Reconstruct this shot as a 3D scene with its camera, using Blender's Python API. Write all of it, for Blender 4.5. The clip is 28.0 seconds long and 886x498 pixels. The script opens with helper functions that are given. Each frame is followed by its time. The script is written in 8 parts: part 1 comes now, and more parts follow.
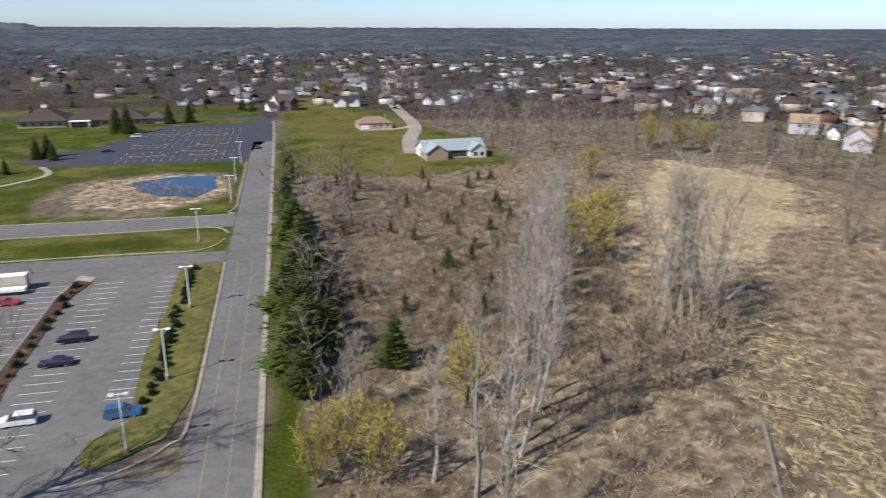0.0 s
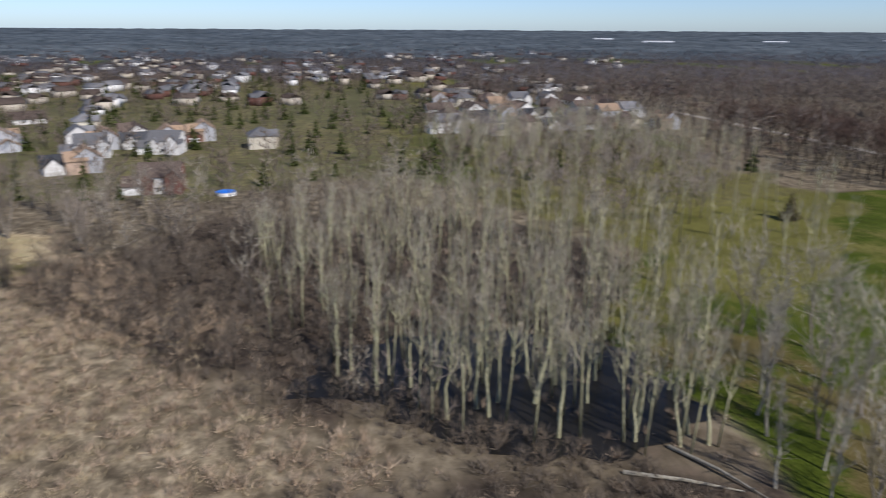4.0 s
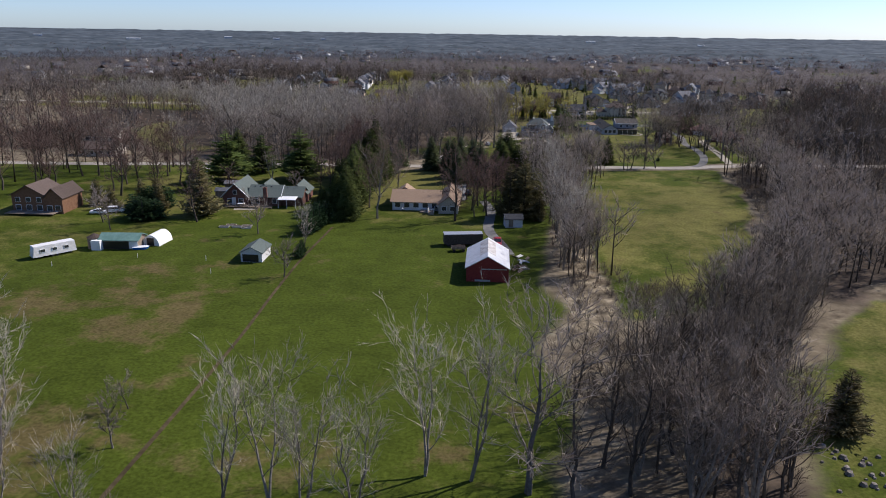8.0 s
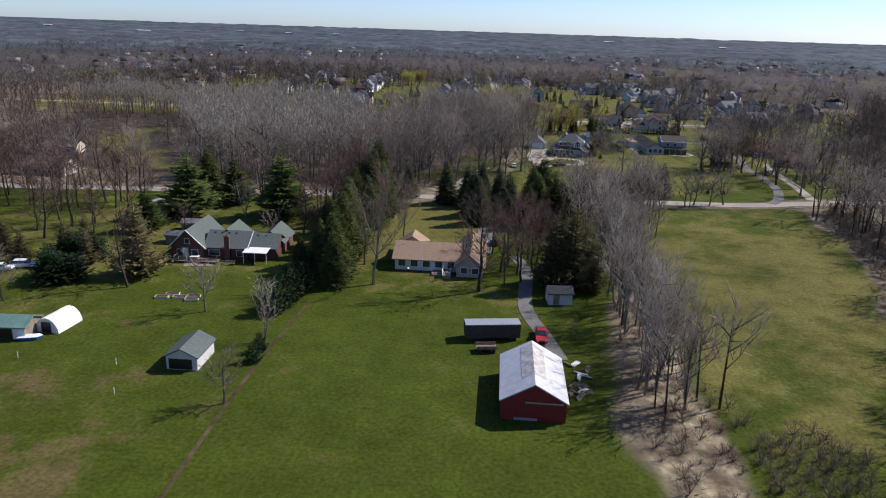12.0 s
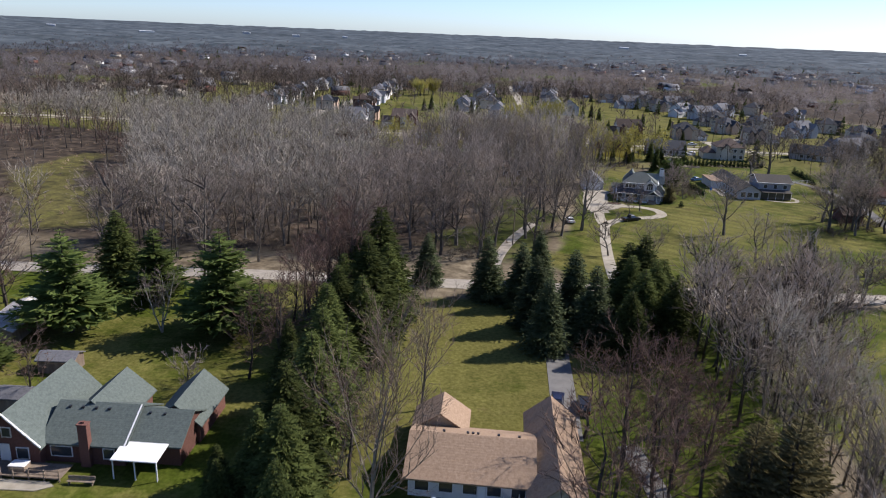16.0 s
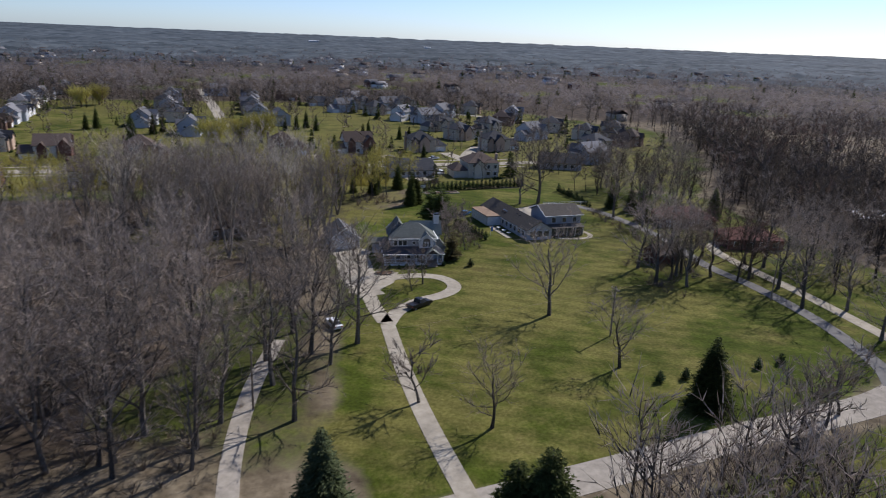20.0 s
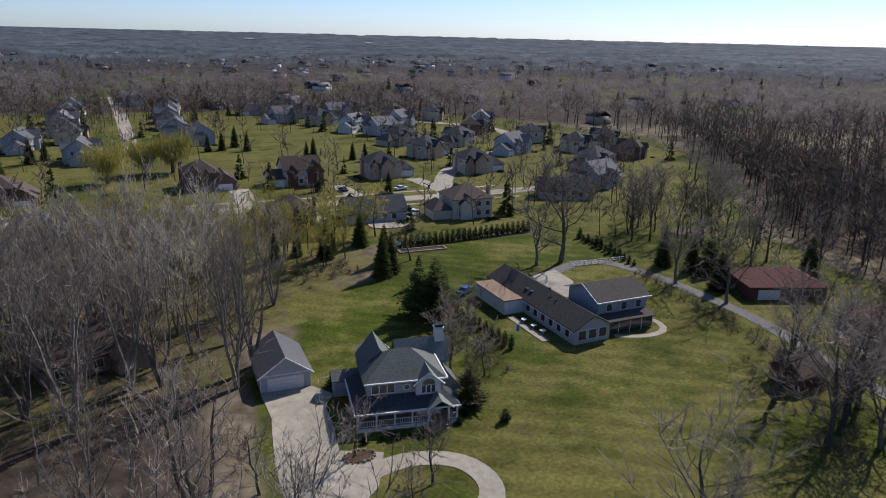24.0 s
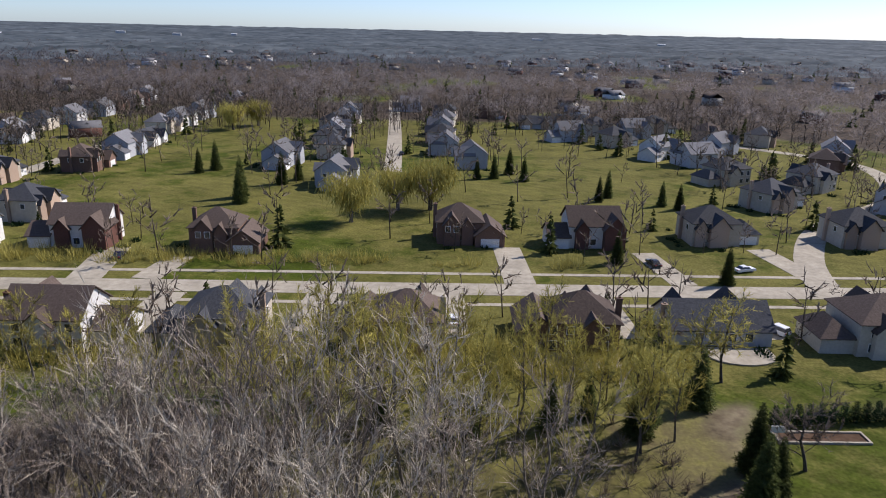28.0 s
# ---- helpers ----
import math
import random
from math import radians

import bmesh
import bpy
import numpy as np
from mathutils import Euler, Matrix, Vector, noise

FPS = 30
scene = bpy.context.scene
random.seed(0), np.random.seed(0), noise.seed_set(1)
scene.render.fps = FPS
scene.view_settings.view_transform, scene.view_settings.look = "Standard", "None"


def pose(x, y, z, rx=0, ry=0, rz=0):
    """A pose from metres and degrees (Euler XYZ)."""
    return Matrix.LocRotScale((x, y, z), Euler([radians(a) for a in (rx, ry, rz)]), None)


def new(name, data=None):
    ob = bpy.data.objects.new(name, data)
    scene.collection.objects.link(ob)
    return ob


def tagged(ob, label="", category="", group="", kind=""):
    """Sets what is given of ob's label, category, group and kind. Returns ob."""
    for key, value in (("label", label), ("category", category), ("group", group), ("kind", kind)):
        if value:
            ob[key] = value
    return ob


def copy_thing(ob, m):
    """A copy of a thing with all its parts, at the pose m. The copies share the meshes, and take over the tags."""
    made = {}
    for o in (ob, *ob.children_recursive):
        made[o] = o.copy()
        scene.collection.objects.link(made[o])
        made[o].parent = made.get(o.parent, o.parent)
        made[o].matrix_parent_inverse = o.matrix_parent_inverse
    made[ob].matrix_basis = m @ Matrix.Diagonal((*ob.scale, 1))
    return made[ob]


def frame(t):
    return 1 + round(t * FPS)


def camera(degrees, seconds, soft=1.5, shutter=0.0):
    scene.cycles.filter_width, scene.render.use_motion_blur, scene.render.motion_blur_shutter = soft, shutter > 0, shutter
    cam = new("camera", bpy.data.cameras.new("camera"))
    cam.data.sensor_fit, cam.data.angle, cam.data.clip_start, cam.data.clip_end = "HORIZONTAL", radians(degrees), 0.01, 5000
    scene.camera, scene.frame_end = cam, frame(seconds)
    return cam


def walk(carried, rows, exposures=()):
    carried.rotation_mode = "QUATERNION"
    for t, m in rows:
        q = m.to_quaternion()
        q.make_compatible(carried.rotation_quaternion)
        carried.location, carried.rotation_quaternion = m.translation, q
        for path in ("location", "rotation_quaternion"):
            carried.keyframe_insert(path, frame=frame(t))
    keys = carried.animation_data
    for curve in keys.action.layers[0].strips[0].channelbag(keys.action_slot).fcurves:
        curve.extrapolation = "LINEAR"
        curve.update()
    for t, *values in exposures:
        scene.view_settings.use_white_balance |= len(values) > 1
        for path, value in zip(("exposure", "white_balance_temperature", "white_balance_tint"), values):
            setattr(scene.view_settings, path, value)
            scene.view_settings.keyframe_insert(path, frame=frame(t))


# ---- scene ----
cam = camera(64.0, 28.0, soft=1.0, shutter=0.3)
PATH = (
    # seconds, x, y, z, pitch + 90, roll, yaw
    (0.0, 0.00, 0.00, 50.00, 72.50, -0.18, 167.58),
    (0.5, 0.00, 0.00, 50.00, 72.50, -0.15, 156.85),
    (1.0, 0.00, 0.00, 50.00, 72.50, -0.12, 146.35),
    (1.5, 0.00, 0.00, 50.00, 72.50, -0.10, 137.85),
    (2.0, 0.00, 0.00, 50.00, 72.50, -0.08, 128.42),
    (2.5, 0.00, 0.00, 50.10, 72.50, -0.10, 119.48),
    (3.5, 0.20, 0.05, 50.30, 72.60, -0.22, 92.60),
    (4.5, 0.50, 0.10, 50.55, 72.70, -0.38, 63.40),
    (5.0, 0.50, 0.00, 50.60, 72.72, -0.45, 47.25),
    (5.5, 0.07, -0.49, 50.44, 72.82, -0.53, 30.37),
    (6.0, -0.25, -1.09, 50.37, 72.89, -0.61, 15.86),
    (6.5, -0.23, -1.16, 50.21, 72.88, -0.69, 14.13),
    (7.0, -0.33, -1.35, 50.19, 72.90, -0.73, 8.84),
    (7.5, -0.18, -1.45, 50.14, 72.92, -0.75, 5.50),
    (8.0, -0.00, -1.22, 49.81, 72.94, -0.82, 5.30),
    (8.5, -0.12, 0.67, 49.70, 72.91, -0.94, 5.49),
    (9.0, -0.57, 5.23, 49.61, 72.86, -1.04, 5.68),
    (9.5, -0.99, 11.40, 49.68, 72.78, -1.18, 5.90),
    (10.0, -1.96, 18.63, 49.65, 72.74, -1.32, 6.00),
    (10.5, -3.10, 26.64, 49.73, 72.73, -1.37, 6.13),
    (11.0, -4.29, 35.01, 50.00, 72.71, -1.47, 6.28),
    (11.5, -5.69, 43.69, 50.23, 72.70, -1.64, 6.35),
    (12.0, -7.14, 52.45, 50.56, 72.70, -1.77, 6.43),
    (12.5, -8.47, 61.81, 50.86, 72.70, -1.86, 6.68),
    (14.5, -16.17, 101.70, 50.56, 72.82, -1.95, 6.94),
    (15.0, -18.40, 111.78, 50.21, 72.86, -2.02, 7.00),
    (15.5, -20.37, 121.21, 49.79, 72.93, -2.18, 7.08),
    (16.0, -22.07, 130.30, 49.63, 72.96, -2.31, 7.18),
    (16.5, -22.93, 140.27, 50.23, 72.92, -2.21, 7.40),
    (17.0, -23.44, 149.77, 50.46, 73.04, -2.23, 2.99),
    (17.5, -24.55, 159.29, 50.38, 73.16, -2.26, -1.57),
    (18.0, -25.67, 169.29, 50.42, 73.29, -2.28, -6.28),
    (18.5, -26.50, 179.77, 50.58, 73.33, -2.31, -9.13),
    (19.0, -26.73, 189.75, 50.88, 73.37, -2.34, -13.82),
    (19.5, -26.73, 199.05, 50.62, 73.36, -2.35, -14.74),
    (20.0, -26.12, 207.87, 50.46, 73.40, -2.31, -16.79),
    (20.5, -25.13, 216.57, 50.37, 73.48, -2.16, -22.09),
    (21.0, -23.41, 225.07, 49.77, 73.48, -2.00, -22.57),
    (21.5, -21.38, 233.55, 49.53, 73.42, -1.87, -22.29),
    (23.5, -14.59, 270.31, 49.76, 73.24, -1.35, -21.77),
    (24.0, -12.87, 279.57, 49.82, 73.16, -1.33, -21.46),
    (24.5, -11.42, 288.98, 49.83, 73.05, -1.22, -21.23),
    (25.0, -9.94, 298.58, 49.85, 72.94, -1.16, -20.09),
    (25.5, -8.47, 308.16, 49.79, 72.86, -1.05, -16.60),
    (26.0, -7.12, 317.35, 49.66, 72.81, -1.00, -9.90),
    (26.5, -5.81, 326.79, 49.72, 72.75, -1.02, -4.84),
    (27.0, -5.06, 335.50, 49.58, 72.75, -1.07, -1.19),
    (27.5, -5.24, 344.21, 49.50, 72.74, -1.13, 0.00),
    (28.0, -5.75, 352.67, 49.49, 72.72, -1.23, 0.48),
)
walk(cam, [(t, pose(x, y, z, a, b, c)) for t, x, y, z, a, b, c in PATH], [(0.0, 0.2, 6700, 14), (1.0, 0.05, 6700, 14), (2.0, -0.08, 6600, 14), (2.5, -0.1, 6600, 14), (5.0, 0.0, 6400, 14), (7.5, 0.09, 6450, 17), (9.5, 0.15, 6500, 17), (12.0, 0.16, 6450, 17), (15.0, 0.38, 6600, 16), (18.0, 0.28, 6550, 16), (20.0, -0.02, 6400, 16), (25.0, -0.1, 6450, 16), (26.0, 0.07, 6550, 16), (27.0, 0.06, 6650, 16), (28.0, 0.22, 6650, 17)])

# ---- world, sun ----
SUN_EL, SUN_AZ = radians(41), radians(60)  # azimuth clockwise from +y
world = bpy.data.worlds.new("world")
scene.world = world
world.use_nodes = True
wn = world.node_tree.nodes
sky = wn.new("ShaderNodeTexSky")
sky.sky_type, sky.sun_disc, sky.sun_elevation, sky.sun_rotation = "NISHITA", False, SUN_EL, SUN_AZ
sky.air_density, sky.dust_density, sky.ozone_density = 0.7, 0.35, 3.0
wn["Background"].inputs["Strength"].default_value = 0.12
tint = wn.new("ShaderNodeVectorMath")
tint.operation = "MULTIPLY"
tint.inputs[1].default_value = (.84, .955, 1.13)
world.node_tree.links.new(sky.outputs[0], tint.inputs[0])
world.node_tree.links.new(tint.outputs[0], wn["Background"].inputs["Color"])
sun_data = bpy.data.lights.new("sun", "SUN")
sun_data.energy, sun_data.angle, sun_data.color = 5.0, radians(0.5), (1.0, 0.965, 0.91)
sun = new("sun", sun_data)
to_sun = Vector((math.sin(SUN_AZ) * math.cos(SUN_EL), math.cos(SUN_AZ) * math.cos(SUN_EL), math.sin(SUN_EL)))
sun.rotation_euler = to_sun.to_track_quat("Z", "Y").to_euler()

# ---- materials ----


def material(name, colours, scale=1.0, rough=0.9, metal=0.0, bump=0.0, big=0.0, big_scale=0.05, vary=0.0, island=False, stretch=(1, 1, 1), spec=0.3, thin=0.0):
    """Noise between the colours; big: broad light and dark patches; vary: a different value for each object or piece."""
    m = bpy.data.materials.new(name)
    m.use_nodes = True
    n, l = m.node_tree.nodes, m.node_tree.links
    b = n["Principled BSDF"]
    b.inputs["Roughness"].default_value, b.inputs["Metallic"].default_value = rough, metal
    b.inputs["Specular IOR Level"].default_value = spec
    co = n.new("ShaderNodeTexCoord")
    mp = n.new("ShaderNodeMapping")
    mp.inputs["Scale"].default_value = stretch
    l.new(co.outputs["Object"], mp.inputs["Vector"])
    t = n.new("ShaderNodeTexNoise")
    t.inputs["Scale"].default_value, t.inputs["Detail"].default_value, t.inputs["Roughness"].default_value = scale, 5, 0.65
    l.new(mp.outputs[0], t.inputs["Vector"])
    r = n.new("ShaderNodeValToRGB")
    e = r.color_ramp.elements
    while len(e) < len(colours):
        e.new(0.5)
    for i, c in enumerate(colours):
        e[i].position = 0.32 + 0.36 * i / max(1, len(colours) - 1)
        e[i].color = (*c, 1)
    l.new(t.outputs["Fac"], r.inputs["Fac"])
    out = r.outputs["Color"]
    if big:
        t2 = n.new("ShaderNodeTexNoise")
        t2.inputs["Scale"].default_value, t2.inputs["Detail"].default_value = big_scale, 4
        l.new(co.outputs["Object"], t2.inputs["Vector"])
        out = scaled(n, l, out, t2.outputs["Fac"], 1 - big, 1 + big)
    if vary:
        o = n.new("ShaderNodeNewGeometry") if island else n.new("ShaderNodeObjectInfo")
        out = scaled(n, l, out, o.outputs["Random Per Island" if island else "Random"], 1 - vary, 1 + vary)
    l.new(out, b.inputs["Base Color"])
    if thin:
        tr, mix = n.new("ShaderNodeBsdfTranslucent"), n.new("ShaderNodeMixShader")
        mix.inputs[0].default_value = thin
        l.new(out, tr.inputs["Color"])
        l.new(b.outputs[0], mix.inputs[1])
        l.new(tr.outputs[0], mix.inputs[2])
        l.new(mix.outputs[0], n["Material Output"].inputs["Surface"])
    if bump:
        bu = n.new("ShaderNodeBump")
        bu.inputs["Strength"].default_value, bu.inputs["Distance"].default_value = bump, 0.05
        l.new(t.outputs["Fac"], bu.inputs["Height"])
        l.new(bu.outputs[0], b.inputs["Normal"])
    return m


def scaled(n, l, colour, value, low, high):
    """colour times a value mapped from 0.25..0.75 to low..high."""
    mr = n.new("ShaderNodeMapRange")
    mr.inputs[1].default_value, mr.inputs[2].default_value = 0.2, 0.8
    mr.inputs[3].default_value, mr.inputs[4].default_value = low, high
    l.new(value, mr.inputs[0])
    mx = n.new("ShaderNodeVectorMath")
    mx.operation = "SCALE"
    l.new(colour, mx.inputs[0])
    l.new(mr.outputs[0], mx.inputs["Scale"])
    return mx.outputs[0]


def ribbed(name, colours, period, depth, rough=0.5, metal=0.0, axis=0, **more):
    """A material with ribs, courses or laps of a period in metres along an object axis."""
    m = material(name, colours, rough=rough, metal=metal, **more)
    n, l = m.node_tree.nodes, m.node_tree.links
    co = [k for k in n if k.type == "TEX_COORD"][0]
    w = n.new("ShaderNodeTexWave")
    w.wave_profile = "SAW"
    w.bands_direction = "XYZ"[axis]
    w.inputs["Scale"].default_value = 0.314 / period
    w.inputs["Distortion"].default_value = 0.0
    l.new(co.outputs["Object"], w.inputs["Vector"])
    bu = n.new("ShaderNodeBump")
    bu.inputs["Strength"].default_value, bu.inputs["Distance"].default_value = 0.6, depth
    l.new(w.outputs["Fac"], bu.inputs["Height"])
    l.new(bu.outputs[0], n["Principled BSDF"].inputs["Normal"])
    return m


BARK_GREY = material("bark_grey", [(.068, .06, .051), (.155, .139, .119)], 3, vary=.3, spec=.06)
BARK_PALE = material("bark_pale", [(.20, .185, .145), (.34, .32, .26)], 3, vary=.2, spec=.06)
BARK_ASH = material("bark_ash", [(.13, .112, .09), (.25, .22, .18)], 3, vary=.25, spec=.06)
BARK_DARK = material("bark_dark", [(.045, .038, .03), (.095, .08, .066)], 3, vary=.25, spec=.06)
TWIG_GREY = material("twig_grey", [(.20, .163, .133), (.335, .28, .232)], 1.5, vary=.25, big=.12, thin=.2, spec=.06)
TWIG_BROWN = material("twig_brown", [(.13, .102, .08), (.22, .175, .14)], 1.5, vary=.25, thin=.15, spec=.06)
TWIG_DARK = material("twig_dark", [(.085, .069, .052), (.165, .134, .102)], 1.5, vary=.35, thin=.15, spec=.06)
TWIG_WOOD = material("twig_wood", [(.215, .176, .142), (.365, .305, .25)], 1.5, vary=.3, big=.12, thin=.2, spec=.06)
TWIG_RED = material("twig_red", [(.108, .07, .056), (.185, .125, .10)], 1.5, vary=.2, thin=.2, spec=.06)
TWIG_PALE = material("twig_pale", [(.30, .263, .211), (.455, .41, .34)], 1.5, vary=.2, thin=.2, spec=.06)
TWIG_YELLOW = material("twig_yellow", [(.31, .275, .075), (.46, .405, .115)], 1.5, vary=.2, thin=.25, spec=.06)
TWIG_OCHRE = material("twig_ochre", [(.34, .275, .065), (.50, .41, .11)], 1.5, vary=.25, thin=.2, spec=.06)
NEEDLE = material("needle", [(.034, .048, .014), (.118, .14, .042)], 1.6, vary=.3, rough=.8, thin=.28, spec=.06)
NEEDLE_PINE = material("needle_pine", [(.042, .066, .017), (.14, .178, .05)], 1.6, vary=.25, rough=.8, thin=.28, spec=.06)
NEEDLE_BLUE = material("needle_blue", [(.036, .05, .024), (.115, .136, .064)], 1.6, vary=.25, rough=.7, thin=.28, spec=.06)
NEEDLE_BROWN = material("needle_brown", [(.092, .084, .036), (.21, .178, .086)], 1.6, vary=.3, rough=.8, thin=.28, spec=.06)
HEDGE = material("hedge_leaf", [(.015, .032, .013), (.035, .065, .025)], 2, vary=.25, rough=.7, thin=.12, spec=.06)
TWIG_ASH = material("twig_ash", [(.36, .315, .25), (.54, .485, .395)], 1.5, vary=.2, thin=.2, spec=.06)
TWIG_TAN = material("twig_tan", [(.30, .235, .165), (.43, .345, .25)], 1.5, vary=.2, thin=.2, spec=.06)
BARK_MOSS = material("bark_moss", [(.23, .22, .125), (.40, .385, .25)], 2, vary=.25, spec=.06)
TWIG_BUFF = material("twig_buff", [(.235, .205, .155), (.40, .36, .28)], 1.5, vary=.25, thin=.2, spec=.06)
TWIG_YARD = material("twig_yard", [(.16, .115, .085), (.28, .21, .16)], 1.5, vary=.2, thin=.2, spec=.06)
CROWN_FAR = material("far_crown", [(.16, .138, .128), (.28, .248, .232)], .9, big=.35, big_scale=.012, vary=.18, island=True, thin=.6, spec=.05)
SHRUB = material("shrub_twig", [(.24, .178, .122), (.53, .415, .295)], .4, big=.35, big_scale=.03, vary=.35, island=True, thin=.2, spec=.06)
STRAW = material("straw_grass", [(.40, .315, .19), (.58, .49, .325)], .4, big=.2, big_scale=.04, vary=.2, island=True, thin=.2, spec=.06)
# twigs cooled to grey, with some of the distance haze in the colour
WOOD_FAR_HAZE = material("hazed_far_twigs", [(.115, .108, .11), (.195, .184, .184)], .3, big=.3, big_scale=.008, vary=.18, island=True, thin=.6, spec=.05)
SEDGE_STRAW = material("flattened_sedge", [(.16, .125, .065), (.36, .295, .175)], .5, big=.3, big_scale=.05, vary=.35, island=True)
# blue-grey base colour stands in for the haze over distant woods
WOOD_HAZE = material("hazed_twigs", [(.038, .05, .058), (.105, .122, .132)], .012, big=.35, big_scale=.003, spec=.05)
ASPHALT_OLD = material("asphalt_old", [(.14, .136, .128), (.19, .185, .172)], .5, rough=.92, big=.16, big_scale=.06, bump=.1, spec=.1)
ASPHALT_DARK = material("asphalt_dark", [(.05, .055, .068), (.075, .08, .092)], .6, rough=.9, big=.12, big_scale=.05, spec=.12)
CONCRETE = material("concrete", [(.28, .25, .195), (.40, .362, .29)], .7, rough=.9, big=.22, big_scale=.15, bump=.1, spec=.1)
GRAVEL = material("gravel", [(.25, .225, .185), (.37, .335, .28)], .8, rough=.95, big=.2, big_scale=.08, bump=.2, spec=.12)
PAINT_LINE = material("line_paint", [(.62, .62, .60), (.75, .75, .73)], 3, rough=.8)
PAINT_YELLOW = material("yellow_line_paint", [(.24, .205, .12), (.33, .28, .16)], 3, rough=.8)
WATER = material("pond_water", [(.012, .03, .055), (.016, .04, .07)], .05, rough=.12, spec=.6)
SWAMP = material("swamp_water", [(.008, .008, .007), (.016, .014, .012)], .2, rough=.3, spec=.25)
WORN_SOIL = material("worn_soil", [(.05, .04, .02), (.10, .076, .042)], .6, rough=1, big=.5, big_scale=.12, spec=.06)
GLASS = material("window_glass", [(.03, .035, .04), (.06, .065, .07)], .5, rough=.08, spec=.7)
WHITE = material("white_paint", [(.72, .72, .70), (.82, .82, .80)], 2, rough=.6, big=.06, big_scale=.4)
CREAM = material("cream_siding", [(.47, .43, .345), (.57, .53, .44)], 2, rough=.7, big=.06, big_scale=.4, vary=.1)
SIDING_WHITE = ribbed("white_siding", [(.58, .575, .55), (.70, .69, .67)], .2, .015, rough=.6, axis=2, scale=1.2, big=.06, vary=.1)
SIDING_GREY = ribbed("grey_siding", [(.36, .37, .39), (.44, .45, .47)], .2, .015, rough=.65, axis=2, scale=1.2, big=.08, vary=.1)
SIDING_BLUE = ribbed("blue_grey_siding", [(.28, .33, .40), (.35, .40, .48)], .2, .015, rough=.65, axis=2, scale=1.2, big=.08)
SIDING_TAN = ribbed("tan_siding", [(.44, .39, .31), (.54, .48, .39)], .2, .015, rough=.7, axis=2, scale=1.2, big=.08, vary=.12)
BRICK_RED = ribbed("red_brick", [(.115, .054, .043), (.175, .09, .072)], .075, .012, axis=2, rough=.9, scale=6, big=.12, vary=.15, spec=.12)
BRICK_TAN = ribbed("tan_brick", [(.33, .24, .18), (.44, .33, .25)], .075, .012, axis=2, rough=.9, scale=6, big=.12, vary=.15, spec=.12)
BRICK_BROWN = ribbed("brown_brick", [(.14, .085, .065), (.21, .135, .105)], .075, .012, axis=2, rough=.9, scale=6, big=.12, vary=.15, spec=.12)
SHINGLE_GREY = ribbed("grey_shingle", [(.12, .12, .125), (.19, .19, .195)], .14, .02, axis=2, rough=.9, scale=3, big=.15, vary=.2, spec=.12)
SHINGLE_DARK = ribbed("dark_shingle", [(.035, .038, .043), (.072, .075, .082)], .14, .02, axis=2, rough=.85, scale=3, big=.15, vary=.2, spec=.12)
SHINGLE_BROWN = ribbed("brown_shingle", [(.24, .165, .11), (.34, .245, .17)], .14, .02, axis=2, rough=.9, scale=3, big=.15, vary=.1, spec=.12)
SHINGLE_UMBER = ribbed("umber_shingle", [(.075, .057, .047), (.125, .095, .08)], .14, .02, axis=2, rough=.9, scale=3, big=.15, vary=.2, spec=.12)
SHINGLE_GREEN = ribbed("grey_green_shingle", [(.085, .105, .095), (.135, .16, .145)], .14, .02, axis=2, rough=.9, scale=3, big=.12, spec=.12)
SHINGLE_SAGE = ribbed("weathered_green_shingle", [(.13, .145, .13), (.205, .22, .195)], .14, .02, axis=2, rough=.9, scale=3, big=.18, vary=.15, spec=.12)
SHINGLE_WARM = ribbed("charcoal_brown_shingle", [(.07, .064, .056), (.125, .114, .10)], .14, .02, axis=2, rough=.9, scale=3, big=.2, vary=.15, spec=.12)
SHINGLE_CHARCOAL = ribbed("charcoal_shingle", [(.042, .04, .037), (.078, .073, .067)], .14, .02, axis=2, rough=.9, scale=3, big=.2, spec=.12)
SHINGLE_RED = ribbed("red_shingle", [(.12, .055, .045), (.18, .085, .07)], .14, .02, axis=2, rough=.9, scale=3, big=.12, spec=.12)
SHINGLE_PALE = ribbed("pale_blue_shingle", [(.25, .305, .315), (.34, .395, .405)], .14, .02, axis=2, rough=.85, scale=3, big=.1, spec=.12)
BARN_RED = ribbed("barn_red_metal", [(.20, .022, .022), (.27, .035, .03)], .23, .03, axis=0, rough=.55, scale=2, big=.15)
ROOF_METAL = ribbed("white_metal_roof", [(.50, .51, .52), (.63, .64, .65)], .23, .03, axis=1, rough=.5, scale=.8, big=.12)
ROOF_RUST = material("worn_metal_roof", [(.34, .30, .27), (.58, .57, .55)], 1.2, rough=.7, big=.2, big_scale=.6)
ROOF_GREEN = material("green_metal_roof", [(.10, .19, .16), (.16, .27, .23)], 1, rough=.5, big=.15, big_scale=.3)
TIMBER = material("weathered_timber", [(.16, .12, .09), (.30, .24, .18)], 2, rough=.9, stretch=(1, 1, .2), vary=.2)
LOG_BROWN = ribbed("brown_log", [(.15, .075, .04), (.24, .13, .075)], .3, .08, axis=2, rough=.8, scale=2, big=.15)
METAL_GREY = material("galvanised_metal", [(.42, .43, .44), (.55, .56, .57)], 2, rough=.45, metal=.6)
RUBBER = material("tyre_rubber", [(.02, .02, .02), (.03, .03, .03)], 3, rough=.9)
BLACK = material("black_paint", [(.012, .012, .014), (.02, .02, .022)], 1, rough=.3, spec=.5)
CAR_WHITE = material("white_car_paint", [(.72, .73, .74), (.78, .79, .8)], 1, rough=.25, spec=.6)
CAR_BLUE = material("blue_car_paint", [(.03, .10, .22), (.04, .13, .27)], 1, rough=.25, spec=.6)
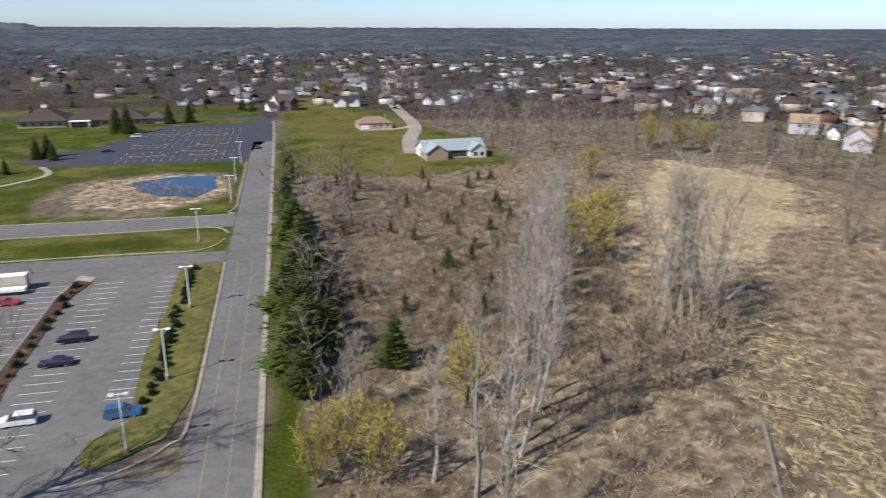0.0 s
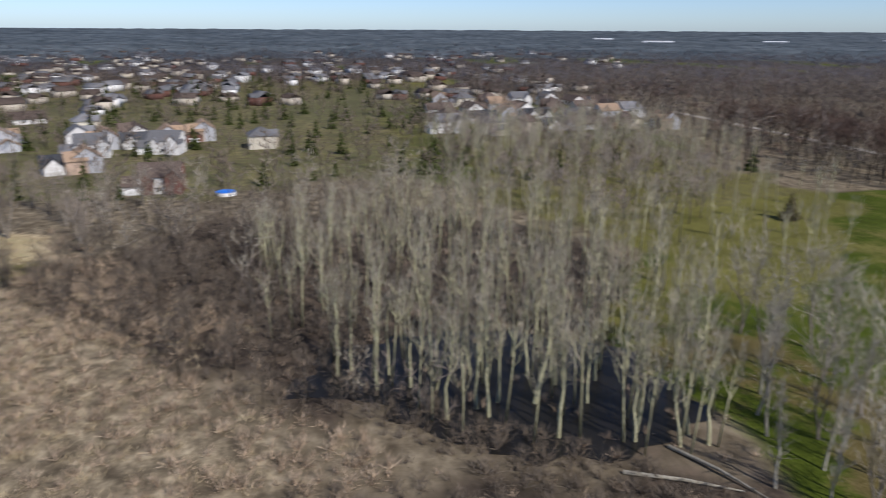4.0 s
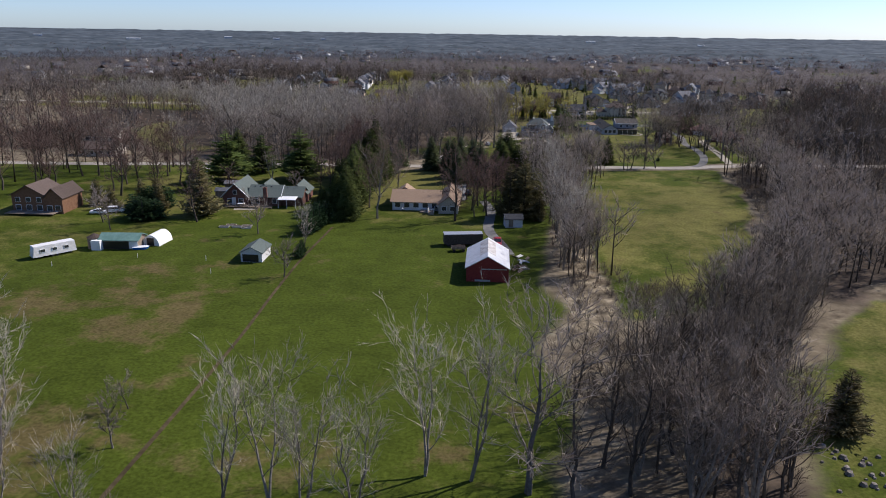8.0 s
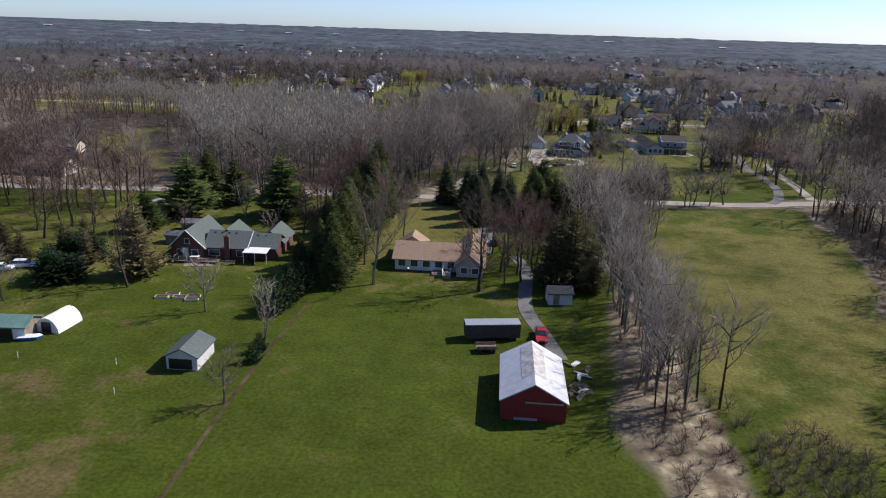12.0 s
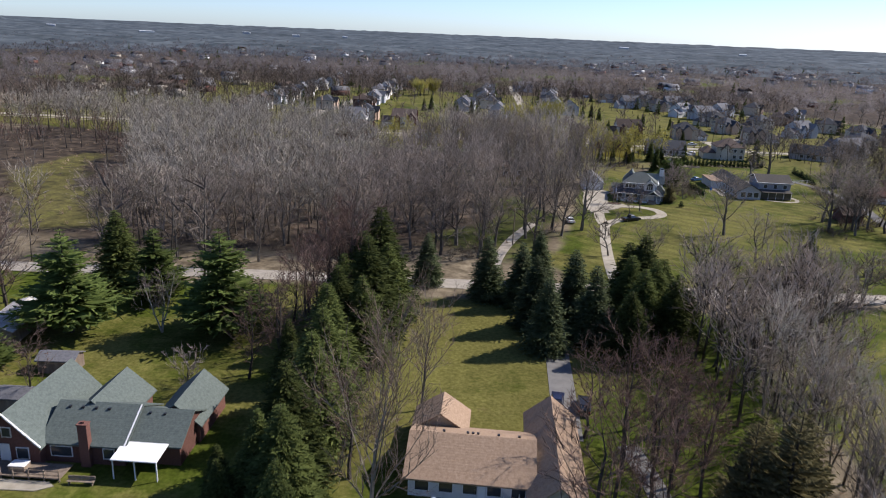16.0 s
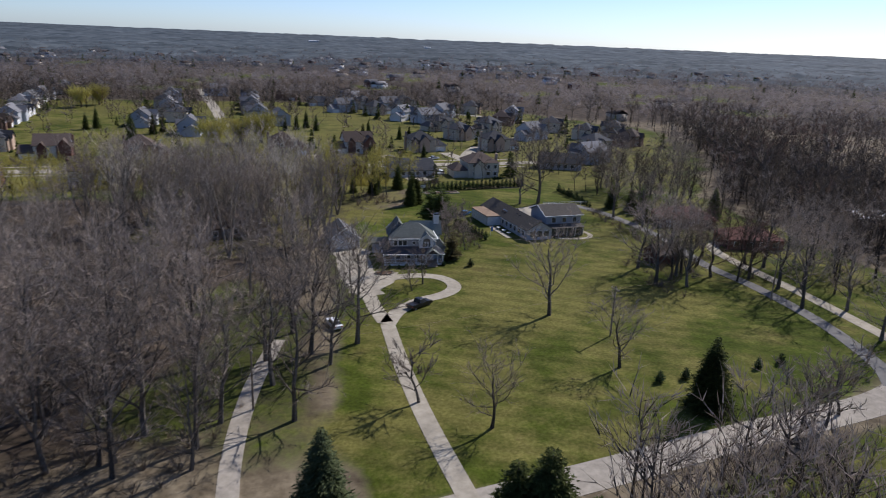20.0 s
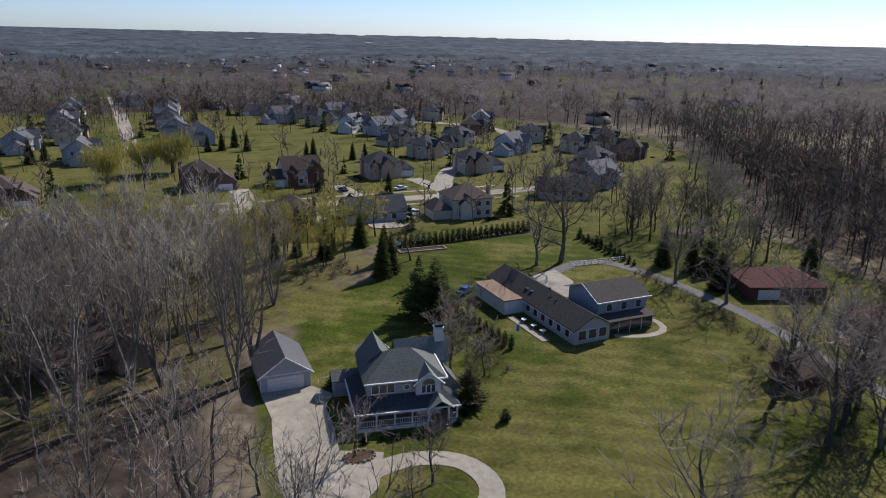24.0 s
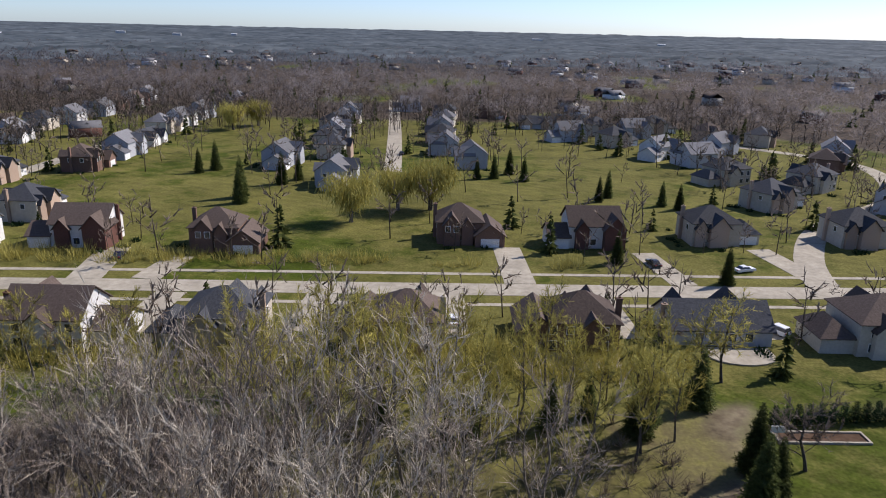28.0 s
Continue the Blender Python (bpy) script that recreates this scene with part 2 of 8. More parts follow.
CAR_NAVY = material("navy_car_paint", [(.012, .014, .035), (.018, .02, .045)], 1, rough=.25, spec=.6)
CAR_RED = material("red_car_paint", [(.36, .02, .025), (.46, .035, .04)], 1, rough=.35, spec=.6)
TARP_BLUE = material("blue_tarpaulin", [(.02, .13, .5), (.03, .2, .65)], 1, rough=.5)
STONE = material("field_stone", [(.13, .11, .09), (.25, .225, .19)], .8, rough=.95, bump=.4, vary=.3)
GRASS_DRY = material("dry_grass", [(.075, .085, .02), (.18, .165, .06)], .7, rough=.95, big=.35, big_scale=.15, spec=.06)
MULCH = material("mulch", [(.06, .038, .025), (.11, .07, .048)], 1.5, rough=1, big=.2, big_scale=.4, spec=.06)

# ---- mesh helpers ----


class Shape:
    """Collects corners and faces; made into a mesh by mesh()."""

    def __init__(self):
        self.v, self.f, self.mi = [], [], []

    def face(self, pts, mi=0):
        k = len(self.v)
        self.v += [tuple(p) for p in pts]
        self.f.append(tuple(range(k, k + len(pts))))
        self.mi.append(mi)
        return self

    def solid(self, low, high, mi=0):
        """A closed solid between two rings of corners (low ring anticlockwise from above)."""
        k, n = len(self.v), len(low)
        self.v += [tuple(p) for p in low] + [tuple(p) for p in high]
        self.f.append(tuple(range(k + n - 1, k - 1, -1)))
        self.f.append(tuple(range(k + n, k + 2 * n)))
        for i in range(n):
            j = (i + 1) % n
            self.f.append((k + i, k + j, k + n + j, k + n + i))
        self.mi += [mi] * (n + 2)
        return self

    def box(self, x0, y0, z0, x1, y1, z1, mi=0):
        ring = [(x0, y0), (x1, y0), (x1, y1), (x0, y1)]
        return self.solid([(*p, z0) for p in ring], [(*p, z1) for p in ring], mi)

    def prism(self, ring, z0, z1, mi=0):
        return self.solid([(*p, z0) for p in ring], [(*p, z1) for p in ring], mi)

    def tube(self, pts, radii, sides=5, mi=0):
        k = len(self.v)
        for i, p in enumerate(pts):
            a, b = Vector(pts[max(0, i - 1)]), Vector(pts[min(len(pts) - 1, i + 1)])
            d = (b - a).normalized()
            u = d.orthogonal().normalized()
            w = d.cross(u)
            for s in range(sides):
                q = 2 * math.pi * s / sides
                self.v.append(tuple(Vector(p) + radii[i] * (math.cos(q) * u + math.sin(q) * w)))
        for i in range(len(pts) - 1):
            for s in range(sides):
                s2 = (s + 1) % sides
                self.f.append((k + i * sides + s, k + i * sides + s2, k + (i + 1) * sides + s2, k + (i + 1) * sides + s))
                self.mi.append(mi)
        self.f.append(tuple(range(k + sides - 1, k - 1, -1)))
        self.f.append(tuple(range(k + (len(pts) - 1) * sides, k + len(pts) * sides)))
        self.mi += [mi, mi]
        return self

    def gable(self, x0, y0, x1, y1, z, rise, over=.4, thick=.18, along="x", mi=0):
        """A roof with two slopes on the rectangle; along: the ridge's axis."""
        if along == "x":
            c, h0, e0, e1 = (y0 + y1) / 2, (y1 - y0) / 2, x0 - over, x1 + over
            put = lambda s, e, z: (e, c + s, z)
        else:
            c, h0, e0, e1 = (x0 + x1) / 2, (x1 - x0) / 2, y0 - over, y1 + over
            put = lambda s, e, z: (c - s, e, z)
        h = h0 + over
        drop = rise * over / h0
        sect = [(-h, z - drop), (0, z + rise), (h, z - drop), (h, z - drop + thick), (0, z + rise + thick), (-h, z - drop + thick)]
        a, b = [put(s, e0, q) for s, q in sect], [put(s, e1, q) for s, q in sect]
        k = len(self.v)
        self.v += a + b
        self.f += [(k, k + 1, k + 4, k + 5), (k + 1, k + 2, k + 3, k + 4), (k + 11, k + 10, k + 7, k + 6), (k + 10, k + 9, k + 8, k + 7)]
        for i in range(6):
            j = (i + 1) % 6
            self.f.append((k + j, k + i, k + 6 + i, k + 6 + j))
        self.mi += [mi] * 10
        return self

    def hip(self, x0, y0, x1, y1, z, rise, over=.45, mi=0):
        x0, y0, x1, y1 = x0 - over, y0 - over, x1 + over, y1 + over
        w, d = x1 - x0, y1 - y0
        z -= over * rise / (min(w, d) / 2)
        rise += over * rise / (min(w, d) / 2)
        if w >= d:
            r = [(x0 + d / 2, (y0 + y1) / 2, z + rise), (x1 - d / 2, (y0 + y1) / 2, z + rise)]
        else:
            r = [((x0 + x1) / 2, y0 + w / 2, z + rise), ((x0 + x1) / 2, y1 - w / 2, z + rise)]
        k = len(self.v)
        q = [(x0, y0), (x1, y0), (x1, y1), (x0, y1)]
        self.v += [(*p, z) for p in q] + [(*p, z + .15) for p in q] + [(p[0], p[1], p[2] + .15) for p in r]
        self.f += [(k + 3, k + 2, k + 1, k)] + [(k + i, k + (i + 1) % 4, k + 4 + (i + 1) % 4, k + 4 + i) for i in range(4)]
        if w >= d:
            self.f += [(k + 4, k + 5, k + 9, k + 8), (k + 5, k + 6, k + 9), (k + 6, k + 7, k + 8, k + 9), (k + 7, k + 4, k + 8)]
        else:
            self.f += [(k + 4, k + 5, k + 8), (k + 5, k + 6, k + 9, k + 8), (k + 6, k + 7, k + 9), (k + 7, k + 4, k + 8, k + 9)]
        self.mi += [mi] * 9
        return self

    def mesh(self, name, *mats):
        me = bpy.data.meshes.new(name)
        me.from_pydata(self.v, [], self.f)
        for m in mats:
            me.materials.append(m)
        if len(mats) > 1:
            me.polygons.foreach_set("material_index", self.mi)
        me.update()
        return me

    def arrays(self):
        """Corners, triangles and material numbers as arrays."""
        t, m = [], []
        for f, k in zip(self.f, self.mi):
            for i in range(1, len(f) - 1):
                t.append((f[0], f[i], f[i + 1]))
                m.append(k)
        return np.array(self.v, np.float32), np.array(t, np.int32), np.array(m, np.int32)


def part(name, shape, mat, parent, label=""):
    """One mesh object under a thing or a part."""
    me = shape if isinstance(shape, bpy.types.Mesh) else shape.mesh(name, mat)
    ob = new(name, me)
    ob.parent = parent
    return tagged(ob, label)


def thing(name, label, category, x=0, y=0, turn=0, z=0, group="", s=1):
    ob = new(name)
    ob.empty_display_size = .2
    ob.matrix_basis = pose(x, y, z, 0, 0, turn) @ Matrix.Diagonal((s, s, s, 1))
    return tagged(ob, label, category, group)


def structure(name, shape, mat, label="", category=""):
    me = shape if isinstance(shape, bpy.types.Mesh) else shape.mesh(name, mat)
    return tagged(new(name, me), label, category, kind="structure")


def tri_mesh(name, v, t, mi, mats):
    me = bpy.data.meshes.new(name)
    me.vertices.add(len(v))
    me.vertices.foreach_set("co", np.ascontiguousarray(v, np.float32).ravel())
    me.loops.add(3 * len(t))
    me.loops.foreach_set("vertex_index", np.ascontiguousarray(t, np.int32).ravel())
    me.polygons.add(len(t))
    me.polygons.foreach_set("loop_start", np.arange(0, 3 * len(t), 3, dtype=np.int32))
    for m in mats:
        me.materials.append(m)
    me.polygons.foreach_set("material_index", np.ascontiguousarray(mi, np.int32))
    me.update(calc_edges=True)
    return me


def strewn(name, protos, pts, mats, label, category, rng, size=(.8, 1.2), z=0.0, tall=None):
    """Copies of small shapes at many points, joined into one mesh of kind stuff."""
    pts = np.asarray(pts, np.float32)
    vs, ts, ms, k = [], [], [], 0
    pick = rng.integers(0, len(protos), len(pts))
    for i, (v, t, m) in enumerate(protos):
        p = pts[pick == i]
        if not len(p):
            continue
        n = len(p)
        a, s = rng.uniform(0, 2 * np.pi, n), rng.uniform(*size, n)
        if p.shape[1] > 2:
            s = s * p[:, 2]
        hz = s * (rng.uniform(*tall, n) if tall else 1)
        c, q = np.cos(a) * s, np.sin(a) * s
        x = v[None, :, 0] * c[:, None] - v[None, :, 1] * q[:, None] + p[:, :1]
        y = v[None, :, 0] * q[:, None] + v[None, :, 1] * c[:, None] + p[:, 1:2]
        w = v[None, :, 2] * hz[:, None] + z
        vs.append(np.stack([x, y, w], -1).reshape(-1, 3))
        ts.append((t[None] + (np.arange(n) * len(v))[:, None, None]).reshape(-1, 3) + k)
        ms.append(np.tile(m, n))
        k += n * len(v)
    me = tri_mesh(name, np.concatenate(vs), np.concatenate(ts), np.concatenate(ms), mats)
    return tagged(new(name, me), label, category, kind="stuff")


def inside(poly, x, y):
    """Whether the points lie inside the polygon."""
    x, y = np.asarray(x), np.asarray(y)
    r = np.zeros(x.shape, bool)
    for (ax, ay), (bx, by) in zip(poly, poly[1:] + poly[:1]):
        with np.errstate(divide="ignore", invalid="ignore"):
            r ^= ((ay > y) != (by > y)) & (x < (bx - ax) * (y - ay) / (by - ay + 1e-9) + ax)
    return r


def edge_distance(poly, x, y):
    """Distance to the polygon's outline, above zero inside."""
    d = np.full(np.shape(x), 1e9)
    for (ax, ay), (bx, by) in zip(poly, poly[1:] + poly[:1]):
        ux, uy = bx - ax, by - ay
        k = np.clip(((x - ax) * ux + (y - ay) * uy) / (ux * ux + uy * uy + 1e-9), 0, 1)
        d = np.minimum(d, np.hypot(x - ax - k * ux, y - ay - k * uy))
    return np.where(inside(poly, x, y), d, -d)


def spread_over(poly, step, rng, jitter=.45, keep=1.0, avoid=()):
    """Jittered points inside a polygon, away from others."""
    xs, ys = [p[0] for p in poly], [p[1] for p in poly]
    gx, gy = np.meshgrid(np.arange(min(xs), max(xs), step), np.arange(min(ys), max(ys), step))
    gx, gy = gx.ravel() + rng.uniform(-jitter, jitter, gx.size) * step, gy.ravel() + rng.uniform(-jitter, jitter, gy.size) * step
    ok = inside(poly, gx, gy) & (rng.random(gx.size) < keep)
    for q in avoid:
        ok &= ~inside(q, gx, gy)
    return np.stack([gx[ok], gy[ok]], 1)


def ribbon(pts, width, z0, z1, step=1.3):
    """A band of even width and some thickness along a smooth line."""
    p = [Vector((*q, 0)) for q in pts]
    line = []
    for i in range(len(p) - 1):
        a, b, c, d = p[max(0, i - 1)], p[i], p[i + 1], p[min(len(p) - 1, i + 2)]
        n = max(1, int((c - b).length / step)) if len(p) > 2 else max(1, int((c - b).length / 12))
        for k in range(n):
            t = k / n
            line.append(.5 * ((2 * b) + (c - a) * t + (2 * a - 5 * b + 4 * c - d) * t * t + (3 * b - a - 3 * c + d) * t ** 3))
    line.append(p[-1])
    s = Shape()
    rows = []
    for i, q in enumerate(line):
        d = (line[min(i + 1, len(line) - 1)] - line[max(i - 1, 0)]).normalized()
        n = Vector((-d.y, d.x, 0)) * width / 2
        rows.append((q + n, q - n))
    for a, b in rows:
        s.v += [(b.x, b.y, z0), (b.x, b.y, z1), (a.x, a.y, z1), (a.x, a.y, z0)]
    for i in range(len(rows) - 1):
        k = 4 * i
        for j in range(3):
            s.f.append((k + j, k + 4 + j, k + 5 + j, k + 1 + j))
            s.mi.append(0)
    k = 4 * (len(rows) - 1)
    s.f += [(0, 1, 2, 3), (k + 3, k + 2, k + 1, k)]
    s.mi += [0, 0]
    return s

# ---- the ground ----
FIELD = [(-46, 58), (7, 60), (9, 100), (10, 140), (12, 190), (20, 262), (-60, 258), (-140, 254), (-195, 250), (-192, 150), (-182, 110), (-150, 78), (-100, 50)]
FIELD_EAST = [(24, 122), (21.5, 150), (21, 175), (20, 212), (24, 268), (80, 276), (77, 221), (60.5, 174), (47, 143), (38.5, 126)]
GLADE = [(37, 68), (36, 84), (46, 104), (60, 122), (80, 140), (120, 120), (110, 70), (60, 60)]
ESTATE = [(-14, 271), (20, 274.5), (50, 279), (70, 285), (78, 290), (100, 300), (126, 330), (130, 380), (135, 416), (100, 438), (36, 441), (33, 422), (10, 408), (2, 384), (-4, 378), (-9, 330), (-13, 300)]
FOREST = [(-250, 276), (-60, 278), (-12, 300), (-6, 375), (6, 407), (26, 424), (10, 441), (-60, 446), (-250, 455)]
WEST_GLADE = [(-195, 340), (-192, 402), (-172, 360), (-130, 300), (-124, 284), (-146, 282)]
SUBURB = [(-320, 440), (-60, 436), (8, 430), (24, 438), (38, 440), (100, 438), (137, 419), (176, 470), (214, 545), (226, 600), (180, 690), (110, 745), (-320, 760)]
NEIGHBOURHOOD = [(-222, -330), (-222, -10), (-265, 60), (-340, 110), (-720, 150), (-720, -430)]
BRUSH = [(-76, 4), (-58, 50), (-46, 60), (10, 62), (26, 60), (30, 30), (-20, 20), (-50, -20)]
MARSH = [(-2, -60), (-12, -160), (-40, -240), (-110, -262), (-170, -230), (-190, -60), (-120, -10), (-70, 10), (-40, -20)]
REEDS = [(-70, -118), (-97, -186), (-145, -248), (-166, -206), (-134, -158), (-90, -124)]
SEDGE = [(-46, -36), (-54, -66), (-62, -92), (-74, -108), (-88, -104), (-82, -80), (-90, -62), (-84, -44), (-66, -34)]
SEDGE_FAR = [(-128, -136), (-152, -130), (-140, -108), (-131, -105)]
CLEARING = [(-190, -143), (-206, -110), (-186, -58), (-140, -58), (-122, -72), (-152, -98)]
HOUSE_LAWN = [(4, -245), (-40, -240), (-85, -252), (-86, -290), (-60, -440), (-40, -500), (2, -520)]
LOT_LAWNS = [(15, -158), (15, -480), (240, -480), (240, -158)]
DARK_THICKET = [(-158, -66), (-128, -44), (-108, -24), (-90, -10), (-80, 4), (-104, 12), (-190, 4), (-200, -22), (-160, -50)]
WEST_GAP = [(-330, 70), (-190, 55), (-150, 70), (-112, 60), (-120, 120), (-192, 170), (-330, 150)]
WEST_HOUSES = [(-480, 40), (-225, 40), (-225, 160), (-300, 176), (-480, 190)]
POPLAR_WOOD = [(-108, -6), (-72, 24), (-64, 54), (-92, 62), (-122, 80), (-160, 70), (-200, 30), (-150, -10)]


def smooth(d, w, n):
    """0 outside to 1 inside across a ragged edge."""
    return np.clip((d + n) / w + .5, 0, 1)


def ground_sheet():
    def axis(lo, hi, step, far):
        a = list(np.arange(lo, hi + .1, step))
        s = step
        while a[-1] < far:
            s *= 1.22
            a.append(a[-1] + s)
        s = step
        while a[0] > -far:
            s *= 1.22
            a.insert(0, a[0] - s)
        return np.array(a)
    X, Y = np.meshgrid(axis(-215, 135, 3.8, 6500), axis(-290, 660, 3.8, 6500))
    nx, ny = X.shape[1], X.shape[0]
    x, y = X.ravel(), Y.ravel()
    n1 = np.array([noise.noise((a * .06, b * .06, 0)) for a, b in zip(x, y)])
    n2 = np.array([noise.noise((a * .012, b * .012, 7)) for a, b in zip(x, y)])
    zero = np.zeros_like(x)
    grass, dry, straw, mud_shade, mown, hazed, worn = (zero.copy() for k in range(7))

    def add(target, poly, amount, edge, rag):
        np.maximum(target, amount * smooth(edge_distance(poly, x, y), edge, rag * n1), out=target)
    add(grass, FIELD, 1, 5, 5)
    add(grass, FIELD_EAST, 1, 4, 4)
    add(grass, GLADE, .9, 6, 6)
    add(grass, ESTATE, 1, 4, 4)
    add(grass, WEST_GLADE, .55, 8, 8)
    add(dry, WEST_GLADE, 1, 8, 8)
    add(mud_shade, SEDGE, .62, 8, 8)
    add(straw, SEDGE, .36, 8, 8)
    add(straw, SEDGE_FAR, .9, 8, 8)
    add(grass, SUBURB, .95, 8, 8)
    add(grass, [(-44, 286), (-14, 282), (-8, 345), (-30, 352)], .55, 8, 14)
    add(grass, NEIGHBOURHOOD, .5, 20, 30)
    add(grass, WEST_GAP, .6, 20, 20)
    add(grass, WEST_HOUSES, .6, 20, 20)
    add(dry, WEST_GAP, .9, 20, 20)
    add(dry, [(-47, 60), (-47, 180), (-120, 180), (-190, 240), (-190, 120), (-100, 52)], .24, 14, 14)
    add(dry, NEIGHBOURHOOD, .45, 20, 20)
    add(mud_shade, BRUSH, .8, 10, 14)
    add(straw, [(48, -260), (66, -246), (64, -212), (30, -206), (19, -225), (22, -256)], .5, 4, 4)
    add(dry, LOT_LAWNS, .4, 30, 20)
    add(grass, HOUSE_LAWN, .9, 14, 10)
    add(grass, LOT_LAWNS, .95, 4, 4)
    add(grass, [(5.5, -300), (5.5, -60), (-1, -60), (-2, -300)], .8, 3, 2)
    add(mown, ESTATE, 1, 6, 4)
    add(dry, ESTATE, .52, 8, 6)
    add(dry, [(24, 384), (100, 392), (100, 440), (36, 440), (30, 420)], .5, 8, 8)
    add(dry, [(-140, 172), (-100, 178), (-40, 176), (-2, 176), (4, 260), (-140, 250)], .42, 12, 12)
    add(mown, SUBURB, .5, 6, 4)
    add(dry, FIELD_EAST, .6, 6, 6)
    add(dry, GLADE, .75, 6, 6)
    add(dry, HOUSE_LAWN, .75, 30, 10)
    add(dry, [(-50, 95), (-52, 140), (-96, 132), (-98, 80)], .35, 30, 12)
    add(worn, [(-52, 100), (-54, 138), (-96, 134), (-104, 96)], .5, 22, 12)
    add(worn, [(-48, 58), (-46, 92), (-78, 84), (-110, 78), (-96, 54)], .52, 16, 10)
    add(worn, [(-44, 58), (-20, 60), (4, 72), (4, 84), (-30, 76), (-44, 78)], .3, 10, 8)
    add(dry, [(-48, 60), (-44, 90), (-100, 80), (-92, 56)], .3, 14, 10)
    add(dry, SUBURB, .72, 20, 10)
    add(dry, [(-42, 205), (-8, 210), (-6, 264), (-42, 260)], .75, 8, 8)
    add(dry, [(-16, 272), (8, 275), (8, 330), (-12, 330)], .5, 8, 8)
    add(dry, [(-4, 285), (78, 292), (84, 330), (40, 356), (2, 345)], .55, 30, 12)
    add(straw, REEDS, 1, 16, 14)
    add(straw, CLEARING, .85, 8, 6)
    add(mud_shade, MARSH, .22, 14, 20)
    add(straw, MARSH, .34, 20, 30)
    mud_shade *= 1 - .8 * np.maximum(straw, 0)
    add(grass, [(-6, 385), (33, 421), (32, 442), (-20, 446), (-30, 425)], .55, 6, 8)
    add(dry, [(-6, 385), (33, 421), (32, 442), (-20, 446), (-30, 425)], .95, 6, 8)
    add(grass, [(-50, 372), (-8, 378), (4, 408), (-20, 425), (-50, 420)], .5, 8, 16)
    add(dry, [(-50, 372), (-8, 378), (4, 408), (-20, 425), (-50, 420)], 1, 8, 16)
    add(straw, [(11, 66), (11, 140), (13, 176), (24, 172), (26, 138), (15, 100)], .36, 5, 4)
    # wood floor darkened in colour to stand in for tree shadow
    add(mud_shade, FOREST, .72, 10, 10)
    # old field, thicket, east wood and hedgerow ground darkened; poplars stand in mud
    add(mud_shade, [(-3, -90), (-28, -96), (-52, -130), (-62, -200), (-10, -225)], .42, 14, 14)
    add(mud_shade, POPLAR_WOOD, .8, 14, 10)
    add(mud_shade, DARK_THICKET, .8, 12, 10)
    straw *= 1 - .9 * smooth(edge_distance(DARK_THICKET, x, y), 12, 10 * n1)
    add(mud_shade, [(102, 130), (260, 130), (260, 600), (232, 592), (218, 545), (178, 468), (138, 414), (130, 300), (104, 280)], .75, 10, 10)
    add(mud_shade, [(20, 62), (36, 66), (38, 86), (52, 118), (72, 140), (100, 160), (100, 285), (84, 272), (81, 222), (64, 174), (50, 143), (37, 116), (27, 98)], .92, 8, 8)
    add(dry, [(-220, -160), (-220, -40), (-130, -50), (-130, -110)], .8, 20, 10)
    add(grass, CLEARING, .45, 8, 6)
    grass *= 1 - .85 * smooth(edge_distance([(50, -262), (74, -250), (72, -206), (34, -200), (17, -222), (20, -258)], x, y), 6, 6 * n1)
    far = np.hypot(x, y - 150)
    meadow = np.clip((n2 - .22) * 5, 0, 1) * (far > 620)
    grass = np.maximum(grass, meadow * .9)
    dry = np.clip(dry + .38 * n2 + .22 * n1 + .25 * (far > 620), 0, 1)
    # far ground off the meadows is darkened too
    mud_shade = np.maximum(mud_shade, .95 * np.clip((far - 520) / 60, 0, 1) * (1 - grass))
    # grows with distance: how much painted haze tints the ground
    hazed = np.clip((far - 1150) / 500, 0, 1)
    rise = np.clip((far - 2600) / 3000, 0, 1) ** 1.5 * 34
    v = np.stack([x, y, rise + np.where(far < 900, 0, n2 * 1.5)], 1)
    i = np.arange((ny - 1) * nx).reshape(ny - 1, nx)[:, :-1].ravel()
    t = np.concatenate([np.stack([i, i + 1, i + nx + 1], 1), np.stack([i, i + nx + 1, i + nx], 1)])
    m = bpy.data.materials.new("ground_cover")
    m.use_nodes = True
    n, l = m.node_tree.nodes, m.node_tree.links
    b = n["Principled BSDF"]
    b.inputs["Roughness"].default_value, b.inputs["Specular IOR Level"].default_value = .95, .06
    co = n.new("ShaderNodeTexCoord")

    def texture(scale, detail=6, rough=.65):
        k = n.new("ShaderNodeTexNoise")
        k.inputs["Scale"].default_value, k.inputs["Detail"].default_value, k.inputs["Roughness"].default_value = scale, detail, rough
        l.new(co.outputs["Object"], k.inputs["Vector"])
        return k.outputs["Fac"]

    def ramp(fac, *stops):
        k = n.new("ShaderNodeValToRGB")
        e = k.color_ramp.elements
        while len(e) < len(stops):
            e.new(.5)
        for q, (p, c) in zip(e, stops):
            q.position, q.color = p, (*c, 1)
        l.new(fac, k.inputs["Fac"])
        return k.outputs["Color"]

    def attribute(name):
        k = n.new("ShaderNodeAttribute")
        k.attribute_name = name
        return k.outputs["Fac"]

    def mixed(fac, a, c):
        k = n.new("ShaderNodeMix")
        k.data_type = "RGBA"
        l.new(fac, k.inputs["Factor"])
        l.new(a, k.inputs["A"])
        l.new(c, k.inputs["B"])
        return k.outputs["Result"]

    def ragged(fac, amount, tex):
        """The attribute, its edge broken up by a texture."""
        k = n.new("ShaderNodeMath")
        k.operation = "MULTIPLY_ADD"
        k.inputs[1].default_value, k.inputs[2].default_value = amount, -amount / 2
        l.new(tex, k.inputs[0])
        s = n.new("ShaderNodeMath")
        l.new(k.outputs[0], s.inputs[0])
        l.new(fac, s.inputs[1])
        r = n.new("ShaderNodeMapRange")
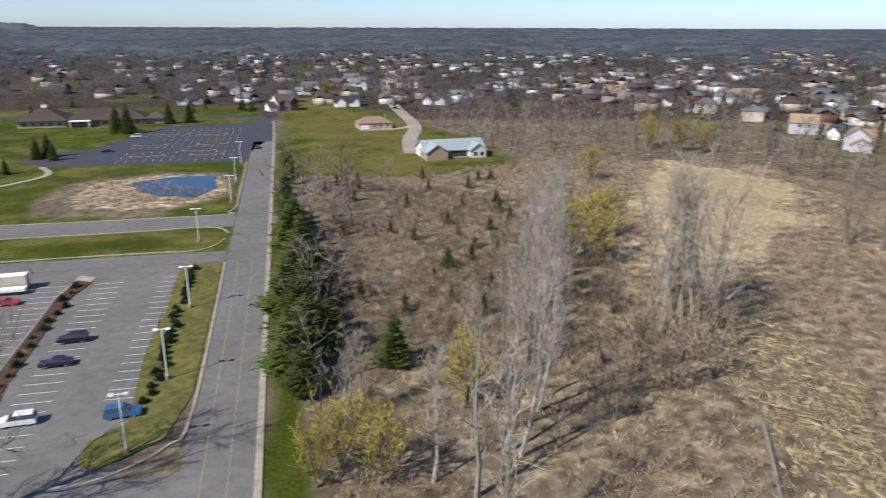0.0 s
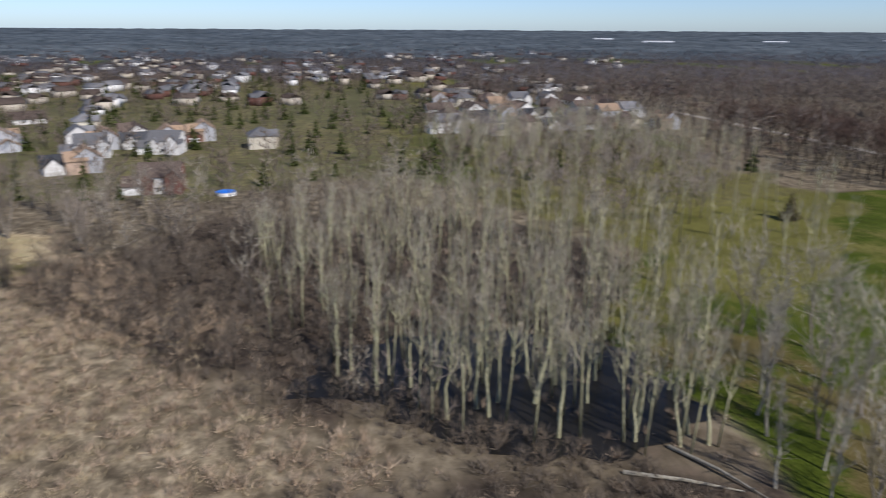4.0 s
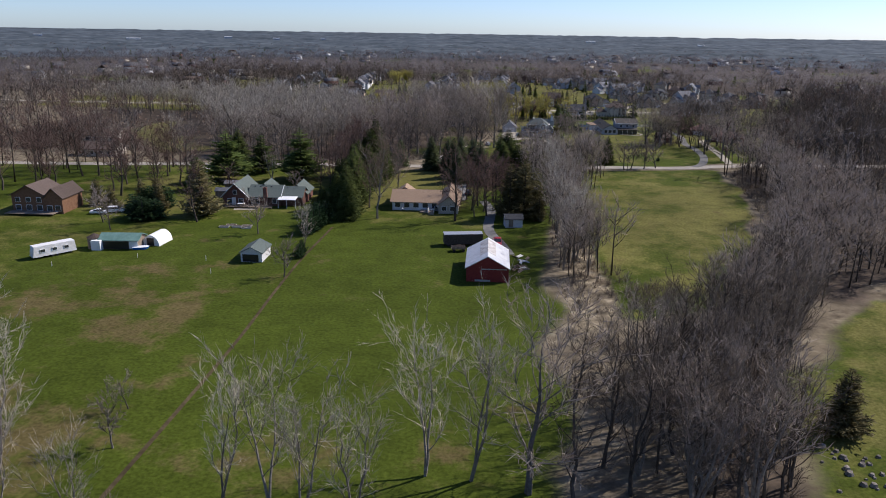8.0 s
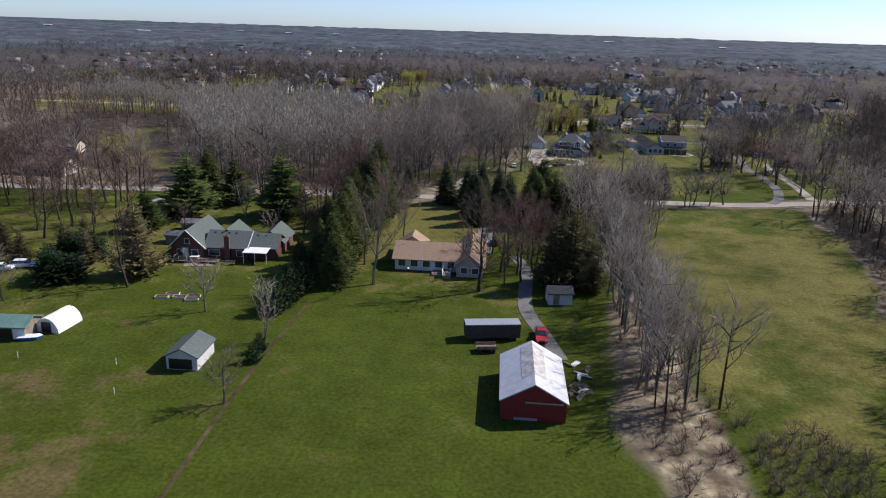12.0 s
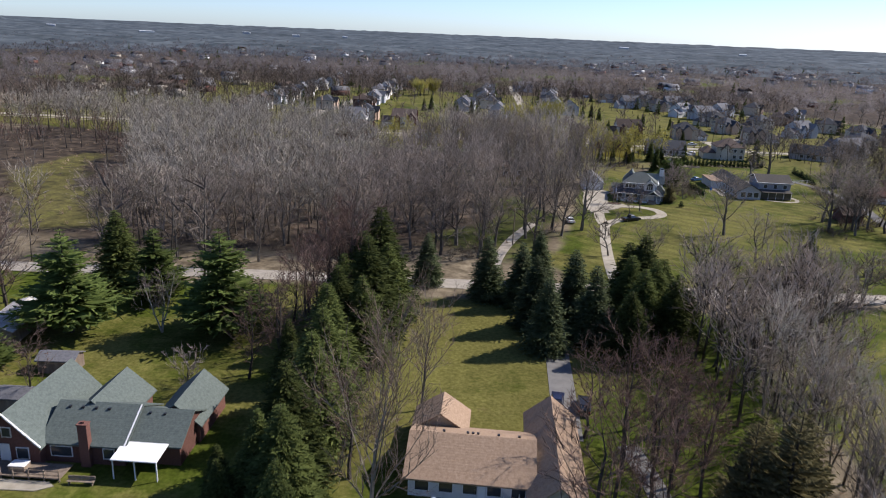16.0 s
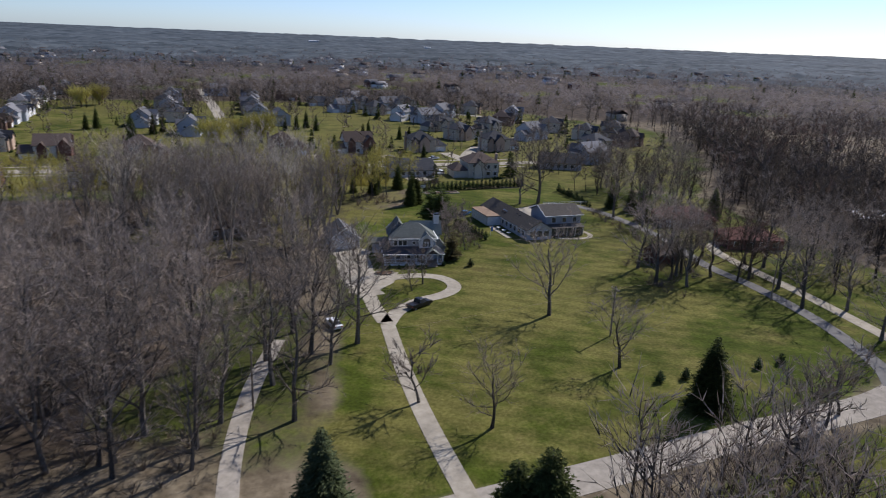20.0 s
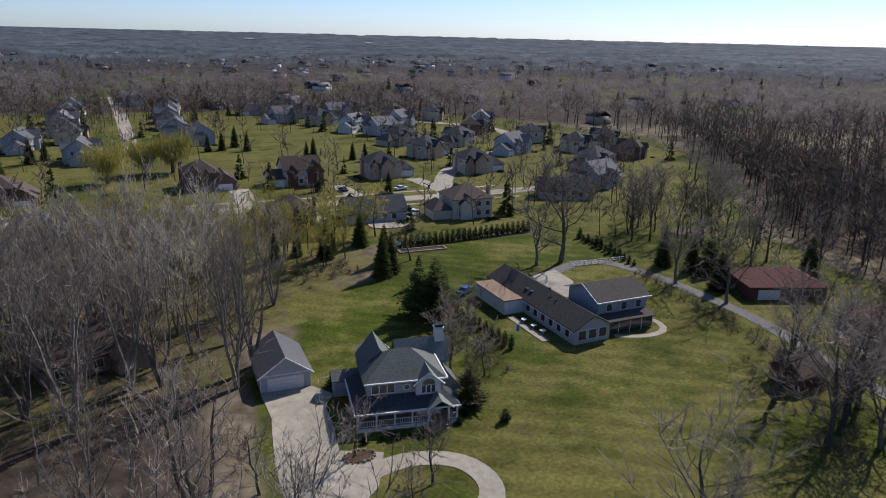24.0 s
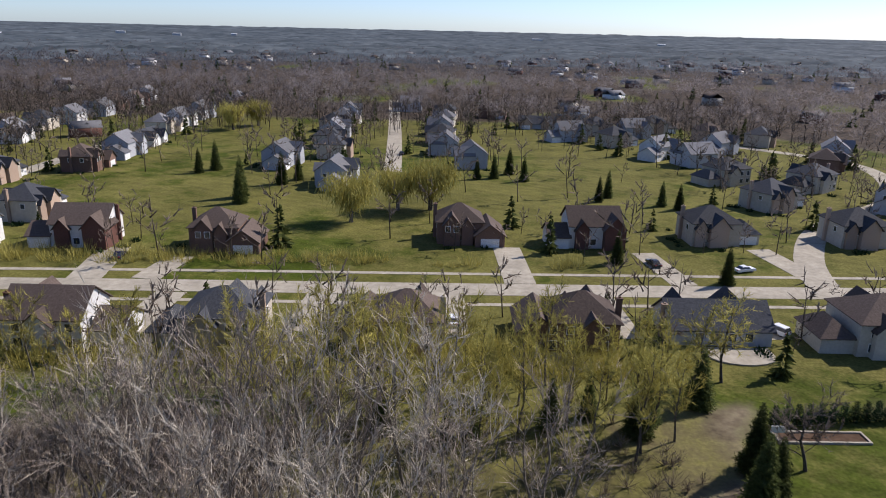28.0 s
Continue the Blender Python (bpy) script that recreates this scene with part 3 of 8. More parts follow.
        r.interpolation_type = "SMOOTHSTEP"
        r.inputs[1].default_value, r.inputs[2].default_value = .25, .75
        l.new(s.outputs[0], r.inputs[0])
        return r.outputs[0]
    fine, mid, broad, patchy = texture(1.7), texture(.28), texture(.035, 5), texture(.09, 9, .7)
    litter = ramp(mid, (.3, (.085, .066, .043)), (.52, (.165, .134, .09)), (.75, (.27, .226, .155)))
    reed = ramp(mid, (.32, (.26, .19, .105)), (.5, (.44, .35, .21)), (.7, (.58, .49, .33)))
    # mud of marsh and swamp, also the painted shade of the wood floor
    dark_floor = ramp(mid, (.35, (.024, .02, .017)), (.65, (.10, .076, .055)))
    lush = ramp(fine, (.3, (.034, .049, .005)), (.7, (.07, .092, .012)))
    thin = ramp(fine, (.3, (.078, .077, .017)), (.7, (.16, .146, .045)))
    rust = ramp(fine, (.3, (.07, .056, .018)), (.7, (.135, .108, .045)))
    green = mixed(ragged(attribute("dry"), 2.0, patchy), lush, thin)
    green = scaled(n, l, green, patchy, .76, 1.26)
    green = mixed(ragged(attribute("worn"), 3.2, patchy), green, rust)
    base = mixed(ragged(attribute("straw"), .8, mid), litter, reed)
    base = mixed(ragged(attribute("mud_shade"), .8, mid), base, dark_floor)
    base = mixed(ragged(attribute("grass"), .7, mid), base, green)
    # blue-grey put into the far ground's colour for aerial haze
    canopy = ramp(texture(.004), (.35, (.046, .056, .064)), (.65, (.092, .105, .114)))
    base = mixed(attribute("hazed"), base, canopy)
    wave = n.new("ShaderNodeTexWave")
    wave.inputs["Scale"].default_value, wave.inputs["Distortion"].default_value, wave.inputs["Detail"].default_value = .075, 4, 3
    turn = n.new("ShaderNodeMapping")
    turn.inputs["Rotation"].default_value = (0, 0, radians(-58))
    l.new(co.outputs["Object"], turn.inputs["Vector"])
    l.new(turn.outputs[0], wave.inputs["Vector"])
    striped = scaled(n, l, base, wave.outputs["Fac"], .9, 1.1)
    base = mixed(attribute("mown"), base, striped)
    out = scaled(n, l, scaled(n, l, scaled(n, l, base, broad, .7, 1.28), mid, .8, 1.18), fine, .87, 1.13)
    l.new(out, b.inputs["Base Color"])
    bu = n.new("ShaderNodeBump")
    bu.inputs["Strength"].default_value, bu.inputs["Distance"].default_value = .5, .25
    l.new(mid, bu.inputs["Height"])
    l.new(bu.outputs[0], b.inputs["Normal"])
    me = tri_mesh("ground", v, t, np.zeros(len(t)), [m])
    for name, a in (("grass", grass), ("dry", dry), ("straw", straw), ("mud_shade", mud_shade), ("mown", mown), ("hazed", hazed), ("worn", worn)):
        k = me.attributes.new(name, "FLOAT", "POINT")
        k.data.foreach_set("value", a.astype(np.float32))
    tagged(new("ground", me), "flat ground of lawns, meadow, marsh and leaf litter", "ground", kind="structure")


ground_sheet()

# ---- roads, drives and lots ----


def shore(ring, wobble, seed):
    """A ring with an uneven waterline."""
    rng = np.random.default_rng(seed)
    out = []
    for (ax, ay), (bx, by) in zip(ring, ring[1:] + ring[:1]):
        for k in range(6):
            out.append((ax + (bx - ax) * k / 6 + rng.normal() * wobble, ay + (by - ay) * k / 6 + rng.normal() * wobble))
    return out


def band(name, pts, width, mat, label, z=.05, category="road"):
    return structure(name, ribbon(pts, width, -.2, z), mat, label, category)


def patch(name, ring, mat, label, z=.05, category="pavement"):
    return structure(name, Shape().prism(ring, -.2, z), mat, label, category)


def kerb(pts, label="pale concrete kerb along the road", width=.45):
    return structure("kerb", ribbon(pts, width, -.2, .16), CONCRETE, label, "kerb")


band("road", [(10.2, -40), (10.2, -330)], 8.8, ASPHALT_OLD, "grey asphalt main road beside the parking lot")
band("road", [(10.2, -328), (11, -400), (30, -425), (120, -440), (300, -450)], 9, ASPHALT_DARK, "dark asphalt road curving past the church lot", .06)
kerb([(5.6, -50), (5.6, -330), (6.5, -400)], "pale concrete kerb and gutter along the main road", .9)
band("road", [(15, -191.5), (110, -191), (240, -189)], 12.5, ASPHALT_OLD, "grey asphalt side street by the pond", .04)
band("road", [(15, -160), (110, -160), (240, -158)], 7.5, ASPHALT_OLD, "grey asphalt lot lane", .045)
kerb([(14.9, -210), (17, -201), (25, -197.5), (120, -198), (240, -196)])
kerb([(16, -174), (21.5, -165.5), (40, -165.5), (120, -164.5)])
kerb([(15.6, -179), (21, -185.4), (44, -184.5), (120, -184)])
kerb([(14.9, -155), (14.7, -92), (17, -82), (24, -76.5), (30, -76)])
kerb([(15.3, -211), (15.4, -278)])
patch("parking_lot", [(22, -74), (90, -74), (90, -156), (24, -156), (24, -110), (22.2, -88)], ASPHALT_OLD, "faded asphalt parking lot with painted stalls", .055)
patch("road_mouth", [(14, -40), (90, -40), (90, -75), (26, -76), (14, -76)], ASPHALT_OLD, "grey asphalt entrance apron", .048)
patch("church_lot", [(16, -280), (86, -281), (100, -296), (96, -314), (80, -317), (60, -390), (12, -396), (9, -330), (15, -300)], ASPHALT_DARK, "dark asphalt church parking lot")
band("footpath", [(88, -282), (83, -262), (110, -232), (150, -215)], 2.2, CONCRETE, "pale concrete footpath", .06, "path")
band("lane", [(-50, -285), (-56, -325), (-66, -370), (-70, -465), (-80, -570), (-95, -700)], 7, GRAVEL, "pale gravel lane to the houses", .05, "lane")
band("drive", [(-36, -356), (-55, -358), (-66, -368)], 5, CONCRETE, "pale concrete driveway", .06, "driveway")
band("street", [(-200, -146), (-255, -160), (-304, -170), (-400, -205)], 7.5, GRAVEL, "pale residential street", .05)
band("gravel_road", [(-420, 238), (-200, 248), (-128, 256.5), (-74, 264), (-28, 268.4), (14, 273.6), (40, 277.4), (56, 279), (70, 281.4), (90, 288.5), (130, 296), (400, 330)], 5.6, GRAVEL, "pale gravel country road")
band("driveway", [(-15.5, 266), (-15, 245), (-14.4, 226), (-14, 212)], 3.8, ASPHALT_OLD, "worn asphalt driveway between spruces", .06, "driveway")
band("driveway", [(-6.5, 212), (-4, 200), (-4, 180), (-1, 168), (1.5, 158)], 2.8, ASPHALT_OLD, "worn asphalt track to the barn", .06, "driveway")
band("driveway", [(-1.2, 272), (-1.3, 290), (-.6, 308), (.8, 325)], 2.7, CONCRETE, "pale concrete driveway across the lawn", .06, "driveway")
band("driveway", [(.8, 325), (4, 330.6), (9.5, 335.4), (15, 337.8), (18.4, 340.8), (19.3, 344.6), (17.6, 348.6), (13, 350.8), (8, 350.2), (3, 347.4), (.7, 342), (.2, 334), (.6, 326)], 3.0, CONCRETE, "round concrete driveway loop before the house", .07, "driveway")
band("driveway", [(1, 340), (-.8, 350), (0, 362), (1.6, 373)], 5.6, CONCRETE, "pale concrete driveway to the garage", .065, "driveway")
band("driveway", [(-28, 272), (-27, 288), (-24, 305), (-19, 322)], 2.6, GRAVEL, "gravel drive into the woods", .06, "driveway")
band("driveway", [(74, 284), (79, 292), (84, 310), (85.5, 330), (84.5, 346), (88, 372), (86.6, 394), (84.2, 404), (80.5, 411), (74, 412.4), (66, 409)], 3.2, ASPHALT_OLD, "worn grey drive to the long house", .06, "driveway")
band("driveway", [(90, 293), (91, 300), (93, 322), (95, 356), (104, 364)], 3.2, CONCRETE, "pale concrete drive to the red-roofed house", .06, "driveway")
patch("paved_court", [(-2.8, 373.4), (4.6, 373.4), (7.0, 370), (5.2, 367), (5.0, 361), (4.4, 355.5), (9.5, 353.4), (7, 347), (1, 341), (-3.5, 342.5), (-1.4, 348), (-.7, 359.5), (-2.3, 365.5)], CONCRETE, "worn pale concrete court before the garage", .08)
patch("paved_court", [(56.4, 405.5), (60.5, 408.6), (66.5, 410), (66.4, 402), (61.6, 394.4), (57.2, 393)], CONCRETE, "pale concrete parking court", .075)
band("footpath", [(58, 374.6), (63, 372.9), (67.6, 373.7), (69.3, 377), (68.2, 381)], 1.3, CONCRETE, "curved paved garden path", .06, "path")
band("street", [(-420, 466), (-200, 477), (-90, 482.6), (0, 485.2), (90, 488.4), (140, 494)], 6.6, CONCRETE, "pale concrete subdivision street")
band("footpath", [(-300, 481), (-90, 491.4), (0, 494.4), (94, 497.6)], 1.5, CONCRETE, "pale concrete sidewalk", .06, "path")
band("footpath", [(-300, 464), (-90, 474.8), (0, 477), (94, 480.6)], 1.4, CONCRETE, "pale concrete sidewalk", .06, "path")
band("street", [(-25, 604), (-28, 654), (-34, 739), (-44, 864)], 6.6, CONCRETE, "pale concrete subdivision street", .055)
band("street", [(72, 488), (80, 512), (98, 540), (140, 580), (160, 640), (120, 690)], 6.6, CONCRETE, "pale concrete subdivision street", .055)
band("street", [(-143, 480), (-149, 564), (-149, 684), (-163, 804)], 6.6, CONCRETE, "pale concrete subdivision street", .055)
for dx, dy, ex, ey, w in ((-78, 486, -81, 507, 7), (-66, 487, -64, 502, 6), (10, 489, 9, 514, 6.5), (44, 490, 41, 512, 5.5), (74, 492, 70, 517, 6), (49, 484, 51.5, 464, 5), (-4.5, 482, -4, 463, 5.5), (-29, 481, -30, 463, 6), (-58, 480, -59, 460, 6), (25, 483, 26, 463, 5)):
    band("driveway", [(dx, dy), (ex, ey)], w, CONCRETE, "pale concrete driveway of a subdivision house", .065, "driveway")

for cx, cy, rx in ((15.5, 453.5, 7), (42.5, 457, 5.5)):
    patch("patio", [(cx + rx * math.cos(math.pi + k * math.pi / 9), cy + 3.4 * math.sin(math.pi + k * math.pi / 9)) for k in range(10)] + [(cx + rx, cy + 3), (cx - rx, cy + 3)], CONCRETE, "curved paved patio behind a subdivision house", .25, "patio")

# painted lines of the road and the stalls
lines = thing("road_markings", "faded yellow centre lines on the main road", "road marking")
for x in (12.0, 9.0):
    y = -60
    while y > -150:
        part("line", Shape().box(x - .07, y - 9, .05, x + .07, y, .062), PAINT_YELLOW, lines)
        y -= 9.5
stall = thing("stall_markings", "faded white stall lines on the parking lot", "road marking")
for x0, x1, y0, y1 in ((18.9 + 3, 27, -96, -152), (34, 39.3, -80, -150), (45, 50, -80, -150)):
    for i in range(int((y0 - y1) / 2.87)):
        part("line", Shape().box(x0, y0 - 2.87 * i, .055, x1, y0 - 2.87 * i + .11, .068), PAINT_LINE, stall)
for y in (-288, -297, -306, -320, -330, -340, -352, -362, -372):
    for i in range(14):
        x = 22 + 3.2 * i
        part("line", Shape().box(x, y - 2.4, .05, x + .1, y + 2.4, .063), PAINT_LINE, stall)


def island(ring, label, bed=None):
    """A kerbed planting bed."""
    t = thing("planted_island", label, "island")
    part("kerb_rim", Shape().prism(ring, -.1, .16), CONCRETE, t, "pale concrete rim")
    c = np.mean(np.array(ring), 0)
    part("bed", Shape().prism([tuple(c + .9 * (np.array(p) - c)) for p in ring], -.1, .21), bed or MULCH, t)


island([(39.8, -88), (41.6, -100), (42.3, -140), (40, -150), (43.6, -152), (45, -140), (44.4, -104), (42.5, -88)], "mulched planting island between parking rows")
structure("verge", Shape().prism([(15.2, -95), (17.4, -84), (24, -78.4), (27, -80), (26.6, -85), (22.6, -89), (24, -108), (23.4, -128), (24, -152), (15.4, -154)], -.1, .13), GRASS_DRY, "grassy strip between road and parking lot", "verge")
for x, y in ((32, -300), (55, -300), (32, -326), (58, -328), (34, -356), (52, -360), (36, -310)):
    island([(x - 6, y - 1.2), (x + 6, y - 1.2), (x + 7, y), (x + 6, y + 1.2), (x - 6, y + 1.2), (x - 7, y)], "narrow kerbed island in the church lot")
structure("pond", Shape().prism(shore([(40, -254), (24, -253), (23, -234), (28, -221), (38, -224), (46.5, -233), (51, -246)][::-1], .35, 2), -.3, .07), WATER, "blue rainwater pond with reedy banks", "pond")
structure("swamp_pool", Shape().prism(shore([(-94, -1), (-82, 12), (-72, 24), (-68, 40), (-78, 54), (-96, 52), (-112, 28), (-108, 4)], 1.1, 3), -.3, .06), SWAMP, "dark still flood water among the poplars", "water")
band("fence_track", [(-43, 60), (-43.4, 100), (-44.8, 129), (-45.4, 150), (-45, 176)], .62, WORN_SOIL, "bare worn strip along the field line", .03, "track")

# ---- trees ----


def sliver(s, p, d, length, width, rng, mi=0):
    """A thin twig: one tapering three-cornered blade."""
    d = d.normalized()
    u = d.cross(Vector(rng.normal(size=3))).normalized() * width / 2
    s.face([p - u, p + u, p + d * length], mi)


def strip(s, pts, width, rng, mi=0):
    """A branch: a tapering band through the points, ending in a tip."""
    k, n = len(s.v), len(pts)
    u = (pts[1] - pts[0]).cross(Vector(rng.normal(size=3))).normalized() * width / 2
    for i in range(n - 1):
        w = u * (1 - i / (n - .6))
        s.v += [tuple(pts[i] - w), tuple(pts[i] + w)]
    s.v.append(tuple(pts[-1]))
    for i in range(n - 2):
        s.f.append((k + 2 * i, k + 2 * i + 1, k + 2 * i + 3, k + 2 * i + 2))
        s.mi.append(mi)
    s.f.append((k + 2 * n - 4, k + 2 * n - 3, k + 2 * n - 2))
    s.mi.append(mi)


def bare_tree(seed, h=14, r=.24, base=.28, spread=4.6, limbs=9, subs=4, twigs=7, up=.55, width=.03, sides=5, narrow=1.0, stems=1):
    """A leafless tree: trunk, winding limbs, and a crown of branches and fine twigs."""
    rng = np.random.default_rng(seed)
    wood, crown = Shape(), Shape()
    for stem in range(stems):
        q = stem * 2.4 + rng.random()
        lean = Vector((rng.normal() * .05, rng.normal() * .05, 0)) + (Vector((math.cos(q), math.sin(q), 0)) * rng.uniform(.12, .24) if stems > 1 else Vector())
        trunk, bend = [], Vector()
        n = 6
        for i in range(n + 1):
            t = i / n
            bend += Vector((rng.normal(), rng.normal(), 0)) * .016 * h * (i > 0)
            trunk.append(Vector((0, 0, -.15 if i == 0 else 0)) + lean * h * t + bend + Vector((0, 0, h * .95 * t)))
        wood.tube(trunk, [max(.02, r * (1.2 if i == 0 else 1) * (1 - i / n) ** .75 + .02) for i in range(n + 1)], sides)

        def on_trunk(t):
            k = min(n - 1, int(t * n))
            return trunk[k].lerp(trunk[k + 1], t * n - k)
        for i in range(limbs):
            t = base + (.95 - base) * ((i + rng.random()) / limbs)
            q = 2.4 * i + rng.normal() * .5
            ang = radians(rng.uniform(34, 68)) * narrow
            L = spread * (.55 + .6 * math.sin(math.pi * min(1, (t - base) / (1 - base) * .8 + .2))) * rng.uniform(.65, 1.3)
            d = Vector((math.cos(q) * math.sin(ang), math.sin(q) * math.sin(ang), math.cos(ang)))
            p = on_trunk(t)
            pts = [p]
            for k in range(4):
                d = (d + Vector((rng.normal() * .2, rng.normal() * .2, up * .25 + rng.normal() * .1))).normalized()
                p = p + d * L / 4
                pts.append(p)
            lr = max(.035, r * .5 * (1.12 - t))
            crown.tube(pts, [lr, lr * .8, lr * .6, lr * .38, .012], 3, 1)
            for j in range(subs):
                k = min(3, int(rng.uniform(.5, 4)))
                a = pts[k].lerp(pts[k + 1], rng.random())
                sd = ((pts[k + 1] - pts[k]).normalized() + Vector(rng.normal(size=3)) * .55 + Vector((0, 0, up * .3))).normalized()
                sl = L * rng.uniform(.3, .62)
                line = [a]
                for e in range(3):
                    sd = (sd + Vector(rng.normal(size=3)) * .22 + Vector((0, 0, up * .12))).normalized()
                    line.append(line[-1] + sd * sl / 3)
                strip(crown, line, max(width * 1.7, lr * .8), rng, 1 if j % 2 else 0)
                for w in range(twigs):
                    e = rng.uniform(.3, 3)
                    k2 = min(2, int(e))
                    o = line[k2].lerp(line[k2 + 1], e - k2)
                    sliver(crown, o, (line[k2 + 1] - line[k2]).normalized() + Vector(rng.normal(size=3)) * .5 + Vector((0, 0, up * .3)), h * rng.uniform(.045, .11), width * rng.uniform(.7, 1.4), rng)
    return wood, crown


def conifer(seed, h=14, spread=3.2, levels=26, droop=.35, density=9, clear=.04, ragged=.18, blade=.4):
    """An evergreen: a straight trunk and uneven boughs set with needle sprays."""
    rng = np.random.default_rng(seed)
    trunk, crown = Shape(), Shape()
    trunk.tube([(0, 0, -.15), (0, 0, h * .5), (0, 0, h * .98)], [.018 * h + .05, .011 * h, .02], 6)
    for i in range(levels):
        t = clear + (1 - clear) * (i / levels)
        R0 = spread * ((1 - t) ** .72) * rng.uniform(1 - ragged, 1 + ragged) + .1
        n = max(4, int(density * (.45 + R0 / spread)))
        for j in range(n):
            q = 2 * math.pi * j / n + rng.random() * .9 + i * 1.7
            L = R0 * rng.uniform(.74, 1.1)
            d = Vector((math.cos(q), math.sin(q), 0))
            side = Vector((-d.y, d.x, 0))
            o = Vector((0, 0, h * t + rng.normal() * .02 * h * (1 - t)))
            m = o + d * L * .55 + Vector((0, 0, -droop * L * .25))
            e = o + d * L + Vector((0, 0, -droop * L * .75 + .12 * L))
            for k in (-.42, 0, .38):
                f = e - o
                tip = o + f * (.94 - abs(k) * .45) + side * k * L + Vector((0, 0, rng.normal() * .05 * L))
                c = o.lerp(tip, .62) + (m - o.lerp(e, .55)) * .6
                w = L * blade * rng.uniform(.5, 1.0) * .27
                lift = Vector((0, 0, rng.uniform(-.1, .1) * L))
                crown.face([o, c + side * w + lift, tip, c - side * w - lift])
            for k in range(12):
                g = rng.uniform(.35, 1.0)
                a = o.lerp(e, g) + (m - o.lerp(e, .55)) * (1 - abs(2 * g - 1)) + side * rng.normal() * L * .17
                sliver(crown, a, d * .9 + side * rng.normal() * .9 + Vector((0, 0, rng.normal() * .45 - .1)), L * rng.uniform(.09, .19) + .12, L * .06 + .07, rng)
    return trunk, crown


def hanging_willow(seed, h=10, spread=5):
    """A weeping willow: short trunk, rising limbs and hanging yellow rods."""
    rng = np.random.default_rng(seed)
    wood, crown = Shape(), Shape()
    wood.tube([(0, 0, -.1), (.1, 0, h * .25), (.15, .1, h * .4)], [.4, .32, .25], 6)
    for i in range(11):
        q, L = 2.4 * i, spread * rng.uniform(.6, 1)
        d = Vector((math.cos(q), math.sin(q), 0))
        a = Vector((.1, .05, h * rng.uniform(.26, .4)))
        b = a + d * L * .4 + Vector((0, 0, h * rng.uniform(.25, .4)))
        c = b + d * L * .5 + Vector((0, 0, h * .1))
        crown.tube([a, b, c], [.13, .08, .02], 4, 1)
        for k in range(210):
            g = rng.uniform(.25, 2)
            p = a.lerp(b, g) if g < 1 else b.lerp(c, g - 1)
            p = p + Vector(rng.normal(size=3)) * spread * .17
            sliver(crown, p, Vector((rng.normal() * .25, rng.normal() * .25, -1 if rng.random() < .7 else .5)), h * rng.uniform(.12, .3), .12, rng)
    return wood, crown


PROTOS = {}


def breed(kind, make, bark, leaf, count, **more):
    PROTOS[kind] = []
    for i in range(count):
        a, b = make(seed=len(PROTOS) * 17 + i, **more)
        PROTOS[kind].append((a.mesh("trunk", bark), b.mesh("crown", leaf, bark)))


breed("shade", bare_tree, BARK_GREY, TWIG_GREY, 4, h=15, r=.3, base=.18, spread=7.4, limbs=15, subs=9, twigs=11, width=0.052, up=.5)
breed("dark", bare_tree, BARK_DARK, TWIG_DARK, 4, h=14, r=.2, base=.15, spread=4.8, limbs=13, subs=7, twigs=10, width=0.037, up=.8)
breed("red", bare_tree, BARK_DARK, TWIG_RED, 3, h=14, r=.24, base=.2, spread=5.4, limbs=13, subs=8, twigs=12, width=0.048)
breed("poplar", bare_tree, BARK_PALE, TWIG_PALE, 4, h=17, r=.19, base=.15, spread=2.7, limbs=16, subs=5, twigs=7, width=0.036, up=1.1, narrow=.6)
breed("ash", bare_tree, BARK_ASH, TWIG_ASH, 5, h=13, r=.13, base=.2, spread=5.4, limbs=7, subs=8, twigs=9, width=0.038, up=.8, narrow=.75, stems=2)
breed("orchard", bare_tree, BARK_GREY, TWIG_GREY, 3, h=6.5, r=.12, base=.2, spread=3.0, limbs=10, subs=8, twigs=15, width=.045)
breed("budding", bare_tree, BARK_GREY, TWIG_YELLOW, 3, h=12, r=.14, base=.25, spread=3.2, limbs=12, subs=7, twigs=12, width=0.07, up=.8)
breed("ochre", bare_tree, BARK_GREY, TWIG_OCHRE, 3, h=7.5, r=.11, base=.05, spread=3.4, limbs=10, subs=6, twigs=13, width=0.075, up=.7, stems=3)
breed("tanbush", bare_tree, BARK_GREY, TWIG_TAN, 3, h=6, r=.08, base=.05, spread=3.2, limbs=8, subs=5, twigs=13, width=0.045, up=.9, stems=3)
breed("clump", bare_tree, BARK_ASH, TWIG_WOOD, 4, h=15, r=.21, base=.2, spread=5.0, limbs=9, subs=6, twigs=7, width=0.04, up=.8, narrow=.85, stems=3)
breed("birch", bare_tree, BARK_PALE, TWIG_GREY, 2, h=9, r=.12, base=.25, spread=2.6, limbs=9, subs=5, twigs=9, width=.03, up=.8, stems=3)
breed("swamp", bare_tree, BARK_MOSS, TWIG_BUFF, 5, h=17, r=.26, base=.42, spread=2.6, limbs=13, subs=5, twigs=7, width=0.036, up=1.0, narrow=.75)
breed("yard", bare_tree, BARK_ASH, TWIG_YARD, 2, h=18, r=.26, base=.24, spread=8.2, limbs=17, subs=10, twigs=17, width=.038, up=.95, narrow=.72)
breed("spruce", conifer, BARK_DARK, NEEDLE, 4, h=14, spread=2.9, levels=38, density=11, ragged=.12)
breed("blue_spruce", conifer, BARK_DARK, NEEDLE_BLUE, 3, h=13, spread=2.5, levels=34, density=11, ragged=.12)
breed("pine", conifer, BARK_DARK, NEEDLE_PINE, 3, h=15, spread=4.6, levels=22, droop=-.1, density=9, clear=.12, ragged=.45, blade=.6)
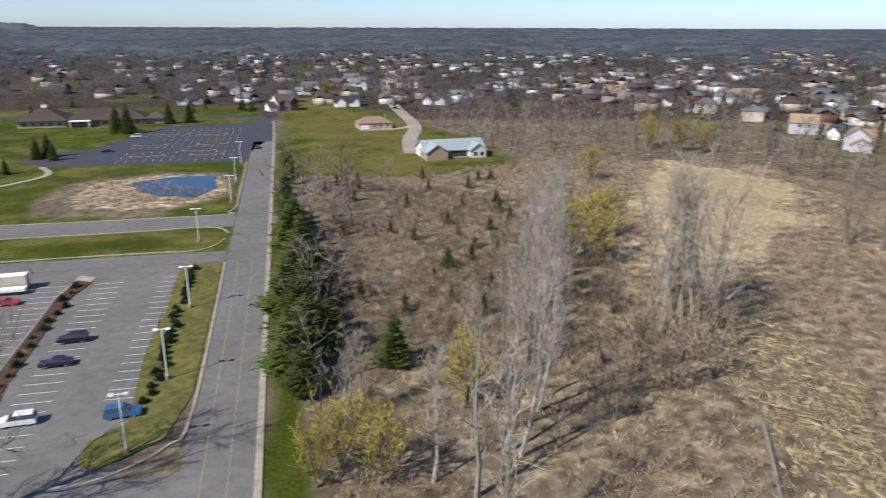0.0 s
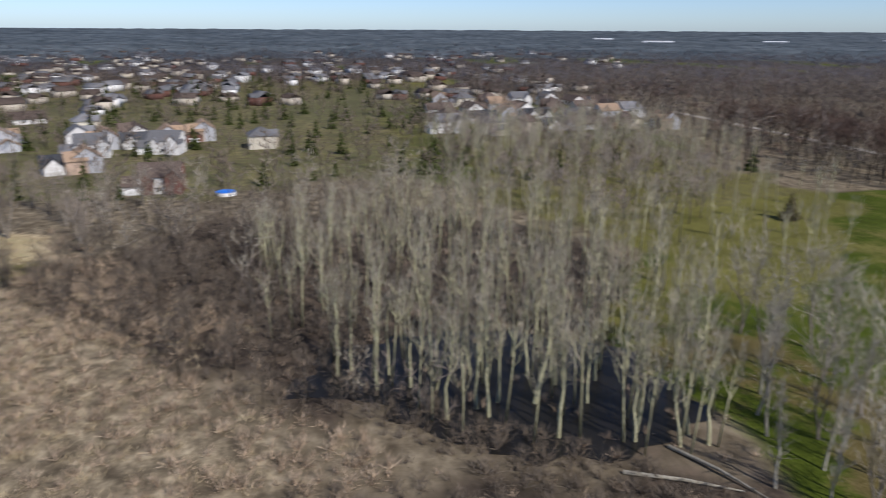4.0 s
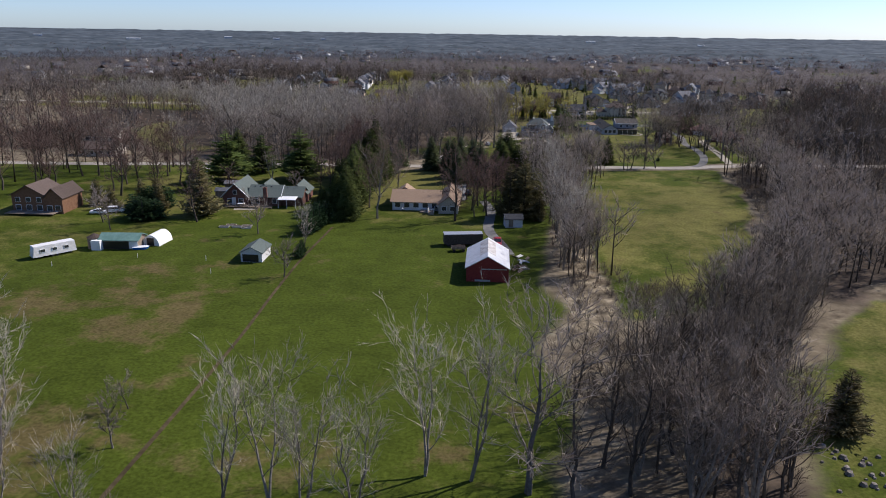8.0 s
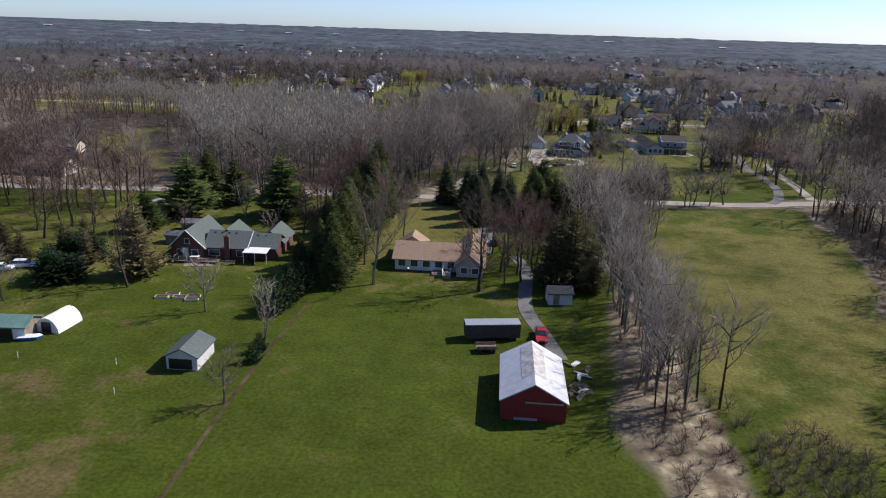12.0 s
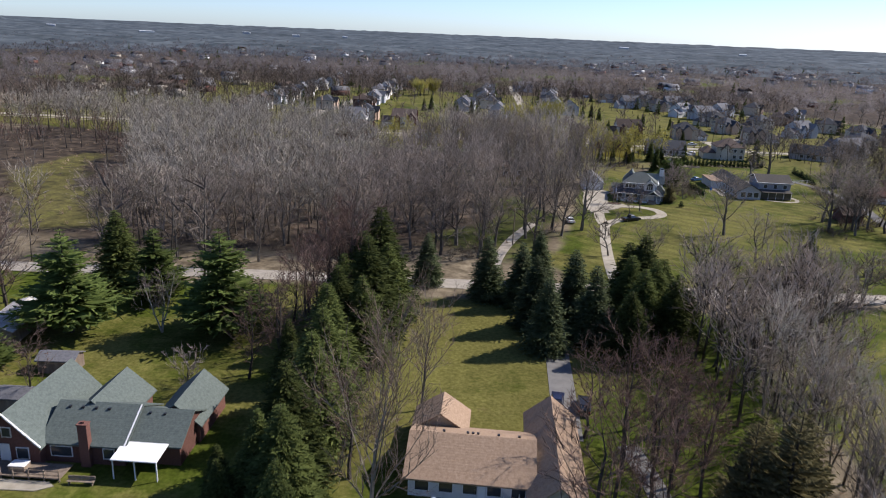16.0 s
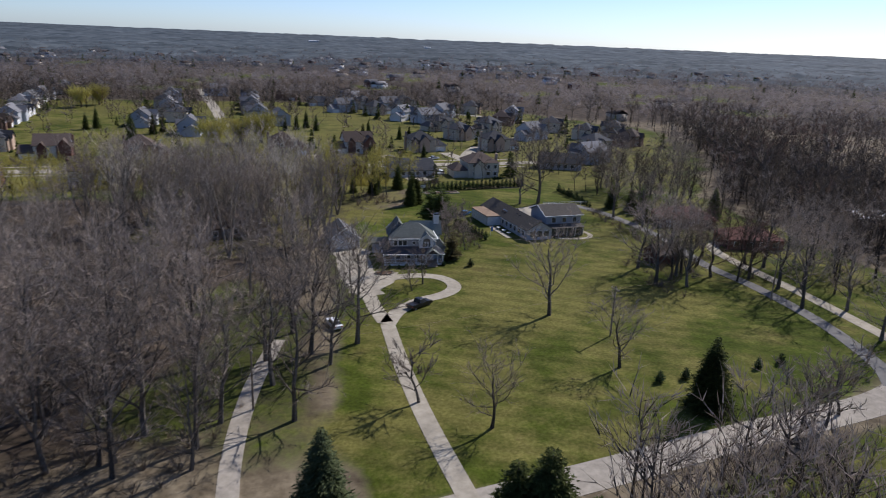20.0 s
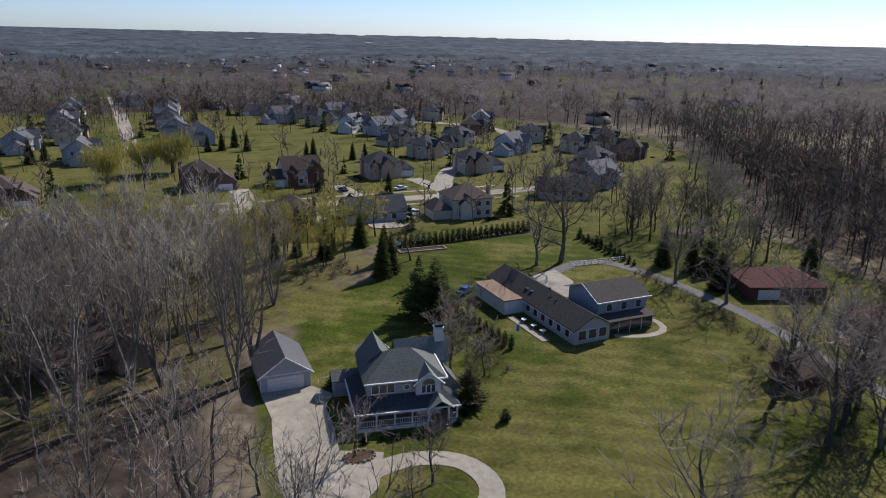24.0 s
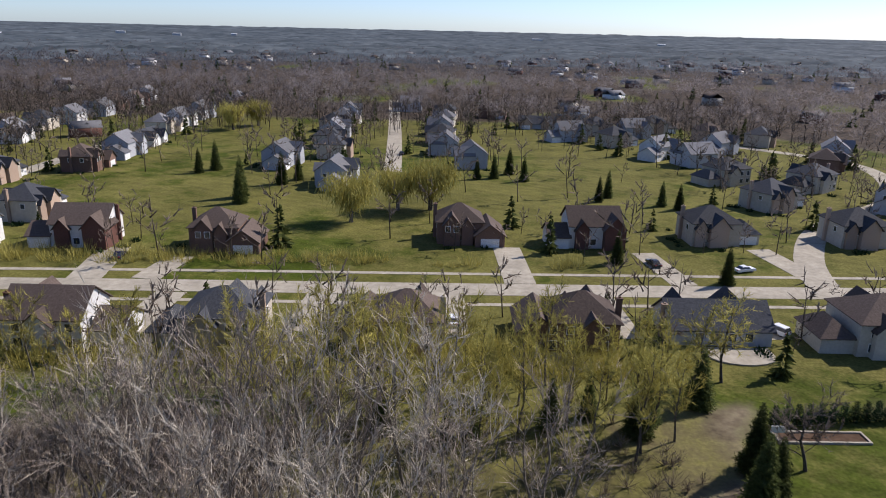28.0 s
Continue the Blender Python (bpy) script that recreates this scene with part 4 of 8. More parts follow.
breed("cedar", conifer, BARK_DARK, NEEDLE_BROWN, 3, h=9, spread=2.5, levels=20, droop=-.35, density=9, clear=.02, ragged=.35)
breed("arborvitae", conifer, BARK_DARK, HEDGE, 3, h=3.2, spread=.75, levels=10, droop=-1.2, density=5, clear=.01, ragged=.1)
breed("willow", hanging_willow, BARK_GREY, TWIG_YELLOW, 2)
HEIGHT = {"shade": 15, "swamp": 17, "yard": 18, "dark": 14, "red": 14, "poplar": 17, "ash": 13, "orchard": 6.5, "budding": 12, "ochre": 7.5, "clump": 15, "tanbush": 6, "birch": 9, "spruce": 14, "blue_spruce": 13, "pine": 15, "cedar": 9, "arborvitae": 3.2, "willow": 10}
KINDS = {
    "shade": ("bare_tree", "large spreading tree, leafless, grey twigs", "tree"),
    "dark": ("bare_tree", "leafless dark-barked tree with upright twigs", "tree"),
    "red": ("bare_tree", "leafless maple with reddish budding twigs", "tree"),
    "poplar": ("poplar", "tall narrow leafless poplar with pale bark", "tree"),
    "swamp": ("poplar", "slender pale poplar with a bare buff crown", "tree"),
    "yard": ("bare_tree", "tall spreading yard tree, leafless, reddish-brown twigs", "tree"),
    "ash": ("bare_tree", "slender leafless tree with pale twigs", "tree"),
    "orchard": ("small_tree", "small leafless ornamental tree on the lawn", "tree"),
    "budding": ("budding_tree", "tree budding yellow-green in early spring", "tree"),
    "ochre": ("willow_bush", "golden-yellow willow bush with several stems", "bush"),
    "clump": ("clumped_tree", "pale-barked tree with several stems, leafless", "tree"),
    "tanbush": ("marsh_bush", "feathery tan leafless marsh bush", "bush"),
    "birch": ("birch", "white-barked birch with several stems", "tree"),
    "spruce": ("spruce", "dark green spruce with drooping boughs", "conifer"),
    "blue_spruce": ("blue_spruce", "blue-green spruce beside the driveway", "conifer"),
    "pine": ("pine", "white pine with layered open boughs", "conifer"),
    "cedar": ("cedar", "brownish-green evergreen cedar with dense boughs", "conifer"),
    "arborvitae": ("arborvitae", "narrow clipped dark evergreen in a row", "shrub"),
    "willow": ("weeping_willow", "weeping willow turning yellow-green", "tree"),
}
TREE_RNG = np.random.default_rng(5)


def plant(kind, x, y, h, group="", wide=1.0, label=""):
    name, text, category = KINDS[kind]
    a, b = PROTOS[kind][TREE_RNG.integers(len(PROTOS[kind]))]
    t = thing(name, label or text, category, x, y, TREE_RNG.uniform(0, 360), group=group)
    s = h / HEIGHT[kind]
    t.scale = (s * wide, s * wide, s)
    for n, me in (("trunk", a), ("crown", b)):
        o = new(n, me)
        o.parent = t


def grove(kind, poly, step, h, group, limit=60, seed=1, wide=1.0, avoid=()):
    rng = np.random.default_rng(seed)
    pts = spread_over(poly, step, rng, avoid=avoid)
    for x, y in pts[rng.permutation(len(pts))[:limit]]:
        plant(kind, x, y, h * rng.uniform(.8, 1.15), group, wide)

# ---- buildings ----
WIN = {}


def window(parent, x, y, z, w, h, face, frame_mat=None):
    """A framed pane on a wall; face: the wall's outward side as -y, +y, -x or +x. x, y, z: the middle of its foot."""
    key = (w, h)
    if key not in WIN:
        f = Shape().box(-w / 2 - .1, -.05, -.1, w / 2 + .1, .04, h + .1)
        WIN[key] = (f.mesh("window", frame_mat or WHITE), Shape().box(-w / 2, -.07, 0, w / 2, .03, h).mesh("pane", GLASS))
    t = {"-y": 0, "+x": 90, "+y": 180, "-x": 270}[face]
    o = new("window", WIN[key][0])
    o.parent = parent
    o.matrix_basis = pose(x, y, z, 0, 0, t)
    p = new("pane", WIN[key][1])
    p.parent = o
    return o


def windows(parent, x0, y0, x1, y1, z, w, h, count, face):
    for i in range(count):
        k = (i + .5) / count
        window(parent, x0 + (x1 - x0) * k, y0 + (y1 - y0) * k, z, w, h, face)


def block(house, x0, y0, x1, y1, h, rise, wall, roof, kind="gable", along="x", z=0, over=.45, name="wall"):
    """Walls up to the eaves, gables and a roof of its own."""
    s = Shape().box(x0, y0, z - .1 if z == 0 else z, x1, y1, z + h)
    if kind == "gable":
        if along == "x":
            m = (y0 + y1) / 2
            for a, b in ((x0, x0 + .2), (x1 - .2, x1)):
                s.solid([(a, y0, z + h), (a, y1, z + h), (a, m, z + h + rise)][::-1], [(b, y0, z + h), (b, y1, z + h), (b, m, z + h + rise)][::-1])
        else:
            m = (x0 + x1) / 2
            for a, b in ((y0, y0 + .2), (y1 - .2, y1)):
                s.solid([(x0, a, z + h), (x1, a, z + h), (m, a, z + h + rise)], [(x0, b, z + h), (x1, b, z + h), (m, b, z + h + rise)])
    part(name, s, wall, house)
    r = Shape()
    if kind == "gable":
        r.gable(x0, y0, x1, y1, z + h + .02, rise, over, along=along)
    elif kind == "hip":
        r.hip(x0, y0, x1, y1, z + h + .02, rise, over)
    else:
        r.box(x0 - over, y0 - over, z + h + .01, x1 + over, y1 + over, z + h + .25)
    part("roof", r, roof, house)


def garage_door(parent, x, y, w, h, face="-y", mat=None):
    s = Shape()
    for i in range(4):
        s.box(-w / 2, -.05, h * i / 4 + .02, w / 2, .03, h * (i + 1) / 4 - .02)
    o = part("garage_door", s, mat or WHITE, parent)
    o.matrix_basis = pose(x, y, 0, 0, 0, {"-y": 0, "+x": 90, "+y": 180, "-x": 270}[face])


def door(parent, x, y, face="-y", mat=None, z=.15):
    s = Shape().box(-.48, -.05, 0, .48, .03, 2.05).box(-.58, -.07, 0, -.48, .04, 2.15).box(.48, -.07, 0, .58, .04, 2.15).box(-.58, -.07, 2.05, .58, .04, 2.15)
    o = part("door", s, mat or TIMBER, parent)
    o.matrix_basis = pose(x, y, z, 0, 0, {"-y": 0, "+x": 90, "+y": 180, "-x": 270}[face])


def chimney(parent, x, y, top, mat, w=.9, d=.7, foot=0):
    s = Shape().box(x - w / 2, y - d / 2, foot, x + w / 2, y + d / 2, top).box(x - w / 2 - .08, y - d / 2 - .08, top, x + w / 2 + .08, y + d / 2 + .08, top + .12).box(x - .2, y - .15, top + .12, x + .2, y + .15, top + .35)
    part("chimney", s, mat, parent)


def vents(parent, pts):
    for x, y, z in pts:
        part("roof_vent", Shape().box(x - .15, y - .15, z - .2, x + .15, y + .15, z + .25), BLACK, parent)


def rake(parent, pts, mat=WHITE):
    """A narrow board along a roof's edge."""
    part("fascia", Shape().tube(pts, [.13] * len(pts), 4), mat, parent)


# the red barn
barn = thing("barn", "red metal barn with a worn white metal roof", "barn", -3, 138.4, 1.6)
block(barn, -4.4, 0, 4.4, 13.6, 3.0, 2.5, BARN_RED, ROOF_METAL, along="y", over=.3)
part("roof_patch", Shape().gable(-1.7, 3.0, 1.7, 12.8, 5.5 + .2 - 2.5 * 1.7 / 4.4, 2.5 * 1.7 / 4.4, 0, .03, "y"), ROOF_RUST, barn, "rust-worn band over the ridge")
part("door", Shape().box(-2.6, -.12, .1, .6, -.02, .5), METAL_GREY, barn, "pale low door rail")
part("door_track", Shape().box(-1.2, -.14, 2.75, 4.0, -.04, 2.9), METAL_GREY, barn, "white door track")
part("sliding_door", Shape().box(-1.0, -.1, .1, 3.9, -.03, 2.7), BARN_RED, barn)
part("eave_trim", Shape().box(4.42, 0, 2.75, 4.5, 13.6, 2.95), WHITE, barn)

box_trailer = thing("box_trailer", "long dark box trailer with a pale roof beside the barn", "trailer", -9.8, 164.7, 12)
part("body", Shape().box(-4.7, -1.3, .5, 4.7, 1.3, 2.9), BARK_DARK, box_trailer)
part("roof", Shape().box(-4.75, -1.35, 2.92, 4.75, 1.35, 3.05), METAL_GREY, box_trailer, "pale metal roof")
for x in (-3.6, -2.8, 3.2):
    part("wheel", Shape().tube([(x, -1.25, .45), (x, 1.25, .45)], [.45, .45], 10), RUBBER, box_trailer)
wagon = thing("farm_wagon", "small rusty flat wagon on the grass", "wagon", -10.5, 159.2, 12)
part("deck", Shape().box(-1.7, -.9, .7, 1.7, .9, .85), TIMBER, wagon)
for y in (-.9, .85):
    part("side_board", Shape().box(-1.7, y, .86, 1.7, y + .05, 1.3), TIMBER, wagon)
for x in (-1.1, 1.1):
    for y in (-.95, .85):
        part("wheel", Shape().tube([(x, y, .35), (x, y + .12, .35)], [.35, .35], 10), RUBBER, wagon)

# sheds of the fields
shed = thing("shed", "small white shed with a brown roof by the drive", "shed", 2.4, 184.2, 8)
block(shed, -2.3, -1.8, 2.3, 1.8, 2.3, .9, SIDING_WHITE, SHINGLE_DARK, over=.3)
door(shed, -.8, -1.82)
shed = thing("shed", "white shed with a grey-green roof and an open front", "shed", -55.8, 147.9, 2)
block(shed, -2.4, -3.3, 2.4, 3.3, 2.2, 1.2, SIDING_WHITE, SHINGLE_GREEN, along="y", over=.35)
# the wall is closed; a black panel imitates the shaded inside
part("shade_panel", Shape().box(-2.0, -3.35, .1, 1.6, -3.29, 1.8), BLACK, shed, "black panel standing in for the shaded open front")
shed = thing("shed", "low open shed with a green metal roof", "shed", -89.4, 152.2, 6)
block(shed, -4.6, -2.4, 4.2, 2.4, 2.2, 1.0, TIMBER, ROOF_GREEN, over=.4)
# black sheet on the closed face in place of interior shade
part("shade_panel", Shape().box(-4.4, -2.46, .1, 2, -2.39, 1.8), BLACK, shed, "black panel standing in for the shaded open front")
part("end_wall", Shape().box(2.2, -2.5, .1, 4.2, -2.38, 2.1), WHITE, shed, "white end wall")
quonset = thing("quonset_shed", "white half-round metal shed", "shed", -83.3, 156.4, -4)
ring = [(2.2 * math.cos(math.pi * i / 10), 2.6 * math.sin(math.pi * i / 10)) for i in range(11)]
part("shell", Shape().solid([(x, -3, z) for x, z in ring], [(x, 3, z) for x, z in ring]), WHITE, quonset, "ribbed white arched shell")
part("door", Shape().box(-.9, -3.06, .05, .9, -2.99, 1.9), BLACK, quonset)
trailer = thing("travel_trailer", "long white travel trailer on the grass", "trailer", -101.5, 143.6, 52)
part("body", Shape().solid([(-4.6, -1.2, .5), (4.6, -1.2, .5), (4.6, 1.2, .5), (-4.6, 1.2, .5)], [(-4.2, -1.15, 2.9), (4.4, -1.15, 2.9), (4.4, 1.15, 2.9), (-4.2, 1.15, 2.9)]), SIDING_WHITE, trailer)
for x in (-2.5, 0, 2.5):
    window(trailer, x, -1.22, 1.5, .9, .6, "-y")
for x in (-.5, .5):
    part("wheel", Shape().tube([(x, -1.1, .36), (x, 1.1, .36)], [.36, .36], 10), RUBBER, trailer)
silo = thing("small_silo", "squat brown and white bin beside the trailer", "bin", -95.6, 150.5, 0)
part("drum", Shape().tube([(0, 0, 0), (0, 0, 2.6)], [1.6, 1.6], 12), TIMBER, silo)
part("lean_to", Shape().box(.4, -2.4, 0, 2.6, -.6, 2.3), WHITE, silo)
part("cap", Shape().tube([(0, 0, 2.6), (0, 0, 3.4)], [1.75, .2], 12), SHINGLE_UMBER, silo)

# log house
house = thing("log_house", "brown log house with a brown gabled roof", "house", -129, 184, 3)
block(house, -7.2, -5, 2.2, 5, 5, 2.6, LOG_BROWN, SHINGLE_UMBER, along="y")
block(house, 2.2, -5.4, 7.2, 5, 4.6, 2.4, LOG_BROWN, SHINGLE_UMBER, along="y")
windows(house, -7, -5.05, 2, -5.05, 3.1, 1.2, 1.2, 3, "-y")
windows(house, -7, -5.05, 2, -5.05, .8, 1.4, 1.4, 3, "-y")
windows(house, 2.4, -5.45, 7, -5.45, .8, 1.4, 1.4, 2, "-y")
part("deck", Shape().box(-7.5, -8.6, .5, 6, -5.1, .65), TIMBER, house)

# brick house with the grey-green roofs
house = thing("brick_house", "red brick house with intersecting grey-green roofs", "house", -72, 200, 4)
block(house, -10.4, -4.8, -3.2, 8.6, 2.9, 3.6, BRICK_RED, SHINGLE_GREEN, along="y", over=.55)
block(house, -3.2, -3.8, 6.2, 5.6, 2.7, 2.5, BRICK_RED, SHINGLE_GREEN, along="x")
block(house, -3.0, 1.0, 3.6, 9.2, 2.7, 2.8, BRICK_RED, SHINGLE_GREEN, along="y")
block(house, 6.2, -3.0, 12.4, 5.2, 2.6, 2.2, BRICK_RED, SHINGLE_GREEN, along="x", over=.35)
block(house, 7.2, 2, 12.8, 10.8, 2.7, 2.4, BRICK_RED, SHINGLE_GREEN, along="y")
windows(house, -10.1, -4.85, -3.5, -4.85, .9, 1.3, 1.3, 2, "-y")
door(house, -7.2, -4.86, mat=WHITE, z=.5)
window(house, -6.8, -4.85, 3.6, .95, 1.1, "-y")
window(house, -1.2, -3.85, .9, 2.4, 1.2, "-y")
windows(house, 2.8, -3.85, 6, -3.85, .9, 1.2, 1.2, 1, "-y")
chimney(house, 1.9, -4.1, 5.4, BRICK_RED, 1.1, .8)
rake(house, [(-10.95, -5.36, 2.75), (-6.8, -5.36, 6.75), (-2.65, -5.36, 2.75)])
rake(house, [(6.4, -4.2, 2.62), (6.4, .9, 5.35)])
part("porch_roof", Shape().solid([(5.9, -6.4, 2.45), (11.2, -6.4, 2.45), (11.2, -3.1, 2.75), (5.9, -3.1, 2.75)], [(5.9, -6.4, 2.57), (11.2, -6.4, 2.57), (11.2, -3.1, 2.87), (5.9, -3.1, 2.87)]), WHITE, house, "bright white patio cover")
for x in (6.0, 8.5, 11.0):
    part("porch_post", Shape().box(x, -6.3, 0, x + .12, -6.18, 2.45), WHITE, house)
vents(house, [(x, .1, 4.9) for x in (-2, -.4, 1.2, 2.8)] + [(x, .4, 4.5) for x in (7.6, 9.4)])
part("deck", Shape().box(-9.6, -7.6, .35, .6, -4.9, .5), TIMBER, house)
part("patio", Shape().prism([(-6, -9.6), (-1.2, -9.4), (.4, -8.4), (-.6, -7.7), (-6.4, -7.7)], 0, .1), CONCRETE, house)
for x0, x1 in ((-9.6, -6.2), (-4.8, .6)):
    part("railing", Shape().box(x0, -7.6, 1.3, x1, -7.52, 1.4).box(x0, -7.6, .8, x1, -7.52, .88), TIMBER, house)
for x in (-9.6, -7.9, -6.2, -4.8, -3.0, -1.2, .5):
    part("rail_post", Shape().box(x, -7.62, 0, x + .12, -7.5, 1.45), TIMBER, house)
hot_tub = thing("hot_tub", "square hot tub with a white cover on the deck", "hot tub", -76.2, 193.3, 4, .52)
part("tub", Shape().box(-.9, -.6, 0, .9, .6, .7), TIMBER, hot_tub)
part("cover", Shape().box(-.95, -.65, .7, .95, .65, .8), WHITE, hot_tub, "white insulated cover")
garden_bench = thing("garden_bench", "weathered timber bench beside the patio steps", "bench", -68.4, 192.6, 6)
part("seat", Shape().box(-1.5, -.25, .4, 1.5, .25, .48), TIMBER, garden_bench)
part("backrest", Shape().box(-1.5, .2, .55, 1.5, .27, .95), TIMBER, garden_bench)
for x in (-1.35, 1.25):
    part("leg", Shape().box(x, -.22, 0, x + .1, .22, .4), TIMBER, garden_bench)
for x, y, w, t in ((-87.6, 217.4, 2.6, 8), (-86.6, 206.4, 2.2, 5)):
    low = thing("outbuilding", "low dark outbuilding with a grey roof behind the brick house", "shed", x, y, t, group="outbuildings of the brick house")
    block(low, -w, -1.6, w, 1.6, 2.0, .7, TIMBER, SHINGLE_GREY, over=.25)

# the brown-roofed ranch house
house = thing("ranch_house", "white ranch house with a brown shingle roof", "house", -25.7, 197.5, 2)
block(house, -6.8, 0, 6.8, 10.4, 2.6, 2.3, SIDING_WHITE, SHINGLE_BROWN, along="x", over=.6)
block(house, 6.8, -3.0, 12.4, 15.6, 2.6, 2.3, SIDING_TAN, SHINGLE_BROWN, along="y", over=.6)
block(house, -7.2, 10.4, -1.2, 15, 2.6, 2.0, SIDING_TAN, SHINGLE_BROWN, along="y", over=.6)
windows(house, -6.6, -.05, 6.8, -.05, .9, 1.5, 1.3, 5, "-y")
door(house, 1.2, -.05, mat=WHITE)
windows(house, 7.2, -3.05, 12, -3.05, .9, 1.3, 1.2, 2, "-y")
part("steps", Shape().box(1.5, -3.2, 0, 3.6, -.1, .35).box(3.8, -4.4, 0, 5.6, -.1, .6), TIMBER, house, "weathered timber deck and steps")
part("railing", Shape().box(3.8, -4.4, .6, 3.9, -.2, 1.5).box(5.5, -4.4, .6, 5.6, -.2, 1.5).box(3.8, -4.4, 1.4, 5.6, -4.3, 1.5), WHITE, house)
vents(house, [(x, 5.9, 4.75) for x in (-3.4, -.6, 0, .6, 3)] + [(5.4, 5.9, 4.75)])
garage_door(house, 9.6, 15.65, 4.6, 2.1, "+y")

# the blue-grey house and its garage
house = thing("porch_house", "blue-grey two-storey house with dormers and a wraparound porch", "house", 14.9, 363.0, -7)
house.scale = (1.06, .98, .98)
block(house, -4.8, -2.6, 5.0, 4.6, 5.8, 2.9, SIDING_BLUE, SHINGLE_SAGE, kind="hip", over=.45)
block(house, -4.6, 2.2, -.6, 7.6, 5.7, 2.9, SIDING_BLUE, SHINGLE_SAGE, along="y", over=.4, name="rear_wing")
block(house, .4, 4.2, 7.0, 8.4, 5.2, 2.5, SIDING_BLUE, SHINGLE_SAGE, along="x", over=.4, name="rear_wing")
block(house, 1.3, -3.3, 4.5, .2, 5.3, 1.9, SIDING_WHITE, SHINGLE_SAGE, along="y", over=.4, name="dormer")
block(house, 5.0, -.6, 7.4, 4.2, 3.2, 1.6, SIDING_BLUE, SHINGLE_SAGE, kind="hip", name="side_bay")
part("upper_wall", Shape().box(-4.85, -2.72, 3.9, 1.25, -2.62, 5.7), SIDING_GREY, house, "pale grey upper wall")
part("porch_roof", Shape().solid([(-6.7, -5.5, 2.7), (6.7, -5.5, 2.7), (6.7, -.6, 2.7), (-6.7, 5.4, 2.7)], [(-4.85, -2.65, 3.95), (5.05, -2.65, 3.95), (5.05, -1.4, 3.95), (-4.85, 4.6, 3.95)]), SHINGLE_DARK, house, "dark shingle porch roof")
part("entrance_gable", Shape().gable(2.6, -5.9, 5.4, -3.2, 2.85, 1.0, .25, .12, "y"), SHINGLE_SAGE, house)
part("porch_ceiling", Shape().box(-6.4, -5.2, 2.5, 6.4, -2.62, 2.62), WHITE, house)
part("porch_floor", Shape().box(-6.4, -5.2, .05, 6.4, -2.62, .6).box(-6.4, -2.62, .05, -4.82, 5.2, .6), TIMBER, house)
part("lattice", Shape().box(-6.42, -5.28, 0, 2.6, -5.2, .5).box(5.2, -5.28, 0, 6.42, -5.2, .5), WHITE, house)
for x in (-6.3, -4.0, -1.7, .5, 2.6, 5.2, 6.3):
    part("porch_post", Shape().box(x - .1, -5.2, .6, x + .1, -5.0, 2.55).box(x - .16, -5.26, .6, x + .16, -4.94, .8).box(x - .16, -5.26, 2.35, x + .16, -4.94, 2.55), WHITE, house)
for y in (-2.2, .6, 3.0, 5.0):
    part("porch_post", Shape().box(-6.4, y - .1, .6, -6.2, y + .1, 2.6), WHITE, house)


BALUSTER = Shape().box(-.025, -.025, .14, .025, .025, .86).mesh("baluster", WHITE)


def balustrade(parent, x0, y0, x1, y1, z):
    n = int(math.hypot(x1 - x0, y1 - y0) / .26)
    for h in (.07, .86):
        part("rail", Shape().box(min(x0, x1) - .03, min(y0, y1) - .03, z + h, max(x0, x1) + .03, max(y0, y1) + .03, z + h + .07), WHITE, parent)
    for i in range(n + 1):
        o = new("baluster", BALUSTER)
        o.parent = parent
        o.matrix_basis = pose(x0 + (x1 - x0) * i / n, y0 + (y1 - y0) * i / n, z)


for x0, x1 in ((-6.2, -4.1), (-3.9, -1.8), (-1.6, .4), (.6, 2.5), (5.3, 6.2)):
    balustrade(house, x0, -5.1, x1, -5.1, .6)
for y0, y1 in ((-5, -2.3), (-2.1, .5), (.7, 2.9)):
    balustrade(house, -6.3, y0, -6.3, y1, .6)
for i in range(5):
    part("stair_step", Shape().box(2.8, -5.3 - .3 * (i + 1), 0, 5.0, -5.3 - .3 * i, .55 - .11 * i), TIMBER, house)
for x in (2.75, 5.05):
    part("stair_rail", Shape().solid([(x - .04, -6.8, .75), (x + .04, -6.8, .75), (x + .04, -5.2, 1.4), (x - .04, -5.2, 1.4)], [(x - .04, -6.8, .85), (x + .04, -6.8, .85), (x + .04, -5.2, 1.5), (x - .04, -5.2, 1.5)]), WHITE, house)
windows(house, -4.3, -2.74, -1.3, -2.74, 4.2, .85, 1.15, 3, "-y")
ring = part("round_window", Shape().tube([(0, 0, 0), (0, .1, 0)], [.48, .48], 14), WHITE, house, "round window with a white surround")
ring.matrix_basis = pose(.2, -2.82, 4.8, 0, 0, 0)
part("pane", Shape().tube([(0, -.03, 0), (0, .08, 0)], [.34, .34], 14), GLASS, ring)
part("arch_surround", Shape().prism([(1.05 * math.cos(math.pi * i / 10), 1.05 * math.sin(math.pi * i / 10)) for i in range(11)], -.04, .04), WHITE, house, "white arched surround").matrix_basis = pose(2.9, -3.38, 5.15, 90, 0, 0)
for k, x in enumerate((-.62, 0, .62)):
    window(house, 2.9 + x, -3.36, 4.0, .46, 1.1, "-y")
part("fan_light", Shape().prism([(.86 * math.cos(math.pi * i / 10), .86 * math.sin(math.pi * i / 10)) for i in range(11)], -.05, .05), GLASS, house).matrix_basis = pose(2.9, -3.41, 5.2, 90, 0, 0)
windows(house, -4.4, -2.65, 2.2, -2.65, .9, 1.2, 1.5, 3, "-y")
door(house, 3.7, -2.66, mat=WHITE, z=.6)
windows(house, -4.85, 4.2, -4.85, -2.2, 1.0, 1.1, 1.4, 2, "-x")
